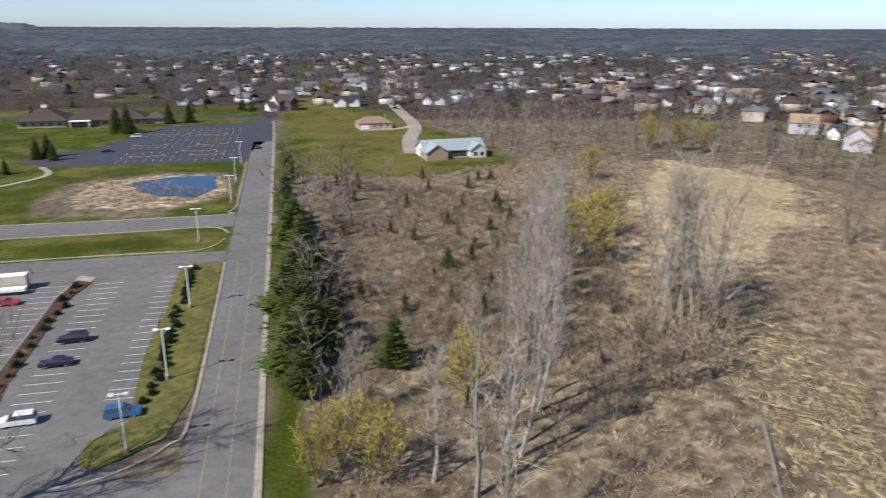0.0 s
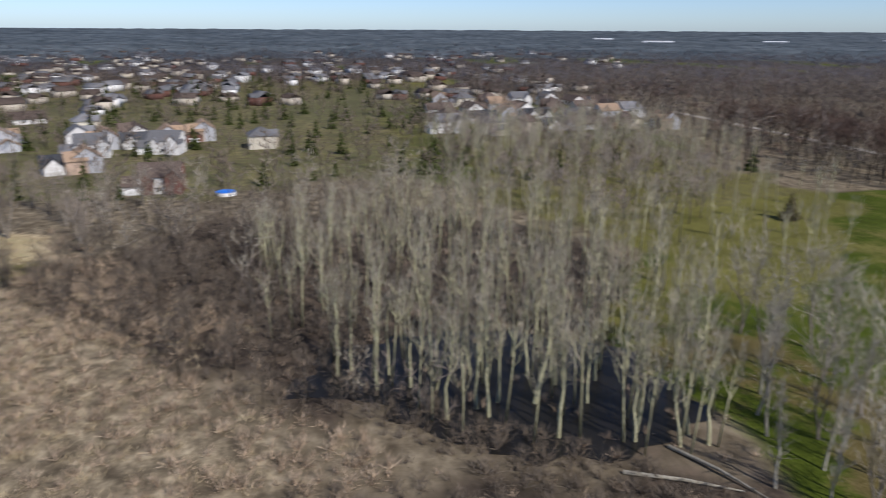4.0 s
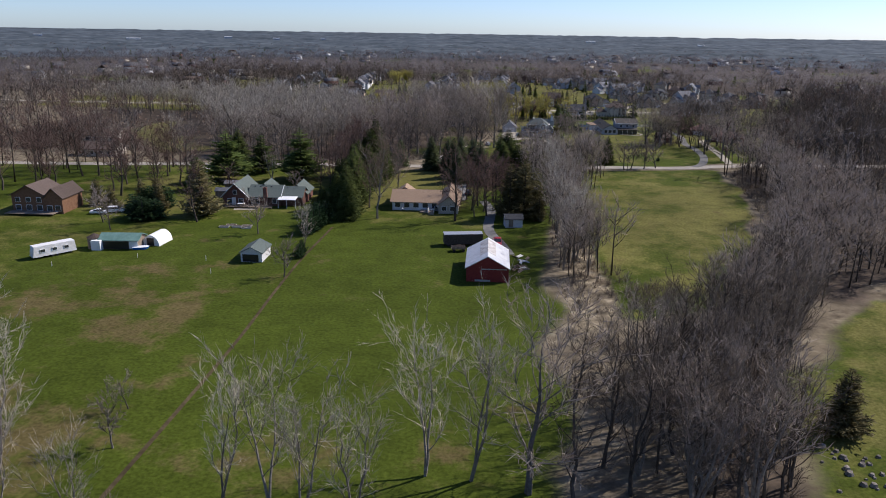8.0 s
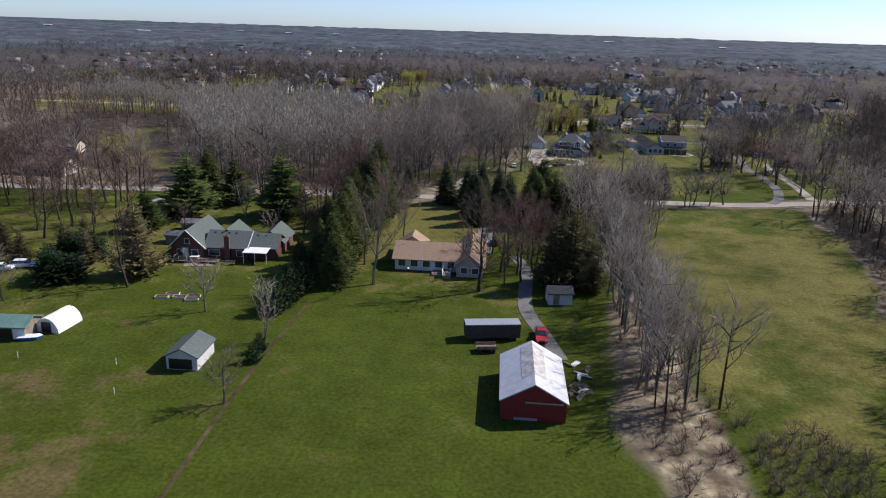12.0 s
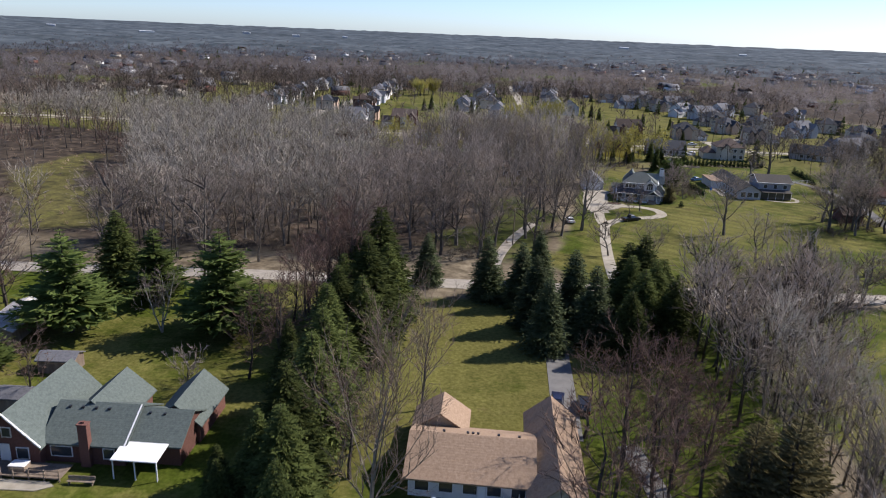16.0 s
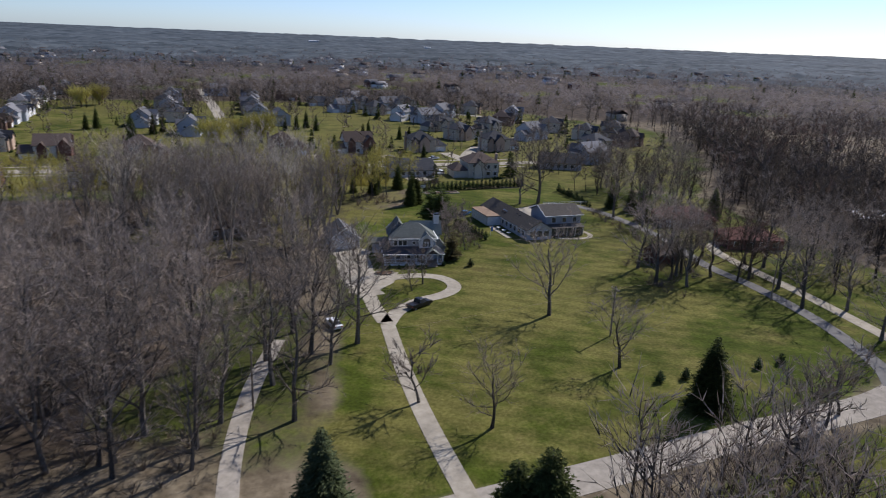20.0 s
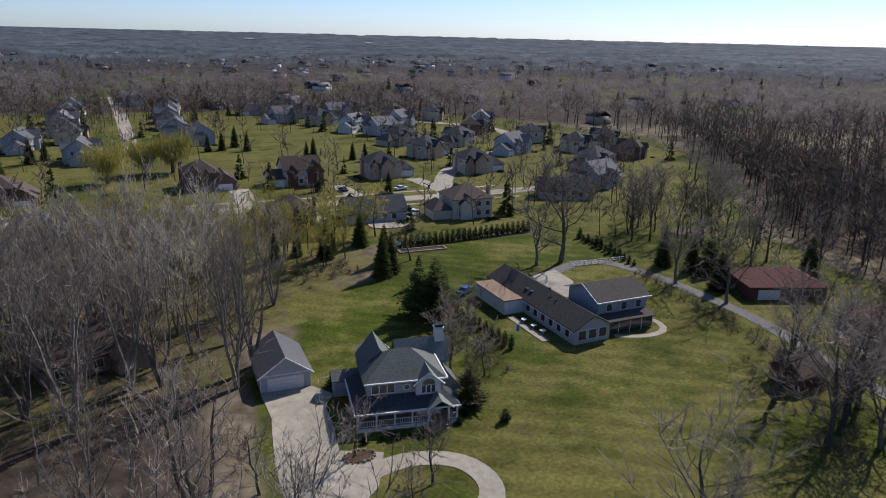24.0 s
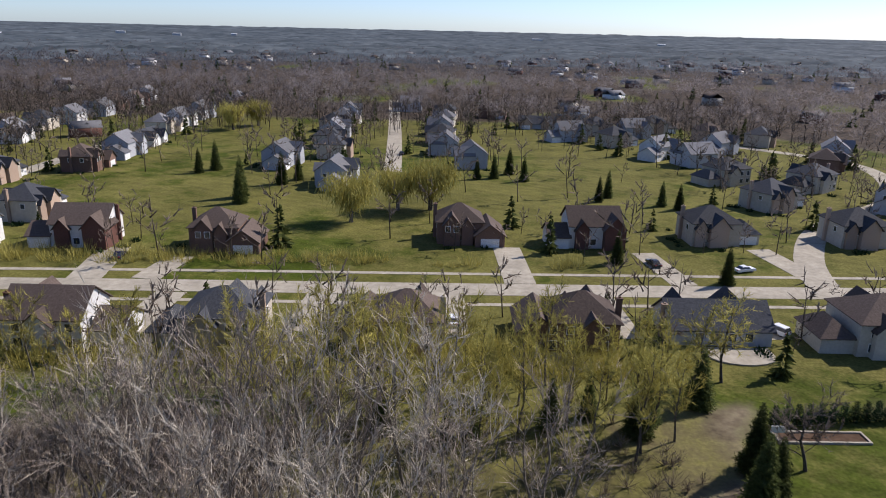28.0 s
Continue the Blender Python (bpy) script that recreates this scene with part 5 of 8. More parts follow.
windows(house, -4.65, 7.2, -4.65, 2.6, 4.0, .9, 1.2, 2, "-x")
windows(house, 5.05, -1.8, 5.05, 3.8, 3.9, 1.0, 1.3, 2, "+x")
rake(house, [(5.45, -3.05, 5.75), (5.45, 5.05, 5.75)])
rake(house, [(-5.25, -3.05, 5.75), (5.45, -3.05, 5.75)])
rake(house, [(.9, -3.72, 5.25), (2.9, -3.72, 7.1), (4.9, -3.72, 5.25)])
rake(house, [(-6.7, -5.5, 2.68), (6.7, -5.5, 2.68)])
rake(house, [(-6.7, -5.5, 2.68), (-6.7, 5.4, 2.68)])
rake(house, [(-5.05, 8.02, 5.65), (-2.6, 8.02, 8.3), (-.2, 8.02, 5.65)])
chimney(house, 6.3, 6.2, 9.3, SIDING_WHITE, 1.2, 1.0)
part("chimney_cap", Shape().box(5.75, 5.8, 9.43, 6.85, 6.6, 9.8), BLACK, house)
block(house, -8.2, 5.2, -4.7, 8.0, 2.6, .9, SIDING_BLUE, SHINGLE_SAGE, along="x", over=.3, name="side_entry")
for i in range(4):
    part("stair_step", Shape().box(-6.5 - .3 * (i + 1), -1.9, 0, -6.5 - .3 * i, .3, .5 - .12 * i), TIMBER, house)
garage = thing("garage", "detached two-car garage with a grey gable roof", "garage", .8, 378.4, 1)
block(garage, -3.6, -4.8, 3.6, 4.8, 2.5, 2.6, SIDING_GREY, SHINGLE_GREY, along="y", over=.4)
garage_door(garage, 0, -4.85, 5.2, 2.1)
part("trim_board", Shape().box(-3.7, -4.9, 2.4, 3.7, -4.8, 2.58), WHITE, garage)
rake(garage, [(-4.0, -5.22, 2.3), (0, -5.22, 5.2), (4.0, -5.22, 2.3)])
for x in (-3.62, 3.56):
    part("corner_board", Shape().box(x, -4.86, 0, x + .1, -4.76, 2.5), WHITE, garage)

# the long low house and its two-storey wing
house = thing("long_house", "long single-storey house with a dark shingle roof", "house", 51.7, 388.4, 4)
block(house, -3.7, -14.7, 3.7, 14.7, 2.8, 2.1, SIDING_GREY, SHINGLE_CHARCOAL, along="y", over=.5)
block(house, -7.8, 1.6, -3.7, 12.8, 2.6, .25, SIDING_WHITE, SHINGLE_BROWN, kind="flat", over=.2)
windows(house, -3.2, -14.75, 3.2, -14.75, .8, 1.5, 1.6, 3, "-y")
windows(house, -3.75, 1, -3.75, -14, .9, 1.1, 1.2, 6, "-x")
part("gutter", Shape().box(-4.28, -15.1, 2.42, -4.16, 1.5, 2.56), WHITE, house, "pale eaves gutter")
vents(house, [(-1.2, -3.4, 4.3), (-1.3, -5.4, 4.3), (.2, -1, 5.0)])
for y in (1.0, 2.6):
    part("skylight", Shape().box(-2.3, y, 3.75, -1.5, y + .9, 4.1), GLASS, house)
part("patio", Shape().box(-7.9, -11.5, -.1, -6.4, .4, .12), CONCRETE, house)
house = thing("wing_house", "two-storey wing with grey siding and a screened porch", "house", 61.4, 382.6, 3)
block(house, -5.3, -4.6, 5.3, 4.6, 5.4, 1.9, SIDING_GREY, SHINGLE_WARM, along="x", over=.6)
windows(house, -4.6, -4.65, 5.0, -4.65, 3.4, 1.1, 1.3, 3, "-y")
part("porch_screen", Shape().box(-5.0, -7.0, .2, 5.0, -4.7, 2.4), GLASS, house, "dark screened porch")
for x in (-5.05, -2.5, 0, 2.5, 4.95):
    part("porch_post", Shape().box(x, -7.08, 0, x + .1, -6.98, 2.4), WHITE, house)
part("porch_roof", Shape().solid([(-5.3, -7.4, 2.4), (5.3, -7.4, 2.4), (5.3, -4.7, 2.9), (-5.3, -4.7, 2.9)], [(-5.3, -7.4, 2.52), (5.3, -7.4, 2.52), (5.3, -4.7, 3.05), (-5.3, -4.7, 3.05)]), SHINGLE_WARM, house)
windows(house, 5.35, -4, 5.35, 4, 3.4, 1.1, 1.3, 2, "+x")
rake(house, [(-5.9, -5.2, 5.3), (5.9, -5.2, 5.3)])
rake(house, [(-5.9, -5.2, 5.25), (-5.9, 0, 7.4), (-5.9, 5.2, 5.25)])

# the small red barn and the red-roofed houses beyond the drive
shed = thing("small_barn", "small dark red barn under the trees", "barn", 75, 351, 10)
block(shed, -3.2, -2.6, 3.2, 2.6, 2.6, 2.0, BRICK_RED, SHINGLE_UMBER, along="x")
house = thing("brick_ranch", "low brick house with a red shingle roof", "house", 108, 360, -15)
block(house, -7.5, -5, 7.5, 5, 2.8, 2.2, BRICK_RED, SHINGLE_RED, kind="hip")
windows(house, -7, -5.05, 7, -5.05, .9, 1.3, 1.2, 4, "-y")
house = thing("brick_ranch", "low brick house with a wide red shingle roof", "house", 104, 384, -18)
block(house, -8, -5.5, 8, 5.5, 2.8, 2.4, BRICK_RED, SHINGLE_RED, kind="hip")
garage_door(house, -4, -5.55, 4.6, 2.1)
windows(house, 0, -5.55, 7.4, -5.55, .9, 1.3, 1.2, 3, "-y")

# ---- houses of the subdivisions ----


def suburban(wall, wall2, roof, style, few=False):
    h = thing("house", "two-storey subdivision house with gabled roofs", "house")
    if style == 0:
        block(h, -7, -5, 4, 5, 5.6, 3.4, wall, roof, kind="hip")
        block(h, 2, -7.5, 9, 3, 2.9, 2.6, wall2, roof, along="y")
        block(h, -5.5, -6.4, -1.5, -3, 5.2, 2.4, wall2, roof, along="y")
    elif style == 1:
        block(h, -6.5, -5, 6, 5, 5.6, 3.6, wall, roof, along="x")
        block(h, 1.5, -7, 6.5, 0, 5.2, 2.8, wall2, roof, along="y")
        block(h, -11.5, -5.5, -6.5, 2.5, 2.9, 2.4, wall, roof, along="x")
    elif style == 2:
        block(h, -6, -5.5, 6, 5.5, 5.8, 3.2, wall, roof, kind="hip")
        block(h, -2, -7, 2.5, -2, 5.2, 2.4, wall2, roof, along="y")
        block(h, 6, -4, 11.5, 4.5, 2.9, 2.2, wall, roof, kind="hip")
    else:
        block(h, -8.5, -5, 8.5, 5, 2.9, 3.4, wall, roof, along="x")
        block(h, -8, -7.5, -1.5, 0, 2.9, 3.0, wall2, roof, along="y")
        block(h, 3, -6.5, 7, 0, 3.2, 2.6, wall2, roof, along="y")
    if not few:
        if style == 0:
            block(h, -1.2, -5.9, 1.6, -2, 4.6, 1.9, wall2, roof, along="y", name="gable_wall")
            block(h, -4.5, 3, -.5, 6.3, 4.8, 2.0, wall, roof, along="y", name="gable_wall")
        elif style == 1:
            block(h, -5.2, -5.9, -2.0, -2, 4.8, 2.0, wall2, roof, along="y", name="gable_wall")
            block(h, -2.5, 3, 2, 6.2, 4.9, 2.0, wall, roof, along="y", name="gable_wall")
        elif style == 2:
            block(h, -5.4, -6.2, -2.8, -2, 4.9, 1.8, wall2, roof, along="y", name="gable_wall")
            block(h, 0, 3.5, 4, 6.7, 4.9, 2.0, wall, roof, along="y", name="gable_wall")
    two = style != 3
    if few:
        gx, gy = {0: (5.5, -7.55), 1: (-9, -5.55), 2: (8.7, -4.05), 3: (-4.8, -7.55)}[style]
        garage_door(h, gx, gy, 4.4, 2.1)
        windows(h, -5, 5.55 if style == 2 else 5.05, 4, 5.55 if style == 2 else 5.05, 3.4 if two else .9, 1.6, 1.5, 2, "+y")
        return h
    f = {0: -5.05, 1: -5.05, 2: -5.55, 3: -5.05}[style]
    windows(h, -6, 5.55 if style == 2 else 5.05, 5, 5.55 if style == 2 else 5.05, .9, 1.3, 1.4, 4, "+y")
    windows(h, -6, f, 1, f, .9, 1.3, 1.4, 2, "-y")
    if two:
        windows(h, -6, 5.55 if style == 2 else 5.05, 5, 5.55 if style == 2 else 5.05, 3.5, 1.1, 1.3, 4, "+y")
        windows(h, -5.5, f - (1.4 if style == 0 else 0), -1.5, f - (1.4 if style == 0 else 0), 3.5, 1.1, 1.3, 2, "-y")
        x = {0: -7.05, 1: -6.55, 2: -6.05}[style]
        windows(h, x, 4, x, -4, 3.5, 1.0, 1.2, 2, "-x")
    gx, gy = {0: (5.5, -7.55), 1: (-9, -5.55), 2: (8.7, -4.05), 3: (-4.8, -7.55)}[style]
    garage_door(h, gx, gy, 4.4, 2.1)
    chimney(h, {0: -7.3, 1: 6.3, 2: -6.3, 3: 8.8}[style], 1.5, 8.4 if two else 5.8, wall2)
    return h


KITS = ((BRICK_TAN, SIDING_TAN, SHINGLE_UMBER, 0), (SIDING_WHITE, SIDING_WHITE, SHINGLE_GREY, 1), (BRICK_RED, BRICK_RED, SHINGLE_UMBER, 2), (SIDING_GREY, BRICK_TAN, SHINGLE_DARK, 3), (SIDING_WHITE, BRICK_RED, SHINGLE_UMBER, 1), (CREAM, SIDING_TAN, SHINGLE_GREY, 0), (SIDING_TAN, BRICK_TAN, SHINGLE_DARK, 2), (SIDING_WHITE, SIDING_WHITE, SHINGLE_DARK, 3), (SIDING_GREY, SIDING_GREY, SHINGLE_GREY, 1), (CREAM, BRICK_TAN, SHINGLE_UMBER, 2), (BRICK_BROWN, BRICK_BROWN, SHINGLE_UMBER, 0))
TEMPLATES = [suburban(*a) for a in KITS]
PLAIN = [suburban(*a, few=True) for a in KITS]
LABELS = ("tan brick house with an umber hip roof", "white-sided house with a grey gable roof", "red brick house with an umber hip roof", "grey-sided low house with a dark roof", "white house with brick gable and umber roof", "cream house with a grey hip roof", "tan house with a dark hip roof", "low white house with a dark roof", "grey-sided house with a grey gable roof", "cream two-storey house with a brown hip roof", "brown brick house with an umber hip roof")
USED = set()
lay = np.random.default_rng(77)


SPOTS = []


def build_house(i, x, y, turn, group):
    i %= len(TEMPLATES)
    if group == G and 500 <= y < 540:
        x, y = x - 2.8, y + 4.5
    if group == G and y > 540:
        turn += lay.uniform(-9, 9)
    SPOTS.append((x, y))
    kit = PLAIN if group == G and y > 600 else TEMPLATES
    key = (i, kit is PLAIN)
    if key in USED:
        h = copy_thing(kit[i], pose(x, y, 0, 0, 0, turn))
    else:
        USED.add(key)
        h = kit[i]
        h.matrix_basis = pose(x, y, 0, 0, 0, turn)
    tagged(h, LABELS[i], "house", group)


G = "houses of the subdivision"
# turn 0: the front looks to -y
for i, x, y, t in ((9, 67.5, 463.5, 180), (3, 40.5, 466, 180), (10, 15.5, 461.5, 180), (0, -13, 460.5, 180), (6, -41, 460, 180), (4, -68, 458, 180), (2, -100, 457, 180),
                   (4, -86, 507, 3), (10, -54, 507, 3), (10, 2, 516.5, 3), (4, 33, 515.5, 3), (6, 63, 520, 3), (6, 100, 521, 3), (1, -112, 502, 3), (3, 108, 476, 160),
                   (6, -112, 528, 90)):
    build_house(i, x, y, t, G)
for i, x, y, t in ((10, -132, 597, 90), (8, -131, 625, 90), (7, -134, 654, 90), (5, -140, 688, 90), (1, -140, 710, 90), (8, -141, 744, 90), (6, -143, 794, 90), (5, -140, 816, 90), (6, -150, 574, 90),
                   (6, -198, 690, 270), (1, -195, 712, 270), (8, -195, 744, 270), (10, -199, 770, 270), (5, -205, 804, 270), (1, -205, 830, 270), (8, -192, 655, 270), (6, -190, 622, 270), (1, -188, 590, 270), (4, -186, 556, 270), (9, -184, 525, 270),
                   (8, -67, 613, 90), (8, -42, 581, 90), (6, -56, 656, 90), (8, -58, 682, 90), (6, -62, 706, 90), (5, -60, 730, 90), (8, -61, 756, 90), (6, -50, 632, 90),
                   (8, -6, 645, 270), (6, -8, 673, 270), (8, -8, 700, 270), (5, -7, 730, 270), (6, -6, 762, 270), (8, 4, 618, 270),
                   (3, 41, 733, 0), (6, 69, 713, 20), (8, 86, 706, 20), (1, 82, 647, 40), (8, 92, 630, 200), (6, 92, 598, 200), (6, 91, 561, 20), (6, 141, 687, 60), (10, 140, 625, 60), (8, 132, 562, 40), (3, 60, 746, 0), (6, 101, 724, 20), (8, 112, 662, 40), (6, 118, 590, 220), (0, 122, 700, 30), (10, 20, 775, 0), (8, -28, 800, 0), (6, 158, 592, 60), (8, 158, 652, 60), (6, 70, 676, 30), (8, 52, 690, 10), (6, 164, 560, 40), (6, 150, 514, 200), (8, 128, 488, 200), (10, 180, 532, 220), (6, 190, 575, 230)):
    build_house(i, x, y, t, G)
for i, h in enumerate(PLAIN):
    if (i, True) not in USED:
        build_house(i, -60 - 34 * (i % 6), 790 + 34 * (i // 6), 90, G)
for i, h in enumerate(TEMPLATES):
    if (i, False) not in USED:
        build_house(i, -190, 470 + 26 * i, 90, G)
H = "houses of the white-sided neighbourhood"
hr = np.random.default_rng(12)
for i, x, y, t in ((4, -237, -190, 60), (4, -295, -186, 80), (1, -243, -124, 100), (1, -316, -146, 30), (5, -334, -122, 60), (1, -308, -80, 100), (1, -312, -52, 80), (7, -256, -282, 120), (4, -236, -42, 90)):
    build_house(i, x, y, t, H)
SIMPLE = [suburban(*a, few=True) for a in ((SIDING_WHITE, SIDING_WHITE, SHINGLE_GREY, 1), (SIDING_TAN, BRICK_RED, SHINGLE_UMBER, 0), (CREAM, SIDING_TAN, SHINGLE_GREY, 2), (SIDING_WHITE, SIDING_WHITE, SHINGLE_DARK, 3), (SIDING_GREY, BRICK_TAN, SHINGLE_BROWN, 1), (SIDING_WHITE, SIDING_BLUE, SHINGLE_UMBER, 3))]
SIMPLE_LABELS = ("white-sided house with a grey gable roof", "tan house with a brick gable and umber roof", "cream house with a grey hip roof", "low white house with a dark roof", "grey house with a brown gable roof", "low white and blue house with an umber roof")
USED_SIMPLE = set()


def build_simple(i, x, y, turn):
    h = SIMPLE[i]
    if i in USED_SIMPLE:
        h = copy_thing(h, pose(x, y, 0, 0, 0, turn))
    USED_SIMPLE.add(i)
    h.matrix_basis = pose(x, y, 0, 0, 0, turn)
    tagged(h, SIMPLE_LABELS[i], "house", H)


for k in range(30):
    a, d = radians(hr.uniform(186, 236)), hr.uniform(275, 360)
    x, y = d * math.cos(a), d * math.sin(a) + 20
    if x < -228 and all(math.hypot(x - p, y - q) > 19 for p, q in ((-237, -190), (-295, -186), (-243, -124), (-316, -146), (-334, -122), (-308, -80), (-312, -52), (-256, -282), (-236, -42))):
        build_simple(int(hr.integers(0, 6)), x, y, math.degrees(a) + 90 * int(hr.integers(0, 4)))
for row in range(6):
    for k in range(14):
        a = radians(196 + 8.6 * k + 3 * row)
        d = 372 + 40 * row + hr.uniform(-8, 8)
        x, y = d * math.cos(a), d * math.sin(a) + 30
        if x < -215:
            build_simple(int(hr.integers(0, 6)), x, y, math.degrees(a) + 90 * int(hr.integers(0, 4)))

wood_house = thing("house", "low house with a taupe roof hidden in the wood", "house", -26.5, 392.5, 22)
block(wood_house, -7.5, -5, 7.5, 5, 2.9, 2.3, TIMBER, SHINGLE_UMBER, along="x")
block(wood_house, 2, -8, 7.5, 0, 2.7, 1.9, TIMBER, SHINGLE_UMBER, along="y")
windows(wood_house, -6.5, -5.05, 1.5, -5.05, .9, 1.3, 1.3, 3, "-y")
windows(wood_house, 7.55, -3.5, 7.55, 3.5, .9, 1.2, 1.3, 2, "+x")
chimney(wood_house, -3, 1.2, 6.2, BRICK_BROWN)

carport = thing("carport", "long shed with a bright worn metal roof behind the pines", "shed", -103, 228, 12)
block(carport, -2.6, -6, 2.6, 6, 2.6, .9, TIMBER, ROOF_RUST, along="y", over=.4)

for row in range(4):
    for k in range(7):
        x, y = -350 - 42 * row + hr.uniform(-5, 5), 76 + 19 * k + 6 * row + hr.uniform(-3, 3)
        build_simple(int(hr.integers(0, 6)), x, y, 90 * int(hr.integers(0, 4)) + 8)

# ---- far woods and far houses ----
FR = np.random.default_rng(3)


def rough_tree(seed, h, spread, blades, width, base=.3, up=.6):
    """A bare tree for the middle distance: trunk, forking limbs, and fans of twigs on each limb."""
    rng = np.random.default_rng(seed)
    s = Shape()
    r = h * .013 + .03
    bend = Vector((rng.normal() * .05, rng.normal() * .05, 0)) * h
    tops = [Vector((0, 0, -.2)), Vector((0, 0, h * .45)) + bend * .5, Vector((0, 0, h * .92)) + bend]
    s.tube(tops, [r, r * .7, .03], 3, 0)
    limbs = max(5, min(12, blades // 22))
    for i in range(limbs):
        k = (i + rng.random()) / limbs
        z = base + (.82 - base) * k
        o = tops[0].lerp(tops[1], z / .45) if z < .45 else tops[1].lerp(tops[2], (z - .45) / .47)
        q = 2.4 * i + rng.normal() * .4
        out = Vector((math.cos(q), math.sin(q), 0)) * spread * rng.uniform(.6, 1.1) * (1 - .45 * k)
        m = o + out * .5 + Vector((0, 0, h * rng.uniform(.06, .12)))
        e = o + out + Vector((0, 0, h * rng.uniform(.16, .3) * (1.1 - .4 * k)))
        strip(s, [o, m, e], r * .95, rng, 0)
        for j in range(max(3, blades // limbs // 6)):
            g = rng.uniform(.35, 2)
            a = o.lerp(m, g) if g < 1 else m.lerp(e, g - 1)
            d = ((e - o).normalized() * .6 + Vector(rng.normal(size=3)) * .5 + Vector((0, 0, up * .8))).normalized()
            L = h * rng.uniform(.13, .25)
            sliver(s, a, d, L, max(width * 1.5, r * .4), rng, j % 2)
            for w in range(5):
                p = a + d * L * rng.uniform(.25, .9)
                sliver(s, p, d + Vector(rng.normal(size=3)) * .45 + Vector((0, 0, up * .3)), h * rng.uniform(.07, .15), width * rng.uniform(.6, 1.3), rng, 1)
    return s.arrays()


MID = [rough_tree(40 + i, 16, 5.0, 300, .11, base=.36) for i in range(8)]
LOTS = [(3, -30), (240, -30), (240, -480), (3, -480)]
OPEN = [WEST_HOUSES, [(-30, 400), (42, 400), (42, 452), (-30, 452)], [(-60, 50), (60, 50), (60, -80), (-2, -80), (-60, -60)], WEST_GAP, LOTS, FIELD, FIELD_EAST, GLADE, ESTATE, SUBURB, HOUSE_LAWN, LOT_LAWNS, MARSH, CLEARING]
WEST_OPEN = [(-260, 274), (-122, 279), (-116, 290), (-150, 345), (-170, 385), (-188, 412), (-260, 412)]
ROAD_GAP = [(-420, 232), (130, 288), (130, 304), (-420, 246)]
strewn("grey_wood", MID, spread_over(FOREST, 7.2, FR, avoid=[WEST_OPEN, [(-66, 274), (-8, 290), (-2, 375), (10, 407), (34, 424), (24, 450), (-92, 450), (-92, 405), (-70, 380)], [(-30, 268), (-22, 330), (-14, 330), (-22, 268)], WEST_GLADE]), [BARK_ASH, TWIG_PALE], "dense bare grey wood behind the gravel road", "woodland", FR, (.78, 1.2))
strewn("glade_trees", MID, spread_over(WEST_OPEN, 12, FR, avoid=[WEST_GLADE]), [BARK_GREY, TWIG_RED], "scattered reddish bare trees before the dry glade", "woodland", FR, (.6, 1.0))
strewn("red_wood", MID, spread_over([(-330, 205), (-215, 190), (-160, 205), (-150, 250), (-330, 240)], 8.5, FR), [BARK_DARK, TWIG_RED], "bare maples with a reddish haze of buds", "woodland", FR, (.85, 1.2))
strewn("thicket", MID, np.concatenate([spread_over([(16, 60), (36, 66), (37, 86), (50, 118), (70, 140), (100, 160), (100, 290), (86, 272), (82, 222), (65, 174), (51, 143), (41, 122), (34, 110), (24, 95)], 5.2, FR), spread_over([(13, 140), (25, 140), (20, 175), (20, 215), (30, 228), (34, 250), (38, 268), (16, 268), (6, 246), (8, 226), (13, 180)], 4.6, FR)]), [BARK_DARK, TWIG_GREY], "tangled bare trees of the hedgerow wood", "woodland", FR, (.55, 1.05))
SLIM = [rough_tree(180 + i, 17, 2.4, 150, .07, base=.48, up=1.4) for i in range(6)]
strewn("poplar_wood", SLIM, np.concatenate([spread_over(POPLAR_WOOD, 6, FR), spread_over(WEST_GAP, 13, FR, avoid=[POPLAR_WOOD]), spread_over([(-345, 60), (-225, 50), (-225, 165), (-345, 180)], 9, FR)]), [BARK_MOSS, TWIG_BUFF], "flooded stand of bare pale poplars", "woodland", FR, (.6, 1.0))
strewn("west_wood", MID, spread_over([(-330, 70), (-200, 62), (-150, 74), (-168, 112), (-200, 140), (-330, 150)], 9.5, FR), [BARK_GREY, TWIG_GREY], "bare brown wood west of the field", "woodland", FR, (.5, .9))
strewn("east_wood", [rough_tree(120 + i, 15, 5.2, 230, .12, base=.12) for i in range(6)], np.concatenate([spread_over([(132, 300), (150, 300), (185, 330), (236, 560), (218, 548), (176, 466), (138, 412), (131, 380)], 7, FR), spread_over([(100, 130), (232, 130), (262, 600), (236, 600), (182, 470), (140, 413), (131, 300), (100, 290)], 11, FR)]), [BARK_DARK, TWIG_DARK], "dark bare wood east of the drives", "woodland", FR, (.7, 1.15))


WOOD_FLOOR = [(-26, 352), (-12, 344), (-5, 347), (-7, 366), (-14, 378), (-24, 370)]


def ring_points(r0, r1, step, keep, gate):
    g = np.arange(-r1, r1, step)
    gx, gy = np.meshgrid(g, g)
    gx, gy = gx.ravel() + FR.uniform(-.5, .5, gx.size) * step, gy.ravel() + FR.uniform(-.5, .5, gx.size) * step
    d = np.hypot(gx, gy)
    a = np.degrees(np.arctan2(gx, gy)) % 360
    ok = (d > r0) & (d < r1) & (FR.random(d.size) < keep) & ((a < 80) | (a > 155))
    gy = gy + 150
    for q in OPEN + [FOREST, ROAD_GAP, NEIGHBOURHOOD, BRUSH, POPLAR_WOOD]:
        ok &= ~inside(q, gx, gy)
    p = np.stack([gx[ok], gy[ok]], 1)
    n = np.array([noise.noise((x * gate, y * gate, 3)) for x, y in p])
    return p[n > -.55]


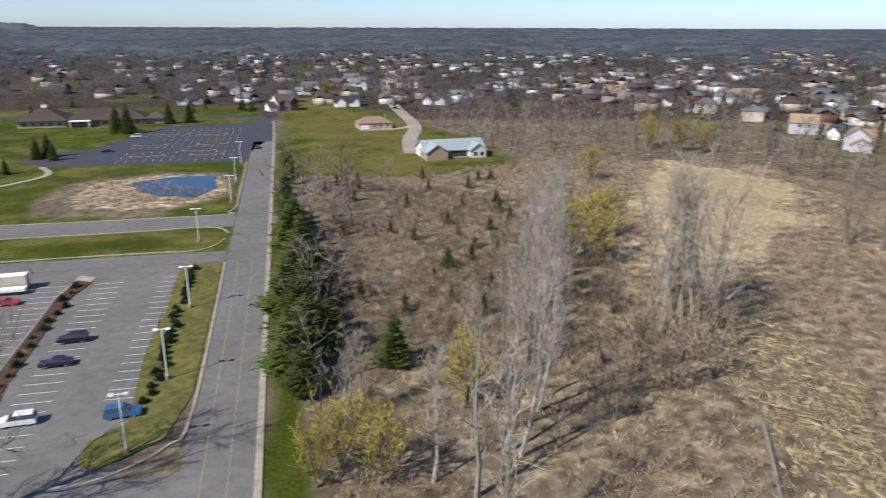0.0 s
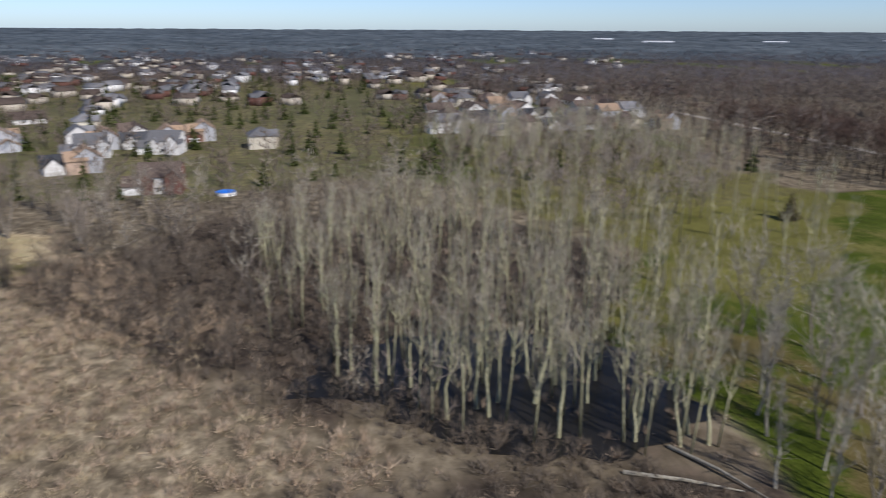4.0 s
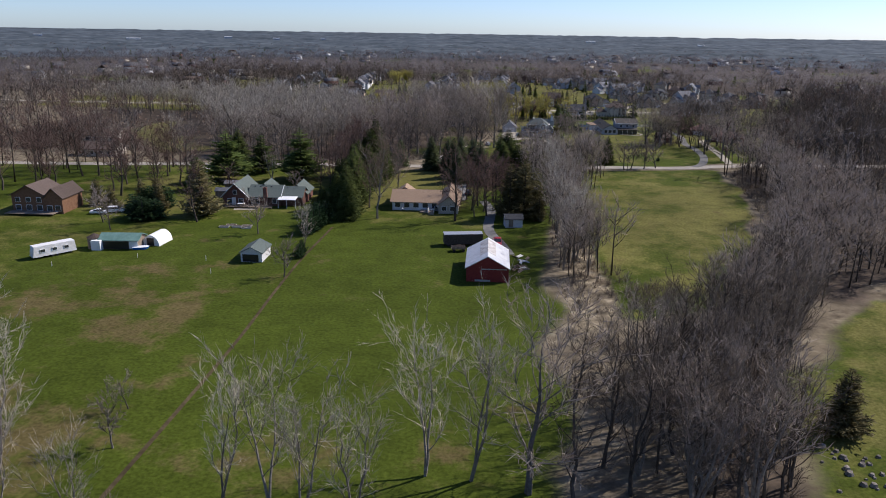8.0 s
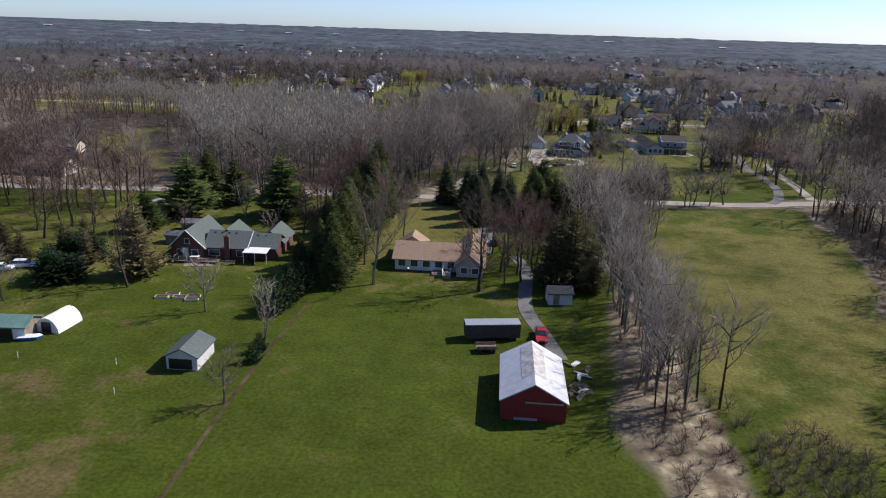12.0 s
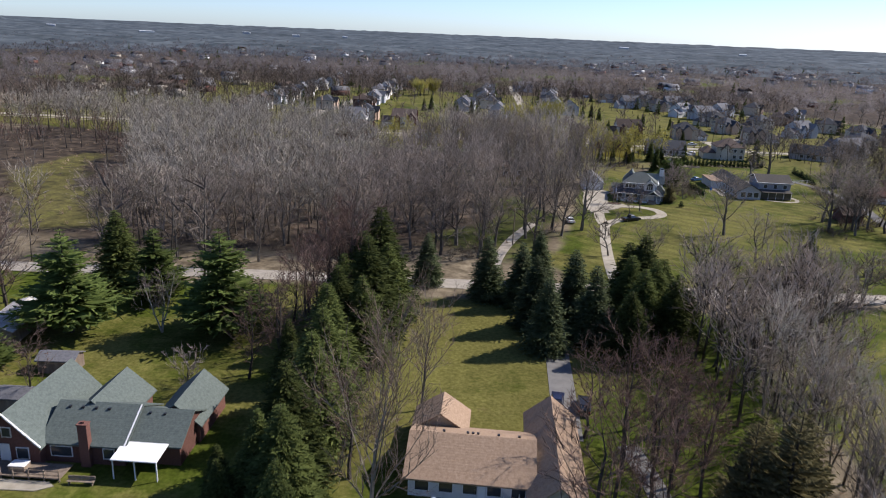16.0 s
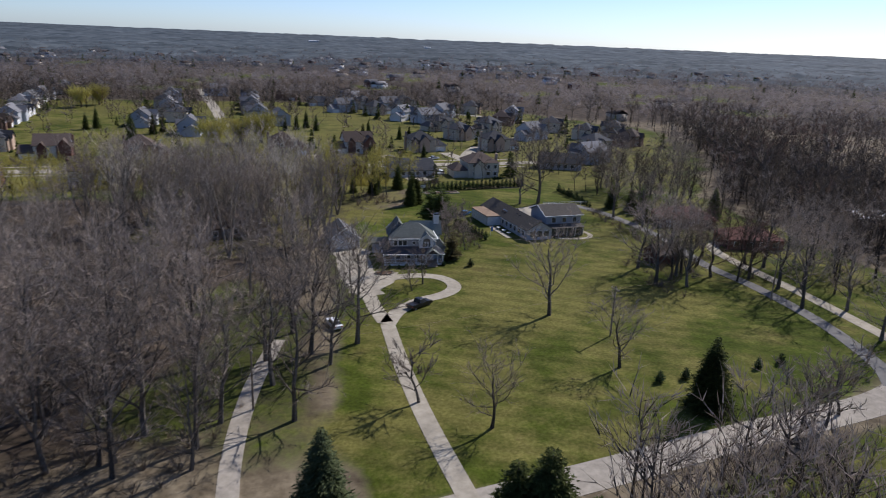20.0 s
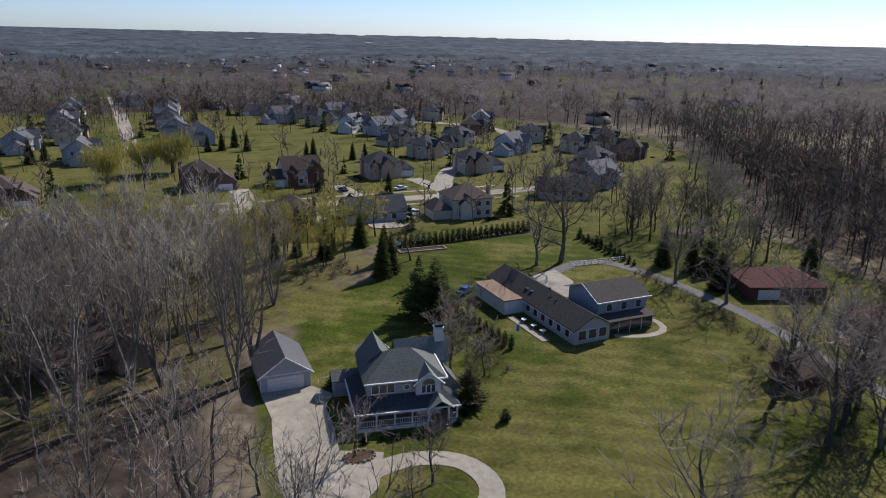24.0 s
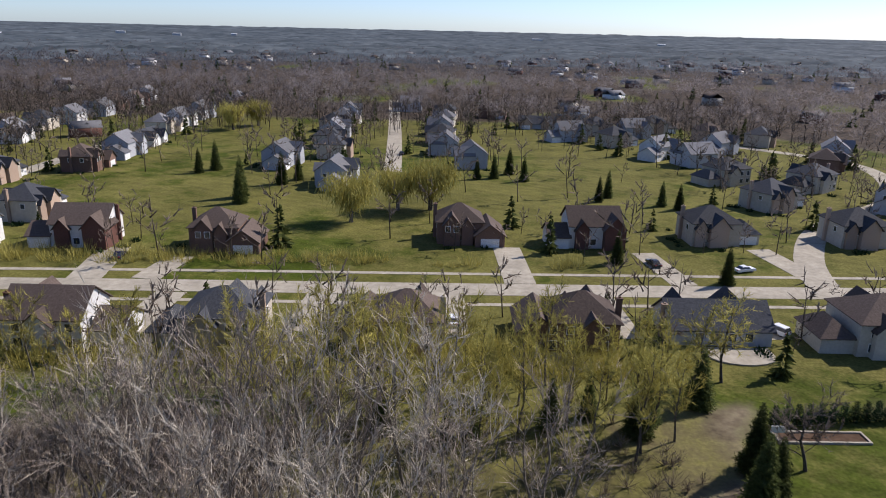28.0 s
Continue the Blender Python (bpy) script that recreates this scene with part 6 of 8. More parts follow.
def clumped(p, scale, level, at):
    """Keeps points where a slow noise is high."""
    n = np.array([noise.noise((x * scale, y * scale, at)) for x, y in p])
    return p[n + FR.normal(0, .12, len(p)) > level]


near = ring_points(128, 560, 10.2, .9, .008)
tone = np.array([noise.noise((x * .02, y * .02, 11)) for x, y in near]) + FR.normal(0, .2, len(near))
NEAR = [rough_tree(100 + i, 15, 5.0, 90, .22) for i in range(6)]
south = (near[:, 1] < 60) & (np.hypot(near[:, 0], near[:, 1]) < 470)
soft, near, tone = near[south], near[~south], tone[~south]
strewn("pale_woods", [rough_tree(130 + i, 12, 5.2, 150, .13, base=.1) for i in range(6)], soft[::2], [BARK_ASH, TWIG_BUFF], "soft buff bare woods round the marsh", "woodland", FR, (.6, 1.2))
strewn("pale_woods", [rough_tree(150 + i, 12, 5.2, 150, .13, base=.1) for i in range(6)], soft[1::2], [BARK_GREY, TWIG_GREY], "soft grey bare woods round the marsh", "woodland", FR, (.6, 1.25))
strewn("suburb_woods", NEAR, np.concatenate([clumped(spread_over([(-330, 446), (-175, 448), (-150, 520), (-160, 640), (-100, 700), (-100, 760), (-330, 770)], 11, FR), .02, -.25, 41), clumped(spread_over([(-330, 690), (180, 690), (200, 780), (-330, 860)], 13, FR), .02, -.2, 42)]), [BARK_DARK, TWIG_BROWN], "bare woods between the rows of houses", "woodland", FR, (.6, 1.05))
strewn("near_woods", NEAR, near[tone < -.06], [BARK_GREY, TWIG_BROWN], "bare brown woods round the fields", "woodland", FR, (.8, 1.35))
strewn("near_woods", NEAR, near[(tone >= -.06) & (tone < .22)], [BARK_GREY, TWIG_GREY], "bare grey woods round the fields", "woodland", FR, (.7, 1.4))
strewn("near_woods", NEAR, near[tone >= .22], [BARK_DARK, TWIG_RED], "bare reddish woods round the fields", "woodland", FR, (.7, 1.2))
def far_crown(seed, h, spread, blades, width):
    """A far bare tree: a billowing dome of twig blades with a frayed outline."""
    rng = np.random.default_rng(seed)
    s = Shape()
    billows = [Vector((spread * .5 * math.cos(2.1 * i), spread * .5 * math.sin(2.1 * i), h * rng.uniform(.42, .6))) if i else Vector((0, 0, h * .66)) for i in range(4)]
    for i in range(blades):
        d = Vector(rng.normal(size=3))
        d.z = abs(d.z) - .3
        d.normalize()
        g = rng.uniform(.35, 1)
        p = billows[i % 4] + Vector((d.x * spread * .5 * g, d.y * spread * .5 * g, d.z * h * .28 * g))
        sliver(s, p, d + Vector(rng.normal(size=3)) * .5 + Vector((0, 0, .5)), h * rng.uniform(.1, .2), width * rng.uniform(.6, 1.3), rng)
    return s.arrays()


town = []
for cx, cy, rad, n in ((-520, -260, 260, 190), (-700, 60, 220, 110), (-420, -520, 240, 120), (-60, -760, 300, 110), (-900, -500, 400, 220), (300, 900, 260, 16), (-250, 640, 90, 22), (-420, 820, 160, 26), (700, 1450, 420, 40), (150, 1350, 300, 26), (500, 1900, 700, 60), (-700, 1500, 500, 24), (1200, 1300, 500, 34), (-1200, 200, 400, 70), (-300, 1400, 350, 24), (-1350, -700, 500, 150), (-750, -1050, 420, 120), (-250, -1250, 400, 90), (300, -1100, 350, 50)):
    q, r = FR.uniform(0, 2 * np.pi, n), rad * np.sqrt(FR.random(n))
    town.append(np.stack([cx + r * np.cos(q), cy + r * np.sin(q)], 1))
town = np.concatenate(town)
town = np.round(town / 24) * 24 + FR.uniform(-4, 4, town.shape)
town = town[(np.hypot(town[:, 0], town[:, 1] - 150) > 520)]


def off_houses(p, gap):
    """The points that stand clear of the far houses."""
    return p[np.array([np.min(np.hypot(town[:, 0] - x, town[:, 1] - y)) > gap for x, y in p])]


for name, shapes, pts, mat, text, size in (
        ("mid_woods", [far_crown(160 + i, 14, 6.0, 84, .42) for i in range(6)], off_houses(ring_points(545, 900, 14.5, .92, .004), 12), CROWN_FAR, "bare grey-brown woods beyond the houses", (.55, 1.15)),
        ("far_woods", [far_crown(60 + i, 14, 7.5, 34, 1.05) for i in range(6)], np.concatenate([off_houses(ring_points(900, 1300, 20, .92, .004), 14), ring_points(1300, 1900, 40, .9, .004)]), WOOD_FAR_HAZE, "bare woods reaching to the distance, greyed by painted haze", (.6, 1.15))):
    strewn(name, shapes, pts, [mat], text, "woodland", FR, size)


def distant_canopy():
    """The treetops of the distant woods: one uneven sheet of crowns, open where the far fields lie; haze is in its
    colour.
    """
    radii = [1270]
    while radii[-1] < 5050:
        radii.append(radii[-1] + 9 + (radii[-1] - 1270) * .016)
    ang = np.radians(np.concatenate([np.arange(155, 440.01, .42)]))
    r, a = np.meshgrid(radii, ang, indexing="ij")
    rng = np.random.default_rng(77)
    r = r + rng.uniform(-3, 3, r.shape)
    x, y = (r * np.sin(a)).ravel(), (r * np.cos(a)).ravel() + 150
    field = np.array([noise.noise((p * .0016, q * .0035, 9)) for p, q in zip(x, y)])
    ground = np.clip((r.ravel() - 2600) / 3000, 0, 1) ** 1.5 * 34
    near_house = np.zeros(x.size, bool)
    for hx, hy in town[np.hypot(town[:, 0], town[:, 1] - 150) > 1240]:
        near_house |= (x - hx) ** 2 + (y - hy) ** 2 < 500
    top = rng.uniform(.45, 1, x.size) * 12 * np.clip((r.ravel() - 1270) / 250, .25, 1) * np.where((field > .46) | near_house, .1, 1) + .5
    z = np.where(np.abs(r.ravel() - 1270) < 8, 0, ground + top)
    nr, na = r.shape
    i = (np.arange(nr - 1)[:, None] * na + np.arange(na - 1)[None]).ravel()
    t = np.concatenate([np.stack([i, i + 1, i + na + 1], 1), np.stack([i, i + na + 1, i + na], 1)])
    me = tri_mesh("distant_woods", np.stack([x, y, z], 1), t[:, ::-1], np.zeros(len(t)), [WOOD_HAZE])
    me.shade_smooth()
    tagged(new("distant_woods", me), "distant bare woods towards the horizon, haze painted into their colour", "woodland", kind="stuff")


distant_canopy()


def hill(azimuth, distance, width, top, seed):
    """A low wooded hill on the horizon, its colour carrying painted haze."""
    rng = np.random.default_rng(seed)
    n, m = 40, 8
    v = []
    for j in range(m + 1):
        for i in range(n + 1):
            u, w = 2 * i / n - 1, 2 * j / m - 1
            z = top * max(0, 1 - u ** 4) ** .8 * max(0, 1 - w * w) * (1 + rng.normal() * .03)
            p = Matrix.Rotation(-radians(azimuth), 3, "Z") @ Vector((u * width / 2, distance + w * 180, 0))
            v.append((p.x, p.y, z))
    i = (np.arange(m)[:, None] * (n + 1) + np.arange(n)[None]).ravel()
    t = np.concatenate([np.stack([i, i + 1, i + n + 2], 1), np.stack([i, i + n + 2, i + n + 1], 1)])
    me = tri_mesh("backdrop", np.array(v), t, np.zeros(len(t)), [WOOD_HAZE])
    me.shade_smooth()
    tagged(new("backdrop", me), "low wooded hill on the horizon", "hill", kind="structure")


hill(-40.3, 4250, 610, 49, 1)
hill(161.4, 4250, 460, 57, 2)


def warehouse(azimuth, distance, width, deep):
    """A long low flat-roofed hall among the far woods."""
    p = Matrix.Rotation(-radians(azimuth), 3, "Z") @ Vector((0, distance, 0))
    h = thing("warehouse", "long low white-roofed hall among far woods", "warehouse", p.x, p.y, -azimuth, group="far warehouses")
    base = max(0, (distance - 2600) / 3000) ** 1.5 * 34
    part("wall", Shape().box(-width / 2, -deep / 2, 0, width / 2, deep / 2, base + 13), SIDING_GREY, h)
    part("roof", Shape().box(-width / 2 - .5, -deep / 2 - .5, base + 13.01, width / 2 + .5, deep / 2 + .5, base + 13.8), WHITE, h, "white flat roof")


for az, dist, w, d in ((-18, 3000, 26, 80), (-21.5, 3200, 30, 70), (-14.5, 3100, 20, 60), (-28, 2700, 44, 90), (-34, 3300, 30, 90), (-54, 2600, 70, 110), (-62, 2400, 90, 120), (-66, 2900, 70, 120), (-47, 3000, 40, 90), (6, 3300, 40, 90), (14, 2900, 24, 80)):
    warehouse(az, dist, w, d)


def far_house(seed):
    rng = np.random.default_rng(seed)
    w, d, h = rng.uniform(11, 15), rng.uniform(8, 10), rng.uniform(3, 5.6)
    s = Shape().box(-w / 2, -d / 2, 0, w / 2, d / 2, h)
    s.gable(-w / 2, -d / 2, w / 2, d / 2, h, 2.8, .4, .2, "x", 1)
    s.gable(-w / 4, -d / 2 - 2, w / 8, d / 4, h, 2.2, .3, .2, "y", 1)
    s.box(-w / 4, -d / 2 - 2, 0, w / 8, 0, h)
    return s.arrays()


strewn("far_houses", [far_house(i) for i in range(5)], town[::4], [SIDING_WHITE, SHINGLE_GREY], "far pale houses among the trees", "houses", FR, (.85, 1.15))
strewn("far_houses", [far_house(i + 5) for i in range(5)], town[2::4], [BRICK_RED, SHINGLE_GREY], "far brick houses among the trees", "houses", FR, (.85, 1.15))
strewn("far_houses", [far_house(i + 9) for i in range(5)], town[1::2], [SIDING_TAN, SHINGLE_UMBER], "far tan houses among the trees", "houses", FR, (.85, 1.15))


def far_conifer(seed):
    rng = np.random.default_rng(seed)
    s = Shape()
    for i in range(110):
        z = rng.random() ** 1.3
        q, r = rng.uniform(0, 2 * np.pi), 3.3 * (1 - z) * rng.uniform(.4, 1)
        sliver(s, Vector((r * .3 * math.cos(q), r * .3 * math.sin(q), 11 * z + .3)), Vector((math.cos(q), math.sin(q), -.25)), r + .6, 1.5, rng)
    return s.arrays()


def around(spots, count, r0, r1):
    """Points scattered round each house."""
    q, r = FR.uniform(0, 2 * np.pi, (len(spots), count)), FR.uniform(r0, r1, (len(spots), count))
    c = np.array(spots)
    return np.stack([(c[:, :1] + r * np.cos(q)).ravel(), (c[:, 1:] + r * np.sin(q)).ravel()], 1)


FARC = [far_conifer(i) for i in range(4)]
pts = np.concatenate([np.stack([FR.uniform(-470, -230, 26), FR.uniform(44, 170, 26)], 1), np.stack([FR.uniform(-700, -225, 330), FR.uniform(-420, 90, 330)], 1), around(SPOTS, 1, 11, 17), np.stack([FR.uniform(-900, 900, 260), FR.uniform(700, 1500, 260)], 1), np.stack([FR.uniform(-600, 160, 240), FR.uniform(-1000, -420, 240)], 1)])
strewn("far_conifers", FARC, pts, [NEEDLE], "scattered dark conifers among the houses", "conifers", FR, (.4, 1.0))
pts = np.concatenate([np.stack([FR.uniform(-470, -228, 160), FR.uniform(44, 175, 160)], 1), np.stack([FR.uniform(-700, -222, 900), FR.uniform(-420, 120, 900)], 1), np.stack([FR.uniform(-190, 180, 130), FR.uniform(560, 770, 130)], 1), around(SPOTS, 5, 10, 19), np.stack([FR.uniform(-330, -220, 200), FR.uniform(436, 780, 200)], 1), np.stack([FR.uniform(-330, 200, 300), FR.uniform(690, 860, 300)], 1), np.stack([FR.uniform(90, 128, 40), FR.uniform(400, 500, 40)], 1)])
strewn("yard_trees", [rough_tree(140 + i, 10, 3.8, 84, .2) for i in range(5)], pts, [BARK_DARK, TWIG_BROWN], "bare yard trees among the houses", "trees", FR, (.6, 1.35))

# ---- marsh growth ----


def tussock(seed, blades, h, spread, width):
    rng = np.random.default_rng(seed)
    s = Shape()
    for i in range(blades):
        q, r = rng.uniform(0, 2 * np.pi), spread * math.sqrt(rng.random())
        sliver(s, Vector((r * math.cos(q), r * math.sin(q), -.05)), Vector((math.cos(q) * .5 * r / spread, math.sin(q) * .5 * r / spread, 1)) + Vector(rng.normal(size=3)) * .3, h * rng.uniform(.5, 1), width, rng)
    return s.arrays()


def sedge_mat(seed):
    """A low ragged mound of flattened dry sedge."""
    rng = np.random.default_rng(seed)
    s = Shape()
    n = 11
    ring = [(rng.uniform(.65, 1.25) * math.cos(2 * math.pi * i / n) * 1.8, rng.uniform(.5, 1.4) * math.sin(2 * math.pi * i / n) * .75) for i in range(n)]
    top = [(x * .55 + rng.normal() * .1, y * .55 + rng.normal() * .1, rng.uniform(.28, .5)) for x, y in ring]
    k = len(s.v)
    s.solid([(x, y, -.05) for x, y in ring], top)
    for i in range(14):
        q = rng.uniform(0, 2 * np.pi)
        sliver(s, Vector((math.cos(q) * .8, math.sin(q) * .5, .25)), Vector((math.cos(q), math.sin(q), .35)), rng.uniform(.6, 1.1), .16, rng)
    return s.arrays()


def shrub(seed, twigs, h, spread, width):
    """A rounded leafless bush: stems from the foot, then twigs fanning out over a dome."""
    rng = np.random.default_rng(seed)
    s = Shape()
    for i in range(twigs):
        q, e = rng.uniform(0, 2 * np.pi), rng.uniform(.15, 1.45)
        out = Vector((math.cos(q) * math.cos(e) * spread, math.sin(q) * math.cos(e) * spread, math.sin(e) * h * .8))
        g = rng.uniform(.05, .75) if i % 4 else 0
        sliver(s, out * g, out.normalized() + Vector(rng.normal(size=3)) * (.35 if g else .1) + Vector((0, 0, .25)), h * (rng.uniform(.25, .42) if g else .8), width, rng)
    return s.arrays()


BUSH = [shrub(i, 52, 2.6, 1.9, .075) for i in range(5)]
TUFT = [tussock(20 + i, 24, .9, .8, .07) for i in range(5)]


def feathered(poly, step, width):
    """Points that thin out towards a polygon's edge."""
    p = spread_over(poly, step, FR)
    d = edge_distance(poly, p[:, 0], p[:, 1])
    return p[FR.random(len(p)) < np.clip(d / width, .05, 1)]


strewn("marsh_shrubs", BUSH, np.concatenate([clumped(spread_over(MARSH, 2.2, FR, avoid=[REEDS, SEDGE, CLEARING]), .06, .0, 2), spread_over(MARSH, 4.4, FR, avoid=[REEDS, SEDGE, CLEARING])]), [SHRUB], "brown leafless marsh shrubs", "shrubs", FR, (.35, 1.25))
strewn("reed_bed", TUFT, np.concatenate([feathered(REEDS, 1.25, 12), feathered(SEDGE_FAR, 1.8, 6), feathered([(-40, -84), (-56, -80), (-72, -100), (-76, -120), (-56, -118), (-44, -104)], 1.5, 5), feathered(MARSH, 3.4, 30)]), [STRAW], "tan dry reeds standing in the marsh", "reeds", FR, (.7, 1.9))
strewn("sedge_mats", [sedge_mat(i) for i in range(6)], clumped(feathered(SEDGE, .9, 9), .3, -.26, 17), [SEDGE_STRAW], "pale flattened sedge tussocks with dark gaps", "sedge", FR, (.26, .8), tall=(.25, .7))
strewn("budding_thicket", [tussock(50 + i, 60, 3.4, 1.8, .12) for i in range(4)], clumped(spread_over([(-160, 446), (-40, 448), (22, 446), (36, 452), (30, 460), (-160, 458)], 2.6, FR), .05, .0, 8), [TWIG_YELLOW], "yellow-green budding thicket before the street", "thicket", FR, (.6, 1.5))
strewn("budding_thicket", [tussock(50 + i, 60, 3.4, 1.8, .12) for i in range(4)], clumped(spread_over([(-130, 494), (26, 500), (20, 506), (-130, 502)], 3, FR), .05, -.1, 9), [TWIG_YELLOW], "yellow-green budding thicket along the sidewalk", "thicket", FR, (.5, 1.3))
strewn("yard_shrubs", [tussock(70 + i, 40, 1.1, .9, .3) for i in range(4)], around(SPOTS, 6, 8.5, 11), [HEDGE], "low dark shrubs beside the house walls", "shrubs", FR, (.6, 1.4))
strewn("undergrowth", BUSH, np.concatenate([spread_over(BRUSH, 7, FR), spread_over(POPLAR_WOOD, 6, FR), spread_over([(13, 62), (34, 64), (40, 100), (60, 135), (90, 170), (90, 280), (84, 250), (52, 143), (36, 115), (20, 104)], 6.5, FR), spread_over([(12, 140), (25, 140), (20, 175), (20, 258), (12, 250)], 4, FR), spread_over(FOREST[:5] + [(0, 395), (-60, 400), (-250, 440)], 9, FR), spread_over([(48, -256), (62, -246), (60, -215), (30, -212), (21, -225)], 3, FR)]), [SHRUB], "brown leafless undergrowth", "shrubs", FR, (.4, .9))

strewn("dark_thicket", MID, np.concatenate([spread_over(DARK_THICKET, 6, FR), clumped(spread_over([(-200, -22), (-190, 4), (-104, 12), (-150, 60), (-230, 30)], 7, FR), .03, -.1, 4)]), [BARK_DARK, TWIG_DARK], "dark tangled leafless thicket beside the marsh", "thicket", FR, (.3, .62))
strewn("dark_brush", BUSH, np.concatenate([spread_over([(-112, 277), (-30, 282), (-28, 294), (-112, 292)], 3.2, FR), spread_over(DARK_THICKET, 3.0, FR), spread_over(BRUSH, 3.3, FR), spread_over([(-92, 6), (-80, 9), (-48, 40), (-46, 50), (-56, 50), (-72, 34), (-90, 16)], 1.9, FR), spread_over([(86, 404), (82, 404), (80, 388), (79.5, 372), (78, 356), (82, 356), (84, 376), (83.5, 390)], 2.0, FR), clumped(spread_over([(60, 332), (72, 336), (82, 350), (80, 362), (66, 358)], 2.4, FR), .1, -.05, 31), spread_over([(52, 124), (60, 134), (68, 156), (63, 156), (54, 140)], 2.0, FR), clumped(spread_over([(-60, 402), (6, 408), (26, 424), (22, 436), (-60, 432)], 2.6, FR), .07, -.1, 14), clumped(spread_over([(12, 78), (24, 100), (30, 128), (27, 138), (21, 175), (19, 258), (12, 250), (12, 140)], 2.6, FR), .08, .02, 6), clumped(spread_over([(30, 366), (38, 370), (40, 388), (33, 392), (27, 380)], 2.2, FR), .1, -.3, 3), clumped(spread_over([(-4, -92), (-30, -96), (-60, -112), (-75, -200), (-10, -235)], 2.5, FR), .07, -.1, 12), spread_over([(20, 64), (36, 68), (38, 88), (54, 120), (54, 142), (40, 120), (26, 98)], 3.6, FR), spread_over([(24, 127), (36, 127), (40, 137), (34, 142), (26, 139)], 1.7, FR), spread_over([(74, 205), (84, 205), (92, 262), (104, 290), (92, 290), (82, 262)], 2.2, FR), spread_over([(55, 150), (66, 176), (82, 222), (86, 266), (100, 280), (100, 220), (78, 170), (64, 140)], 3, FR), clumped(spread_over([(60, 326), (92, 330), (96, 352), (66, 352)], 3, FR), .08, .12, 5)]), [TWIG_DARK], "dark brown leafless brush", "shrubs", FR, (.5, 1.3))

# ---- single trees ----
pr = np.random.default_rng(21)
for k in range(24):
    t = k / 23
    plant("poplar", -20 - 42 * t + pr.normal() * 2.2, -60 - 100 * t + pr.normal() * 2, pr.uniform(17, 25), "poplars of the marsh", 1.05)
for x, y, h in ((-4.4, -83, 11), (-6, -83, 13), (-14, -68, 17), (-8, -86, 12), (-62, -103, 27), (-64.5, -101, 29), (-67, -100.5, 30), (-60, -100, 24), (-65, -104, 26)):
    plant("poplar", x, y, h, "poplars of the marsh", 1.1)
for x, y, h in ((-66, -98, 22), (-61, -106, 21), (-70, -104, 23), (-64, -94, 17)):
    plant("ash", x, y, h, "pale trees of the marsh", 1.0)
for k in range(14):
    plant("poplar", -34 - 26 * k / 13 + pr.normal() * 2.4, -92 - 62 * k / 13 + pr.normal() * 3, pr.uniform(14, 21), "poplars of the marsh", 1.15)
for x, y, h in ((-155, -283, 11), (-160, -267, 12), (-150, -275, 10), (-168, -262, 11), (-65, -137, 13), (-60, -142, 12), (-22, -84, 9), (-4, -73, 8), (-8, -69, 8.5), (-1, -70, 7), (-100, -220, 10), (-75, -155, 11)):
    plant("ochre", x, y, h, "golden willows")
for x, y, h in ((-44, -82, 7), (-50, -88, 8), (-58, -90, 8), (-52, -82, 7), (-60, -84, 7), (-66, -92, 7), (-46, -92, 6), (-40, -76, 6), (-70, -112, 7), (-56, -110, 7), (-54, -96, 7)):
    plant("tanbush", x, y, h, "feathery marsh bushes", 1.2)
for x, y, h in ((-186.8, -71, 20), (-134, -132, 17), (-130, -138, 15), (-138, -130, 16), (-196, -60, 14), (-192, -84, 15), (-178, -52, 12), (-200, -100, 14), (-205, -128, 14), (-168, -48, 12)):
    plant("clump", x, y, h, "grey trees round the clearing", 1.1)
for k in range(19):
    y = -92 - 5.6 * k
    plant("pine", .2 + pr.normal() * 1.3, y, pr.uniform(8, 12.5) * (1 if y > -180 else .75), "pines along the main road", 1.35)
for x, y, h in ((1.5, -217, 9), (.1, -262, 8), (-1, -235, 9), (-4.7, -104, 10), (-14, -98, 9), (-32, -140, 6), (-5, -125, 8)):
    plant("pine", x, y, h, "pines along the main road")
grove("cedar", [(-6, -120), (-50, -110), (-70, -230), (-8, -240)], 11, 4.4, "young cedars of the old field", 34, 4, .95)
for x, y, h in ((95, -300, 9), (92, -304, 10), (88, -296, 8), (80, -370, 14), (74, -366, 15), (104, -268, 7), (100, -262, 7), (96, -270, 6), (60, -400, 12), (50, -402, 12)):
    plant("spruce", x, y, h, "evergreens of the church grounds", 1.3)
for x, y, h in ((-94.2, 229.6, 18), (-70.2, 234.7, 18.5), (-98, 214, 11), (-88, 246, 14)):
    plant("pine", x, y, h, "pines by the brick house", 1.4)
for x, y, h in ((-46.9, 250, 20), (-44.5, 245, 15), (-48.6, 244.5, 17), (-46.4, 238, 18), (-51, 240, 14), (-49.5, 231, 15), (-45.5, 230, 14), (-49, 223, 15), (-53.1, 218, 11), (-47, 214, 15), (-46, 206, 15), (-49.5, 209, 12), (-46.5, 198, 15), (-44.4, 190.5, 14), (-42.8, 184.4, 12), (-47.6, 192.5, 12), (-51.8, 191.4, 8), (-50.4, 188.2, 8.5)):
    plant("spruce", x, y, h, "spruces between the houses", 1.85 if h > 12 else 1.4)
for x, y, h in ((-21.4, 257.8, 13), (-12, 252.4, 14), (-9, 244, 14), (-28, 260.6, 13), (-40.5, 266.5, 11), (-17.9, 273.5, 11.4), (-18.8, 247.5, 14), (-16.8, 239, 13)):
    plant("blue_spruce", x, y, h, "spruces along the driveway", 1.7)
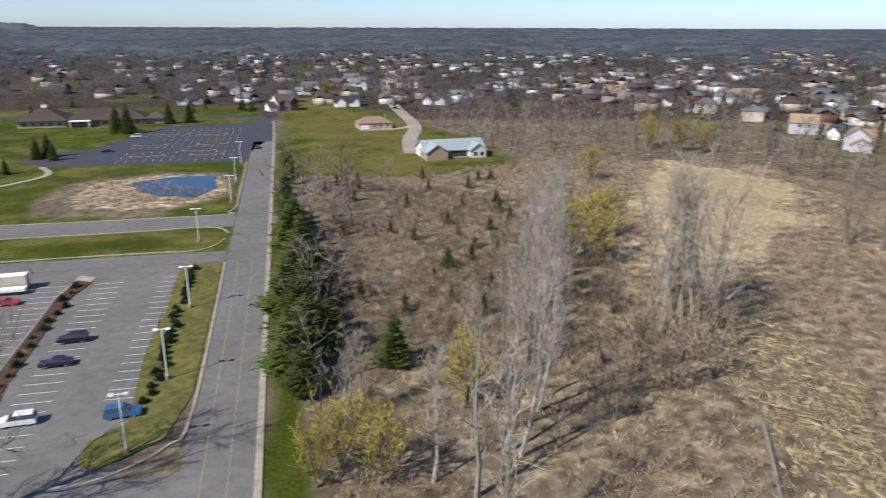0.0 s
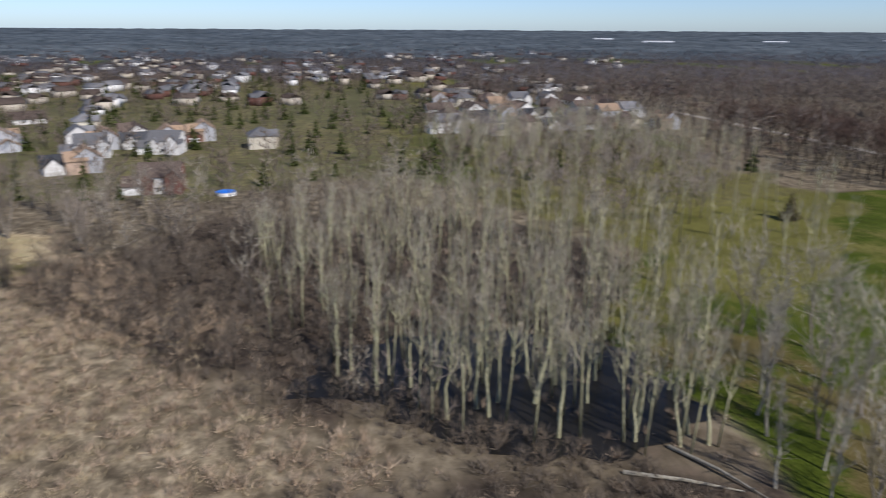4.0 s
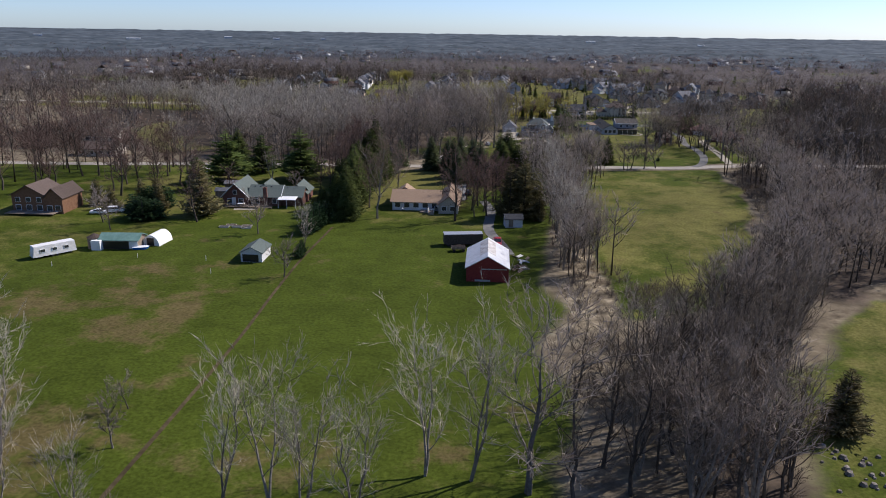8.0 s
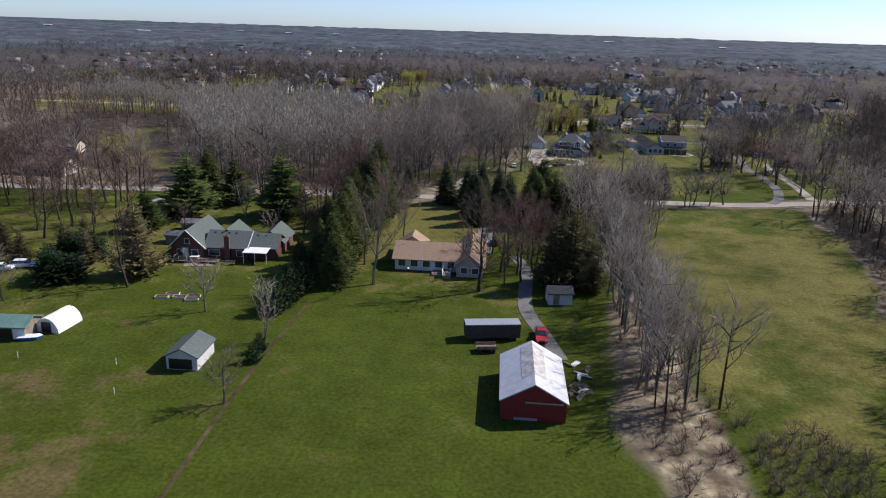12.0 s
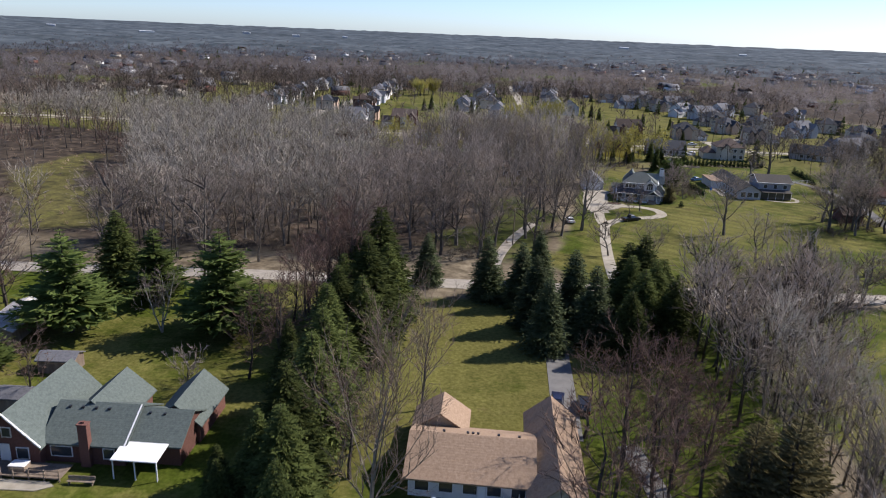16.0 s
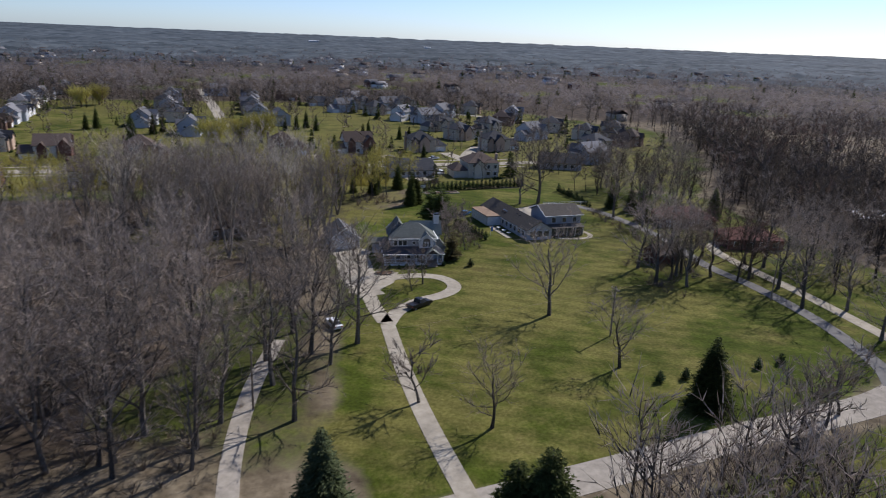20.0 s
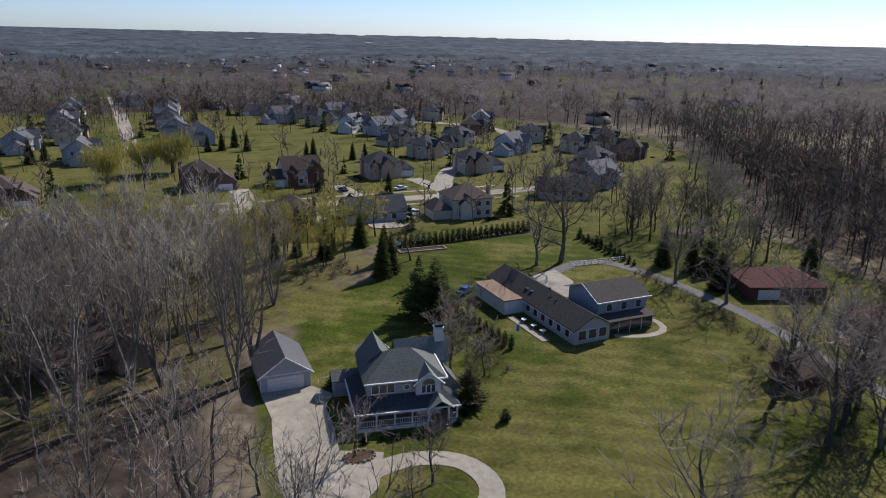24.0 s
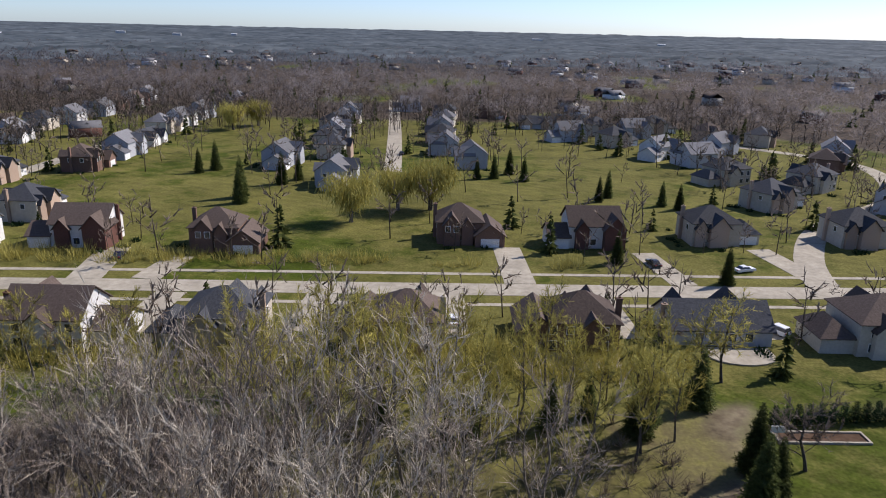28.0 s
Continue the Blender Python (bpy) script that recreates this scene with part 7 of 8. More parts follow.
for x, y, h in ((-1.9, 259.1, 14.2), (.5, 257.3, 16.3), (3.6, 254, 13), (-2.4, 251.5, 14), (1.4, 248.5, 14.5), (5.6, 250, 11.5), (-1.2, 244, 14), (3.4, 242.5, 13), (6.5, 245, 10.5), (-3.8, 238, 12), (-99, 252.6, 15)):
    plant("spruce", x, y, h, "spruces along the driveway", 1.85)
for x, y, h in ((1.4, 192.4, 16), (5.4, 193, 17.5), (8.6, 196.5, 14), (4.2, 198, 14), (9.5, 190, 9)):
    plant("cedar", x, y, h, "cedars behind the shed", 1.0)
for x, y, h in ((-83.5, 183, 16), (-118, 190, 8), (-112, 187, 7), (-106, 193, 8), (-103, 196, 8), (-166, 133, 8), (-98, 188, 8)):
    plant("cedar", x, y, h, "evergreens at the lawn edge", 1.2)
for x, y in ((-46.5, 152.5), (-46.2, 149), (-49.5, 168.5), (-48.9, 172.2), (-48.3, 175.8), (-49.8, 178.4), (-47.6, 179.6)):
    plant("arborvitae", x, y, 3.4 if y < 160 else 6.4, "arborvitae by the field line", 1.6)
for x, y, h, w in ((-97, 176, 6.5, 2.8), (-94.5, 178, 5.5, 2.6), (-99.5, 178.5, 6, 2.6), (-103.5, 189.5, 6, 1.7), (-101.8, 190, 6.4, 1.6), (-100.2, 190.3, 6.2, 1.6), (-98.6, 190.6, 6.5, 1.7), (-97, 191, 6, 1.6), (-104.4, 185, 5, 2.2)):
    plant("arborvitae", x, y, h, "evergreens at the lawn edge", w, "rounded dense evergreen shrub at the lawn edge")
plant("cedar", 45.3, 85.6, 9.5, "", 1.3, "dark conifer on the mown glade")
plant("spruce", 39.8, 285, 11.5, "", 1.6, "dark dense conifer on the estate lawn")
for x, y, h in ((28.5, 417, 10.6), (31, 419, 9), (30.5, 391.5, 12), (33, 396, 10), (28.5, 394, 11), (33.8, 409, 7), (92, 405, 10), (99, 398, 9), (31.4, 425.4, 9.5), (-13.5, 436, 6), (-2, 432, 7), (8.5, 434, 7.5), (14, 437, 6.5), (20, 433, 8)):
    plant("pine" if y < 400 else "spruce", x, y, h, "evergreens of the long house garden", 1.1)
for k in range(24):
    plant("arborvitae", 38.4 + 37.7 * k / 23, 435.8 + 5 * k / 23, 3.3, "evergreen hedge row", 1.1)
for k in range(10):
    plant("arborvitae", 34.9 + 3.4 * k / 9, 391.2 - 15.6 * k / 9, 2.6, "evergreens beside the long house")
for k in range(13):
    plant("arborvitae", 86 - .5 * k / 12, 431 - 24 * k / 12, pr.uniform(1.6, 3), "low evergreens along the drive", 1.3)
for x, y in ((37.6, 294), (42.3, 294), (56.8, 294.7), (62, 295.4), (27, 355)):
    plant("arborvitae", x, y, 2.0, "small clipped bushes on the lawn", 1.7)
for x, y, h, k in ((-35, 186.8, 20, "yard"), (-13.4, 187, 18, "red"), (-39.6, 199, 13, "red"), (-33.8, 216, 13, "yard"), (-82, 176, 15, "red"), (-62, 167, 9, "orchard"), (-47, 156, 9, "ash"), (-45.6, 136, 7, "orchard"), (-8, 206, 14, "red"), (-6, 199, 14, "red"), (-8.4, 192, 10, "red"), (-3.5, 211, 14, "red"), (-2.6, 204, 13, "red"), (-12, 213, 12, "red"), (-100, 165, 8, "orchard"), (-106, 172, 8, "orchard"), (-80, 232.5, 10, "birch"), (-66, 213, 6, "orchard"), (-53.5, 249, 19, "red"), (-50.6, 244, 17, "red"), (-57, 240, 15, "red"), (-112.9, 238.7, 17, "shade"), (-128, 232, 14, "red"), (-140, 240, 15, "shade"), (-85, 207, 9, "red"), (-57, 224, 13, "red"), (-55, 232.5, 15, "red"), (-58.5, 229, 12, "red"), (-52, 252, 18, "red"), (-60, 220, 11, "red"), (-56, 246, 16, "red"), (-54, 243, 15, "red"), (-55, 237, 14, "red"), (-55.5, 252, 17, "red"), (-60, 240, 12, "red"), (-5, 194, 13, "red"), (-1.5, 208, 12, "red"), (-9.5, 200, 13, "red"), (.5, 203, 11, "red"), (-6, 216, 13, "red"), (-.5, 216, 12, "red"), (2.5, 210, 12, "red")):
    plant(k, x, y, h, "yard trees")
for x, y, h, k in ((32.3, 323.5, 14, "shade"), (34, 300, 9.6, "shade"), (6.8, 287, 9, "shade"), (-6, 318, 15, "shade"), (66.3, 347, 13.3, "shade"), (64, 336, 15, "shade"), (90, 328, 14.5, "shade"), (86, 316.5, 13.5, "shade"), (94.7, 313.6, 12, "shade"), (88.5, 299.6, 12, "shade"), (70.5, 414.4, 20, "shade"), (64, 414, 13, "shade"), (86.8, 394, 12.7, "shade"), (88.7, 381, 13, "shade"), (48, 276, 8, "orchard"), (53, 276.5, 8, "orchard"), (58, 279, 8.5, "orchard"), (45, 273, 8, "orchard"), (38, 426, 8, "orchard"), (26, 372, 7, "orchard"), (29, 378, 7.5, "orchard"), (30, 368, 6, "orchard"), (35, 388, 6, "orchard"), (34, 383, 6, "orchard"), (-4, 336, 13, "ash"), (72, 340, 14, "shade"), (77, 342, 13, "shade"), (70, 333, 12, "shade"), (-1, 296, 8, "orchard"), (-6, 350, 7, "orchard"), (6.0, 353.8, 6, "orchard"), (12.9, 345.2, 6.4, "orchard"), (9.6, 341.5, 4.5, "orchard"), (98, 342, 14, "shade"), (84, 360, 12, "shade"), (97, 328, 13, "shade")):
    plant(k, x, y, h * 1.08, "lawn trees of the estate", 1.25)
grove("clump", [(-66, 335), (-8, 338), (-6, 372), (6, 402), (-40, 422), (-70, 398)], 9.6, 19, "trees at the wood edge", 34, 7, avoid=[WOOD_FLOOR])
grove("shade", [(-66, 280), (-32, 284), (-12, 296), (-9, 334), (-66, 334)], 9.2, 18, "trees at the wood edge", 36, 8)
grove("shade", [(-112, 279), (-30, 283), (-28, 292), (-112, 291)], 7.5, 15, "bare trees along the gravel road", 18, 46)
grove("red", [(-190, 204), (-140, 198), (-106, 202), (-102, 224), (-110, 252), (-190, 246)], 10.5, 15.5, "reddish maples behind the log house", 34, 15)
grove("shade", [(-120, 262), (-66, 268), (-60, 280), (-125, 276)], 9, 15, "bare trees along the gravel road", 12, 16)
grove("budding", [(-34, 428), (18, 424), (30, 432), (14, 446), (-34, 450)], 4.2, 13, "budding trees by the subdivision", 44, 9, .9)
grove("ash", [(-60, 384), (-34, 386), (-16, 382), (2, 398), (8, 412), (-20, 418), (-60, 416)], 6.0, 18.5, "pale trees at the wood edge", 17, 27)
grove("clump", [(-60, 384), (-34, 386), (-16, 382), (2, 398), (8, 412), (-20, 418), (-60, 416)], 7.0, 18, "trees at the wood edge", 13, 28)
grove("budding", [(-90, 420), (-34, 428), (-34, 448), (-90, 450)], 8, 12, "budding trees by the subdivision", 20, 19)
for x, y, h in ((-30.6, 534, 12), (-19.1, 548, 11), (-10, 549, 13.5), (-110, 700, 12), (-102, 716, 12)):
    plant("willow", x, y, h * 1.1, "weeping willows on the green", 1.25)
for x, y, h in ((-63.7, 555, 13), (-62, 548, 11), (-56, 575, 11), (-52, 582, 9), (-88, 590, 9), (-84, 596, 11), (8, 590, 8), (14, 592, 9), (20, 600, 10), (24, 588, 9), (44, 560, 8), (48, 566, 9), (62, 556, 8), (66, 552, 8), (36, 500, 8), (56, 487.5, 8.5)):
    plant("spruce", x - 3, y + 4, h, "conifers on the subdivision green", 1.0)
for x, y, h, k in ((4, 68, 19, "shade"), (-2.6, 69.6, 17, "ash"), (-8, 70, 16, "ash"), (-29.4, 62, 13, "ash"), (-24.4, 63, 15, "ash"), (-20, 60, 14, "ash"), (-52, 58, 10, "ash"), (-14, 60, 14, "ash"), (-42, 56, 10, "ash"), (-47, 71.3, 6, "orchard"), (-50, 80.6, 4.5, "orchard"), (9, 66, 16, "dark"), (13, 74, 15, "dark"), (15, 82, 15, "dark"), (11, 90, 12, "dark"), (-58, 66, 15, "ash"), (-64, 72, 16, "ash"), (-72, 74, 16, "ash"), (-82, 76, 17, "ash"), (-92, 82, 16, "ash"), (-54, 60, 14, "ash"), (-68, 64, 15, "ash"), (-88, 70, 17, "ash"), (-100, 74, 16, "ash"), (-56, 56, 13, "poplar"), (-62, 60, 15, "poplar"), (-66, 66, 16, "poplar"), (-60, 52, 14, "poplar"), (-70, 58, 17, "poplar"), (-75, 60, 19, "poplar"), (-80, 64, 18, "poplar")):
    plant(k, x, y, h, "trees along the near field edge", 1.0)
grove("swamp", [(-100, 2), (-74, 22), (-66, 50), (-92, 60), (-110, 50)], 6, 16, "poplars standing in water", 44, 11)
grove("dark", [(14, 64), (34, 66), (38, 90), (54, 122), (54, 140), (43, 124), (33, 110), (20, 96)], 4.6, 15, "hedgerow trees", 44, 12)
grove("clump", [(14, 64), (34, 66), (38, 90), (54, 122), (54, 140), (43, 124), (33, 110), (20, 96)], 7, 15, "hedgerow trees", 18, 32)
grove("ash", [(12, 140), (25, 138), (20, 175), (19, 230), (13, 225)], 6, 14, "hedgerow trees between the fields", 15, 13, .8)
grove("clump", [(12, 140), (25, 138), (20, 175), (19, 230), (13, 225)], 6, 13, "hedgerow trees between the fields", 14, 33, .7)
for k in range(13):
    plant("clump" if k % 3 else "shade", -213 + pr.normal() * 5, -150 + 9.5 * k + pr.normal() * 2, pr.uniform(10, 15), "grey trees before the white houses", 1.1)
for x, y, h in ((82, 346, 13), (88, 352, 14), (92, 340, 13), (98, 356, 12), (104, 348, 14), (84, 334, 12), (76, 352, 11), (96, 366, 12)):
    plant("dark", x, y, h, "dark trees at the lawn edge", 1.2)
for x, y, h in ((140, 440, 13), (150, 452, 12), (128, 432, 14), (161, 467, 12), (118, 448, 12), (170, 486, 13), (136, 462, 11), (112, 436, 13), (184, 506, 12), (124, 420, 12)):
    plant("shade", x, y, h, "yard trees east of the drive", 1.1)
grove("dark", [(6, 225), (26, 228), (36, 266), (13, 264)], 5, 13, "hedgerow trees by the gravel road", 16, 14)
for x, y, h in ((74, 341, 15), (80, 338, 14), (88, 335, 14), (69, 338, 12), (95, 345, 15)):
    plant("red" if h == 14 else "dark", x, y, h, "dark trees before the red-roofed house", 1.4)
for x, y, h in ((35, -72, 21), (42, -66, 18), (60, -64, 14)):
    plant("shade", x, y, h, "bare trees by the lot entrance")
for k in range(27):
    plant("arborvitae", 21.2 + pr.normal() * .4, -94 - 2.2 * k, pr.uniform(.9, 1.4), "low dark shrubs on the verge", 3.0)
for k in range(16):
    plant("arborvitae", 42.8 + pr.normal() * .5, -92 - 3.5 * k, pr.uniform(.8, 1.5), "shrubs of the planted strip", 3.0)
for k in range(30):
    x, y = pr.uniform(95, 128), pr.uniform(300, 450)
    if abs(x - 106) > 12 or abs(y - 372) > 24:
        plant("shade" if k % 3 else "dark", x, y, pr.uniform(11, 16), "trees about the red-roofed houses")

for x, y, h in ((19.6, 433, 8), (30, 440.6, 9), (-13, 433, 7), (-4.6, 431, 6), (22, 436, 6)):
    plant("spruce", x, y, h, "dark conifers among the budding trees", 1.25)

plant("budding", 36, 448, 12, "budding trees by the subdivision", 1.5)
plant("budding", 31, 446, 11, "budding trees by the subdivision", 1.4)
for x, y, h in ((120, 330, 15), (116, 345, 14), (122, 372, 16), (118, 400, 14), (112, 415, 13), (124, 425, 15), (108, 330, 13), (101, 402, 10)):
    plant("dark", x, y, h, "dark trees before the red-roofed house", 1.4)
for x, y, h in ((93, 388, 9), (96, 400, 8), (118, 388, 10)):
    plant("spruce", x, y, h, "spruces before the red-roofed house", 1.3)

# ---- the church, the houses by the lane ----
church = thing("church", "low tan brick church with broad dark brown hip roofs", "church", 106, -408, 4)
block(church, -34, -8, 4, 10, 3.4, 4.2, BRICK_TAN, SHINGLE_UMBER, kind="hip", over=1.4)
block(church, 4, -10, 26, 12, 4.0, 5.4, BRICK_TAN, SHINGLE_UMBER, kind="hip", over=1.4)
block(church, -44, -4, -34, 8, 3.0, 2.6, BRICK_TAN, SHINGLE_UMBER, kind="hip", over=1)
part("steeple_base", Shape().box(-1.2, -1.2, 7, 1.2, 1.2, 10.6), WHITE, church).matrix_basis = pose(15, 1, 0)
part("steeple_cap", Shape().tube([(15, 1, 10.6), (15, 1, 13.6)], [1.6, .08], 4), SHINGLE_RED, church)
windows(church, -32, 10.05, 3, 10.05, .9, 1.5, 1.6, 9, "+y")
windows(church, 5, 12.05, 25, 12.05, .9, 1.5, 1.8, 5, "+y")
part("entrance_canopy", Shape().box(-8, 10.1, 2.9, 2, 16, 3.2).box(-7.6, 15.4, 0, -7.2, 15.8, 2.9).box(1.2, 15.4, 0, 1.6, 15.8, 2.9), WHITE, church)
garden_house = thing("lane_house", "long house with a pale blue-grey roof and brick front", "house", -64, -277, 6)
block(garden_house, -13, -7, 12, 5, 3.2, 3.2, SIDING_WHITE, SHINGLE_PALE, along="x", over=.6)
block(garden_house, 4, 0, 12.5, 9.5, 3.2, 2.8, BRICK_TAN, SHINGLE_PALE, along="y", over=.5)
block(garden_house, -12.5, 1, -6, 8, 3.2, 2.4, SIDING_WHITE, SHINGLE_PALE, along="y", over=.5)
part("porch_gap", Shape().box(-5.6, 4.9, .2, 3.6, 5.06, 2.5), GLASS, garden_house, "dark recessed porch glass")
windows(garden_house, -12, 8.05, -6.6, 8.05, .8, 1.5, 1.5, 2, "+y")
windows(garden_house, 12.55, 0, 12.55, 9, .8, 1.2, 1.3, 2, "+x")
part("deck", Shape().box(-6, 5.1, 0, 3.8, 8.4, .4), TIMBER, garden_house)
brick = thing("brick_ranch", "small tan brick house with a brown hip roof", "house", -44, -364, 4)
block(brick, -8.5, -5, 8.5, 5, 3.0, 2.6, BRICK_TAN, SHINGLE_BROWN, kind="hip")
garage_door(brick, 5.5, 5.05, 4.4, 2.1, "+y")
windows(brick, -7.5, 5.05, 2, 5.05, .9, 1.2, 1.3, 3, "+y")
chimney(brick, -6, 0, 6.2, BRICK_TAN)
for i, x, y, t in ((7, -40, -470, 180), (4, 0, -455, 200), (7, -100, -470, 150), (1, -20, -560, 180), (1, -60, -590, 170), (4, -110, -600, 160), (7, -130, -520, 90), (1, -60, -650, 180), (5, -100, -660, 180), (1, 40, -570, 190), (3, 60, -500, 190)):
    build_house(i, x, y, t, "houses beyond the lane")
wood_shed = thing("garden_shed", "grey outbuilding in the wood behind bare trees", "shed", -28, 398, 8)
block(wood_shed, -6, -4, 6, 4, 3.0, 2.0, TIMBER, SHINGLE_UMBER, along="x")
block_house = thing("long_barn", "long low barn with a pale metal roof", "barn", 168, 372, -14)
block(block_house, -11, -4, 11, 4, 3.2, 1.6, TIMBER, ROOF_METAL, along="x")
for x, y, t in ((-164, 250 + 22, 4), (-184, 308, 10)):
    h = thing("woodland_house", "low brown house half hidden by trees", "house", x, y, t)
    block(h, -8, -4.5, 8, 4.5, 2.9, 2.4, SIDING_TAN, SHINGLE_UMBER, along="x")
    windows(h, -7, -4.55, 7, -4.55, .9, 1.3, 1.2, 4, "-y")

# ---- vehicles ----


def car(label, paint, x, y, turn, kind="suv", category="car", group=""):
    """A parked vehicle, nose towards +x before its turn."""
    L, W = {"suv": (4.7, 1.85), "sedan": (4.8, 1.82), "pickup": (5.6, 1.95)}[kind]
    c = thing({"suv": "suv", "sedan": "sedan", "pickup": "pickup_truck"}[kind], label, category, x, y, turn, .06, group)
    a, w = L / 2, W / 2
    top = {"suv": .98, "sedan": .86, "pickup": .98}[kind]
    side = [(-a, .42), (-a + .1, .3), (a - .12, .3), (a, .45), (a - .05, .78), (a - 1.15, top), (-a + .05, top)]
    s = Shape()
    s.solid([(p, -w, z) for p, z in side], [(p, w, z) for p, z in side])
    part("body", s, paint, c)
    r = {"suv": (-a + .08, -a + .3, a - 2.05, a - 1.2, 1.68), "sedan": (-a + .75, -a + 1.4, a - 2.1, a - 1.25, 1.42), "pickup": (-a + 2.0, -a + 2.15, a - 2.3, a - 1.55, 1.75)}[kind]
    g = Shape().solid([(r[0], -w + .06, top), (r[3], -w + .06, top), (r[3], w - .06, top), (r[0], w - .06, top)], [(r[1], -w + .25, r[4] - .08), (r[2], -w + .25, r[4] - .08), (r[2], w - .25, r[4] - .08), (r[1], w - .25, r[4] - .08)])
    part("cabin_glass", g, GLASS, c)
    part("roof_panel", Shape().solid([(r[1] - .05, -w + .2, r[4] - .1), (r[2] + .05, -w + .2, r[4] - .1), (r[2] + .05, w - .2, r[4] - .1), (r[1] - .05, w - .2, r[4] - .1)], [(r[1] + .05, -w + .3, r[4]), (r[2] - .08, -w + .3, r[4]), (r[2] - .08, w - .3, r[4]), (r[1] + .05, w - .3, r[4])]), paint, c)
    if kind == "pickup":
        part("bed", Shape().box(-a + .15, -w + .15, top - .02, -a + 1.85, w - .15, top + .03), BLACK, c)
    for sx in (-a + .85, a - .95):
        for sy in (-w + .02, w - .22):
            t = part("wheel", Shape().tube([(sx, sy, .33), (sx, sy + .2, .33)], [.35, .35], 12), RUBBER, c)
            part("rim", Shape().tube([(sx, sy - .01, .33), (sx, sy + .21, .33)], [.2, .2], 8), METAL_GREY, t)
    for sy in (-w + .12, w - .42):
        part("headlight", Shape().box(a - .12, sy, .6, a - .01, sy + .3, .74), WHITE, c)
        part("taillight", Shape().box(-a - .01, sy, .66, -a + .06, sy + .3, .86), CAR_RED, c)
    return c


P = "cars in the parking lot"
car("white SUV parked in a stall", CAR_WHITE, 36.6, -91.6, 4, group=P)
car("blue hatchback parked by the planted strip", CAR_BLUE, 23.6, -91, 184, group=P)
car("dark navy sedan parked in a stall", CAR_NAVY, 36.6, -108.8, 3, "sedan", group=P)
car("black SUV parked in a stall", BLACK, 36.4, -117.6, 3, group=P)
car("red sedan parked in the far row", CAR_RED, 53, -137.4, 184, "sedan", group=P)
car("black car driving on the main road", BLACK, 12.2, -310, 90, "sedan")
car("white van parked at the church entrance", CAR_WHITE, 68, -352, 10)
car("dark sedan parked by the lot island", BLACK, 72, -312, 6, "sedan")
car("dark pickup truck on the driveway loop", BLACK, 8.8, 332.6, 32, "pickup", "truck")
car("old red pickup truck behind the barn", CAR_RED, -1.4, 166, 272, "pickup", "truck")
car("dark car on the spruce driveway", CAR_NAVY, -15.3, 221, 85, "sedan")
car("black car on the spruce driveway", BLACK, -11.6, 220.6, 85)
car("white SUV on a subdivision driveway", CAR_WHITE, 52.4, 467, 120)
car("white car by the log house", CAR_WHITE, -112, 180.5, 10, "sedan")
car("pale motor boat car by the log house drive", CAR_WHITE, -108.5, 183, 20)
car("white car on the woodland drive", CAR_WHITE, -8.8, 326, 100, "sedan")
car("blue car beside the long house", CAR_BLUE, 41.5, 402.5, 40, "sedan")
for x, y, t, m in ((-4, 468, 95, CAR_WHITE), (-77, 500, 100, CAR_NAVY), (41, 503, 100, BLACK), (60, 500, 20, CAR_WHITE), (-24, 640, 90, BLACK), (-138, 600, 90, CAR_WHITE)):
    car("car parked in the subdivision", m, x, y, t, "sedan", group="cars of the subdivision")

truck = thing("box_trailer", "tan box trailer with a white flatbed behind it", "trailer", 55, -146, 4)
part("body", Shape().box(-3.4, -1.2, .7, 3.0, 1.2, 3.1), SIDING_TAN, truck)
part("roof", Shape().box(-3.42, -1.22, 3.1, 3.02, 1.22, 3.18), WHITE, truck)
part("flatbed", Shape().box(-3.6, 1.8, .8, 4.4, 3.8, 1.3), WHITE, truck)
for x in (-2.2, -1.2, 2.2):
    part("wheel", Shape().tube([(x, -1.15, .42), (x, 1.15, .42)], [.42, .42], 10), RUBBER, truck)
for x in (-2.4, 3.2):
    part("wheel", Shape().tube([(x, 1.9, .42), (x, 3.7, .42)], [.42, .42], 10), RUBBER, truck)

# ---- lamps, poles and wires ----


def lot_lamp(x, y, h, arms=2, turn=0):
    t = thing("street_lamp", "tall pale lot lamp with box heads on a concrete base", "street lamp", x, y, turn, group="lamps of the parking lot")
    part("base", Shape().tube([(0, 0, -.1), (0, 0, .8)], [.32, .3], 12), CONCRETE, t)
    part("pole", Shape().tube([(0, 0, .8), (0, 0, h)], [.11, .08], 8), WHITE, t)
    for s in ((-1, 1) if arms == 2 else (1,)):
        part("arm", Shape().box(min(0, s * .5), -.05, h - .12, max(0, s * .5), .05, h - .02), WHITE, t)
        part("lamp_head", Shape().solid([(s * .85 - .38, -.28, h - .16), (s * .85 + .38, -.28, h - .16), (s * .85 + .38, .28, h - .16), (s * .85 - .38, .28, h - .16)], [(s * .85 - .3, -.2, h + .06), (s * .85 + .3, -.2, h + .06), (s * .85 + .3, .2, h + .06), (s * .85 - .3, .2, h + .06)]), WHITE, t)


for x, y in ((21.4, -81.6), (19.3, -100.5), (19.3, -129), (22.2, -173), (17, -212), (17.4, -242), (17.4, -276)):
    lot_lamp(x, y, 8.2)


def utility_pole(x, y, h=10, turn=0):
    t = thing("utility_pole", "weathered wooden utility pole with a crossarm", "pole", x, y, turn)
    part("post", Shape().tube([(0, 0, -.2), (0, 0, h)], [.16, .11], 8), TIMBER, t)
    part("crossarm", Shape().box(-1.1, -.06, h - .7, 1.1, .06, h - .55), TIMBER, t)
    for s in (-1, -.4, .4, 1):
        part("insulator", Shape().tube([(s, 0, h - .55), (s, 0, h - .38)], [.05, .03], 6), METAL_GREY, t)


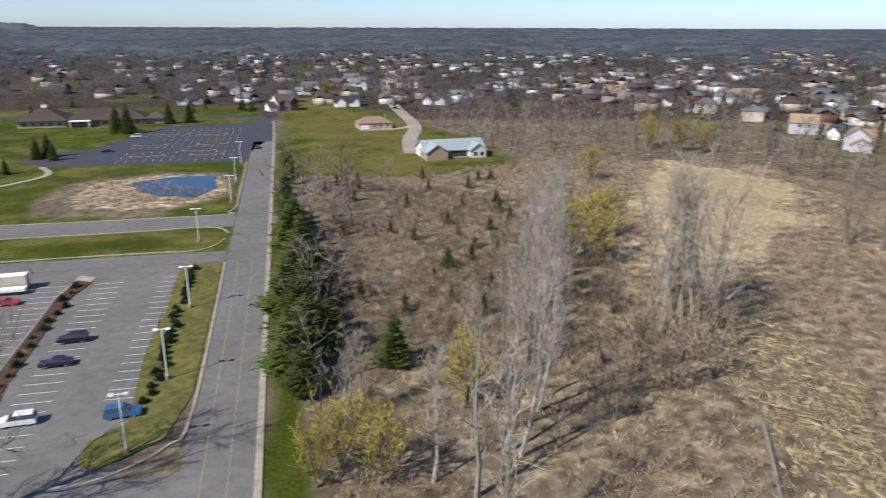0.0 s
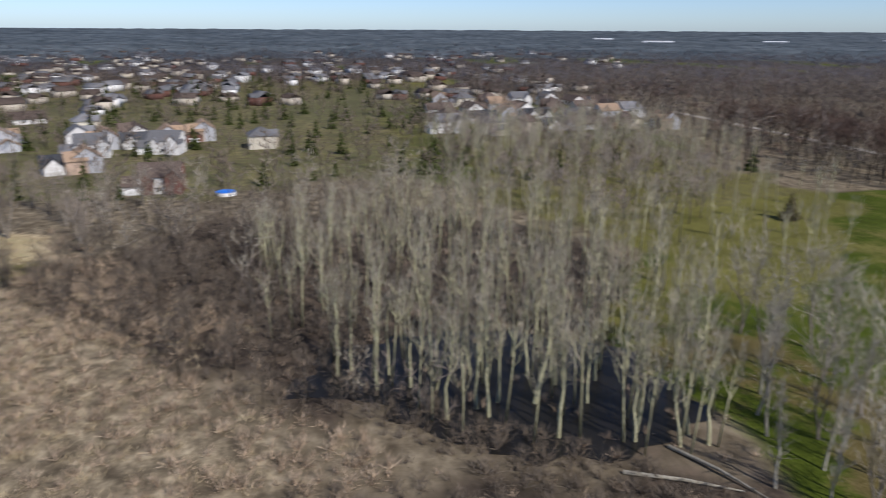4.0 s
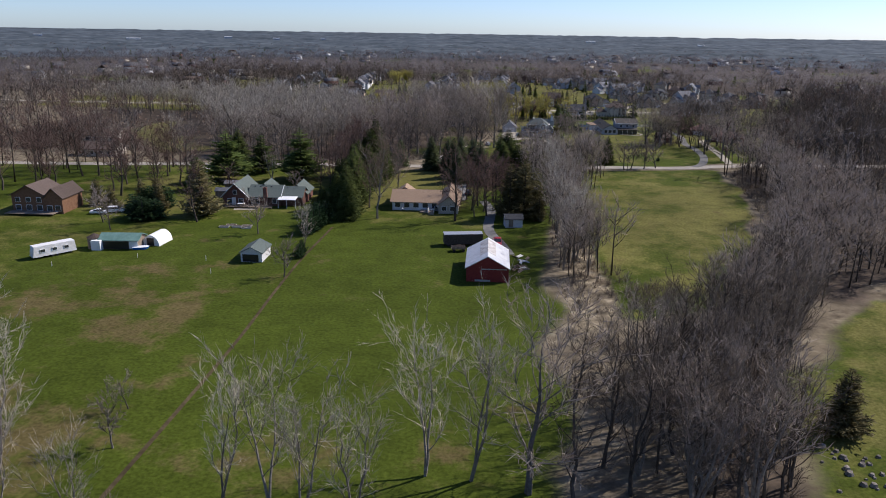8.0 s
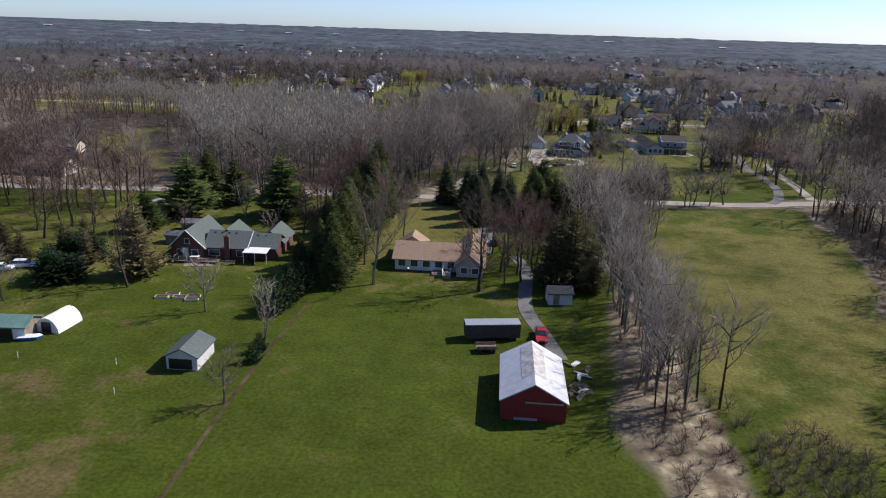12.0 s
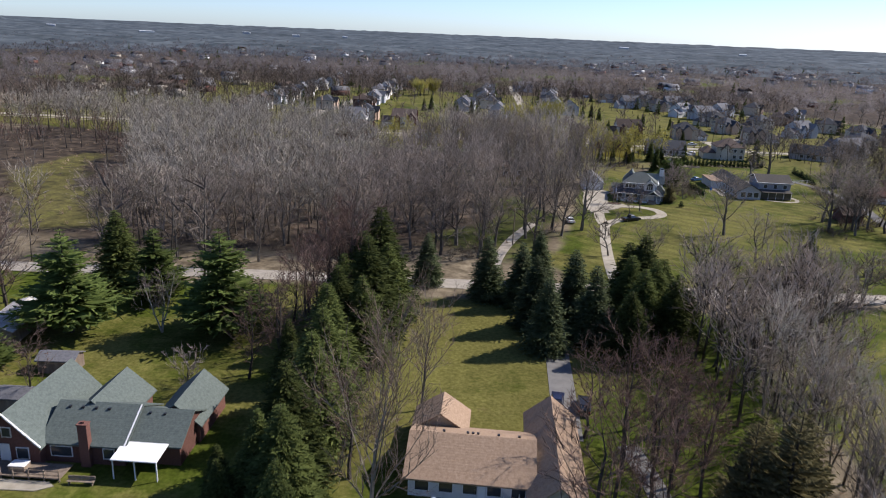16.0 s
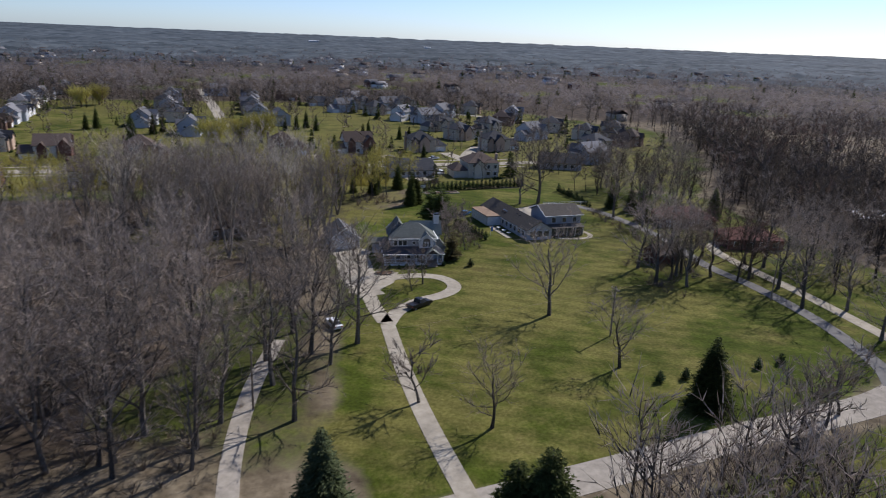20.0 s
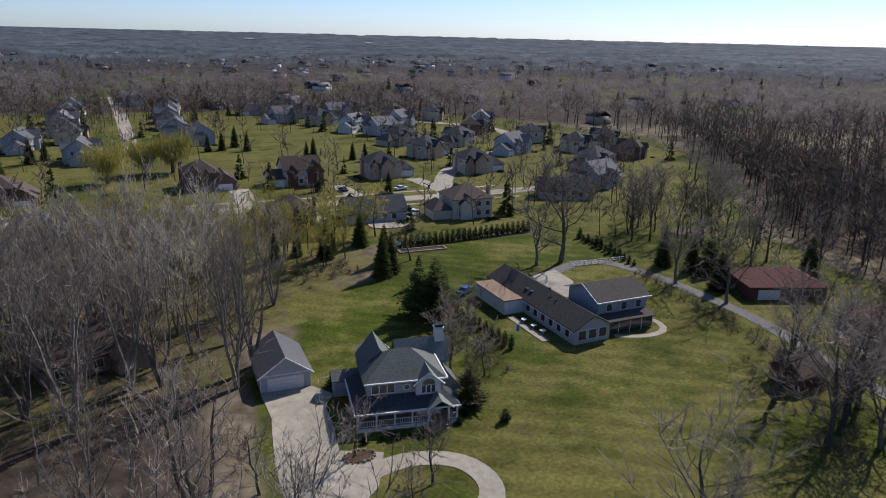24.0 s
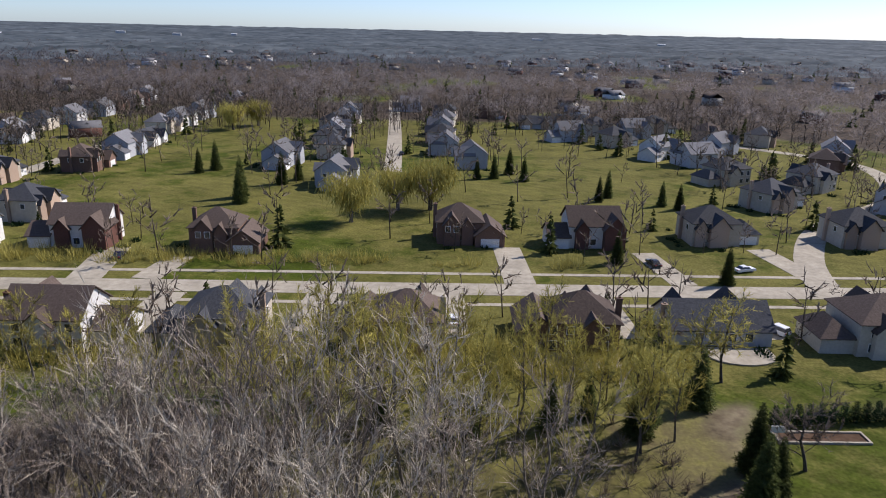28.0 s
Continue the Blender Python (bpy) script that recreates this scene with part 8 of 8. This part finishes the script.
POLES = [(-24, 299), (39, 311.9), (83, 322)]
for x, y in POLES:
    utility_pole(x, y, 9.6, 100)
for (ax, ay), (bx, by) in zip(POLES, POLES[1:]):
    pts = [(ax + (bx - ax) * k / 12, ay + (by - ay) * k / 12, 9.2 - 2.9 * (k / 12) * (1 - k / 12)) for k in range(13)]
    w = thing("overhead_wire", "thin overhead wire sagging between poles", "wire")
    part("wire_span", Shape().tube(pts, [.011] * 13, 4), TIMBER, w)
for k in range(7):
    utility_pole(-96 - .2 * k, -420 - 36 * k, 11)

# ---- small things about the yards ----
for x, y, t in ((-71.5, 173.6, 10), (-69.5, 172.4, 10), (-67.2, 173.4, 10), (-66.8, 171.6, 12), (-72.8, 171.8, 8)):
    b = thing("raised_bed", "raised timber garden bed with bare soil", "garden bed", x, y, t, group="raised garden beds")
    for s in (-.6, .56):
        part("board", Shape().box(-1.3, s, 0, 1.3, s + .05, .4), CREAM, b)
        part("end_board", Shape().box(s * 2.1 - .02, -.6, 0, s * 2.1 + .03, .6, .4), CREAM, b)
    part("soil", Shape().box(-1.2, -.55, 0, 1.2, .55, .3), MULCH, b)
boat = thing("covered_boat", "small light-blue tarpaulin-covered boat on the grass", "boat", -84.6, 150.6, 20)
part("hull", Shape().solid([(-1.5, -.5, 0), (1.2, -.5, 0), (1.6, 0, 0), (1.2, .5, 0), (-1.5, .5, 0)], [(-1.7, -.8, .6), (1.3, -.8, .6), (2.1, 0, .6), (1.3, .8, .6), (-1.7, .8, .6)]), TARP_BLUE, boat)
part("cover", Shape().solid([(-1.7, -.8, .6), (1.3, -.8, .6), (2.1, 0, .6), (1.3, .8, .6), (-1.7, .8, .6)], [(-1.5, -.1, .85), (1.2, -.1, .85), (1.5, 0, .85), (1.2, .1, .85), (-1.5, .1, .85)]), WHITE, boat)
for x, y in ((-66.2, 144.6), (-81.9, 144.1), (-97, 136), (-61.5, 136)):
    p = thing("field_stake", "short white stake in the grass", "stake", x, y)
    part("stake_post", Shape().tube([(0, 0, -.1), (0, 0, 1.1)], [.05, .05], 6), WHITE, p)
junk = np.random.default_rng(8)
for k in range(14):
    x, y = junk.uniform(2.6, 6.6), junk.uniform(145, 157)
    t = thing("lumber_pile", "loose stack of old boards beside the barn", "lumber", x, y, junk.uniform(0, 180), group="scrap beside the barn")
    for j in range(3):
        part("board", Shape().box(-1.2 + .1 * j, -.3 + .2 * j, .12 * j, 1.2 - .2 * j, -.12 + .2 * j, .12 * j + .1), TIMBER if k % 3 else WHITE, t)
for k in range(26):
    x, y = junk.normal(43.5, 2.6), junk.normal(75.5, 2.4)
    r = junk.uniform(.25, .65)
    st = thing("boulder", "grey field stone in a rubble pile", "stone", x, y, junk.uniform(0, 360), group="rubble pile by the glade")
    ring = [(r * junk.uniform(.7, 1.1) * math.cos(2 * math.pi * i / 7), r * junk.uniform(.7, 1.1) * math.sin(2 * math.pi * i / 7)) for i in range(7)]
    part("rock", Shape().solid([(*q, -.1) for q in ring], [(a * .6, b * .6, r * junk.uniform(.5, .8)) for a, b in ring]), STONE, st)


def log(x0, y0, x1, y1, r, label):
    t = thing("fallen_log", label, "log", x0, y0)
    v = Vector((x1 - x0, y1 - y0, 0))
    part("log_trunk", Shape().tube([(0, 0, r), tuple(v * .5 + Vector((.2, .2, r * .9 + .3))), tuple(v + Vector((0, 0, r * .6)))], [r, r * .8, r * .3], 7), BARK_PALE, t)
    for k in (.5, .7, .85):
        part("limb", Shape().tube([tuple(v * k + Vector((0, 0, r + .2))), tuple(v * k + Vector((1.2, -.8, 1.6)))], [r * .35, .03], 5), BARK_PALE, t)


log(-58.7, -70.6, -48.9, -53.1, .38, "pale bare fallen trunk in the sedge")
log(-50, -52, -46, -58, .3, "pale broken trunk leaning in the sedge")
log(-130.4, -129.5, -148, -127, .4, "dark fallen trunk by the clearing")
log(-160, -126, -150, -128, .35, "pale fallen trunk by the clearing")
for x0, y0, x1, y1 in ((-66, 36, -60, 48), (-62, 30, -52, 40), (-70, 44, -58, 50), (-58, 36, -50, 32)):
    log(x0, y0, x1, y1, .28, "fallen trunk on the wood floor")
plot = thing("garden_plot", "low stone edging round a vegetable plot", "garden plot", 43.4, 433.2, 1)
for a, b, c, d in ((-6, -1.4, 6, -1.1), (-6, 1.1, 6, 1.4), (-6, -1.1, -5.7, 1.1), (5.7, -1.1, 6, 1.1)):
    part("edging", Shape().box(a, b, 0, c, d, .3), CONCRETE, plot)
part("soil", Shape().box(-5.7, -1.1, -.05, 5.7, 1.1, .12), MULCH, plot)
for x, y in ((45.6, 385), (46.0, 382), (46.4, 379.4)):
    t = thing("patio_table", "white round patio table with a pedestal", "table", x, y)
    part("tabletop", Shape().tube([(0, 0, .7), (0, 0, .75)], [.55, .55], 12), WHITE, t)
    part("pedestal", Shape().tube([(0, 0, .05), (0, 0, .7)], [.06, .05], 6), WHITE, t)
flag = thing("garden_flag", "small flag on a leaning pole by the lawn", "flag", 41.0, 379.5)
part("flag_pole", Shape().tube([(0, 0, 0), (.2, 0, 2.6)], [.03, .02], 6), WHITE, flag)
part("cloth", Shape().box(.2, -.02, 1.2, .75, .02, 2.4), TARP_BLUE, flag)
sunshade = thing("patio_umbrella", "closed white patio umbrella beside the porch", "umbrella", 66.2, 377.2)
part("pole", Shape().tube([(0, 0, 0), (0, 0, 2.3)], [.03, .03], 6), METAL_GREY, sunshade)
part("canopy", Shape().tube([(0, 0, 1.7), (0, 0, 2.4)], [1.2, .06], 8), WHITE, sunshade)
tarp = thing("swimming_pool", "round garden pool under a bright blue cover", "pool", -226, -22)
part("wall", Shape().tube([(0, 0, 0), (0, 0, 1.2)], [3, 3], 16), WHITE, tarp)
part("cover", Shape().tube([(0, 0, 1.2), (0, 0, 1.6)], [3.1, 1.6], 16), TARP_BLUE, tarp)
hoop = thing("basketball_hoop", "basketball hoop on a post by the court", "hoop", 36, 430)
part("post", Shape().tube([(0, 0, 0), (0, 0, 3.0)], [.06, .05], 6), METAL_GREY, hoop)
part("backboard", Shape().box(-.9, -.05, 2.7, .9, .02, 3.6), WHITE, hoop)
grill = thing("grill", "white kettle grill on the ranch house lawn", "grill", -29.4, 196.0)
part("bowl", Shape().tube([(0, 0, .6), (0, 0, .8), (0, 0, 1.0)], [.2, .38, .2], 10), WHITE, grill)
part("stand", Shape().tube([(0, 0, 0), (0, 0, .6)], [.2, .06], 6), BLACK, grill)
fence = thing("fence", "post and rail fence beside the drive", "fence", 71, 411)
for k in range(9):
    part("post", Shape().box(1.9 * k - .06, -.06, 0, 1.9 * k + .06, .06, 1.2), WHITE, fence)
    if k < 8:
        for z in (.5, 1.0):
            part("rail", Shape().box(1.9 * k, -.03, z, 1.9 * k + 1.9, .03, z + .1), WHITE, fence)

# the bed and shrubs before the porch house
bed = thing("stone_bed", "rounded planting bed edged with field stones", "flower bed", 6.3, 353.3)
part("soil", Shape().prism([(1.9 * math.cos(k * .63), 1.2 * math.sin(k * .63)) for k in range(10)], -.1, .22), MULCH, bed)
stones = np.random.default_rng(8)
for k in range(18):
    q = k * 2 * math.pi / 18
    r = stones.uniform(.18, .34)
    ring = [(2.0 * math.cos(q) + r * math.cos(a), 1.3 * math.sin(q) + r * .8 * math.sin(a)) for a in (0, 1.1, 2.2, 3.3, 4.4, 5.4)]
    part("edge_stone", Shape().solid([(*p, -.05) for p in ring], [(2.0 * math.cos(q) + (p[0] - 2.0 * math.cos(q)) * .6, 1.3 * math.sin(q) + (p[1] - 1.3 * math.sin(q)) * .6, r * 1.3) for p in ring]), STONE, bed)
plant("cedar", 24.2, 360.6, 7.0, "", 1.5, "brownish evergreen beside the porch")
for x, y, h in ((8.0, 356.4, 1.3), (10.3, 356.2, 1.0), (12, 355.9, 1.2), (14.2, 356, 1.0), (21, 356.6, 1.1), (7.6, 372.4, 2.2), (22.6, 358.2, 1.2)):
    plant("arborvitae", x, y, h, "shrubs round the porch", 2.2)
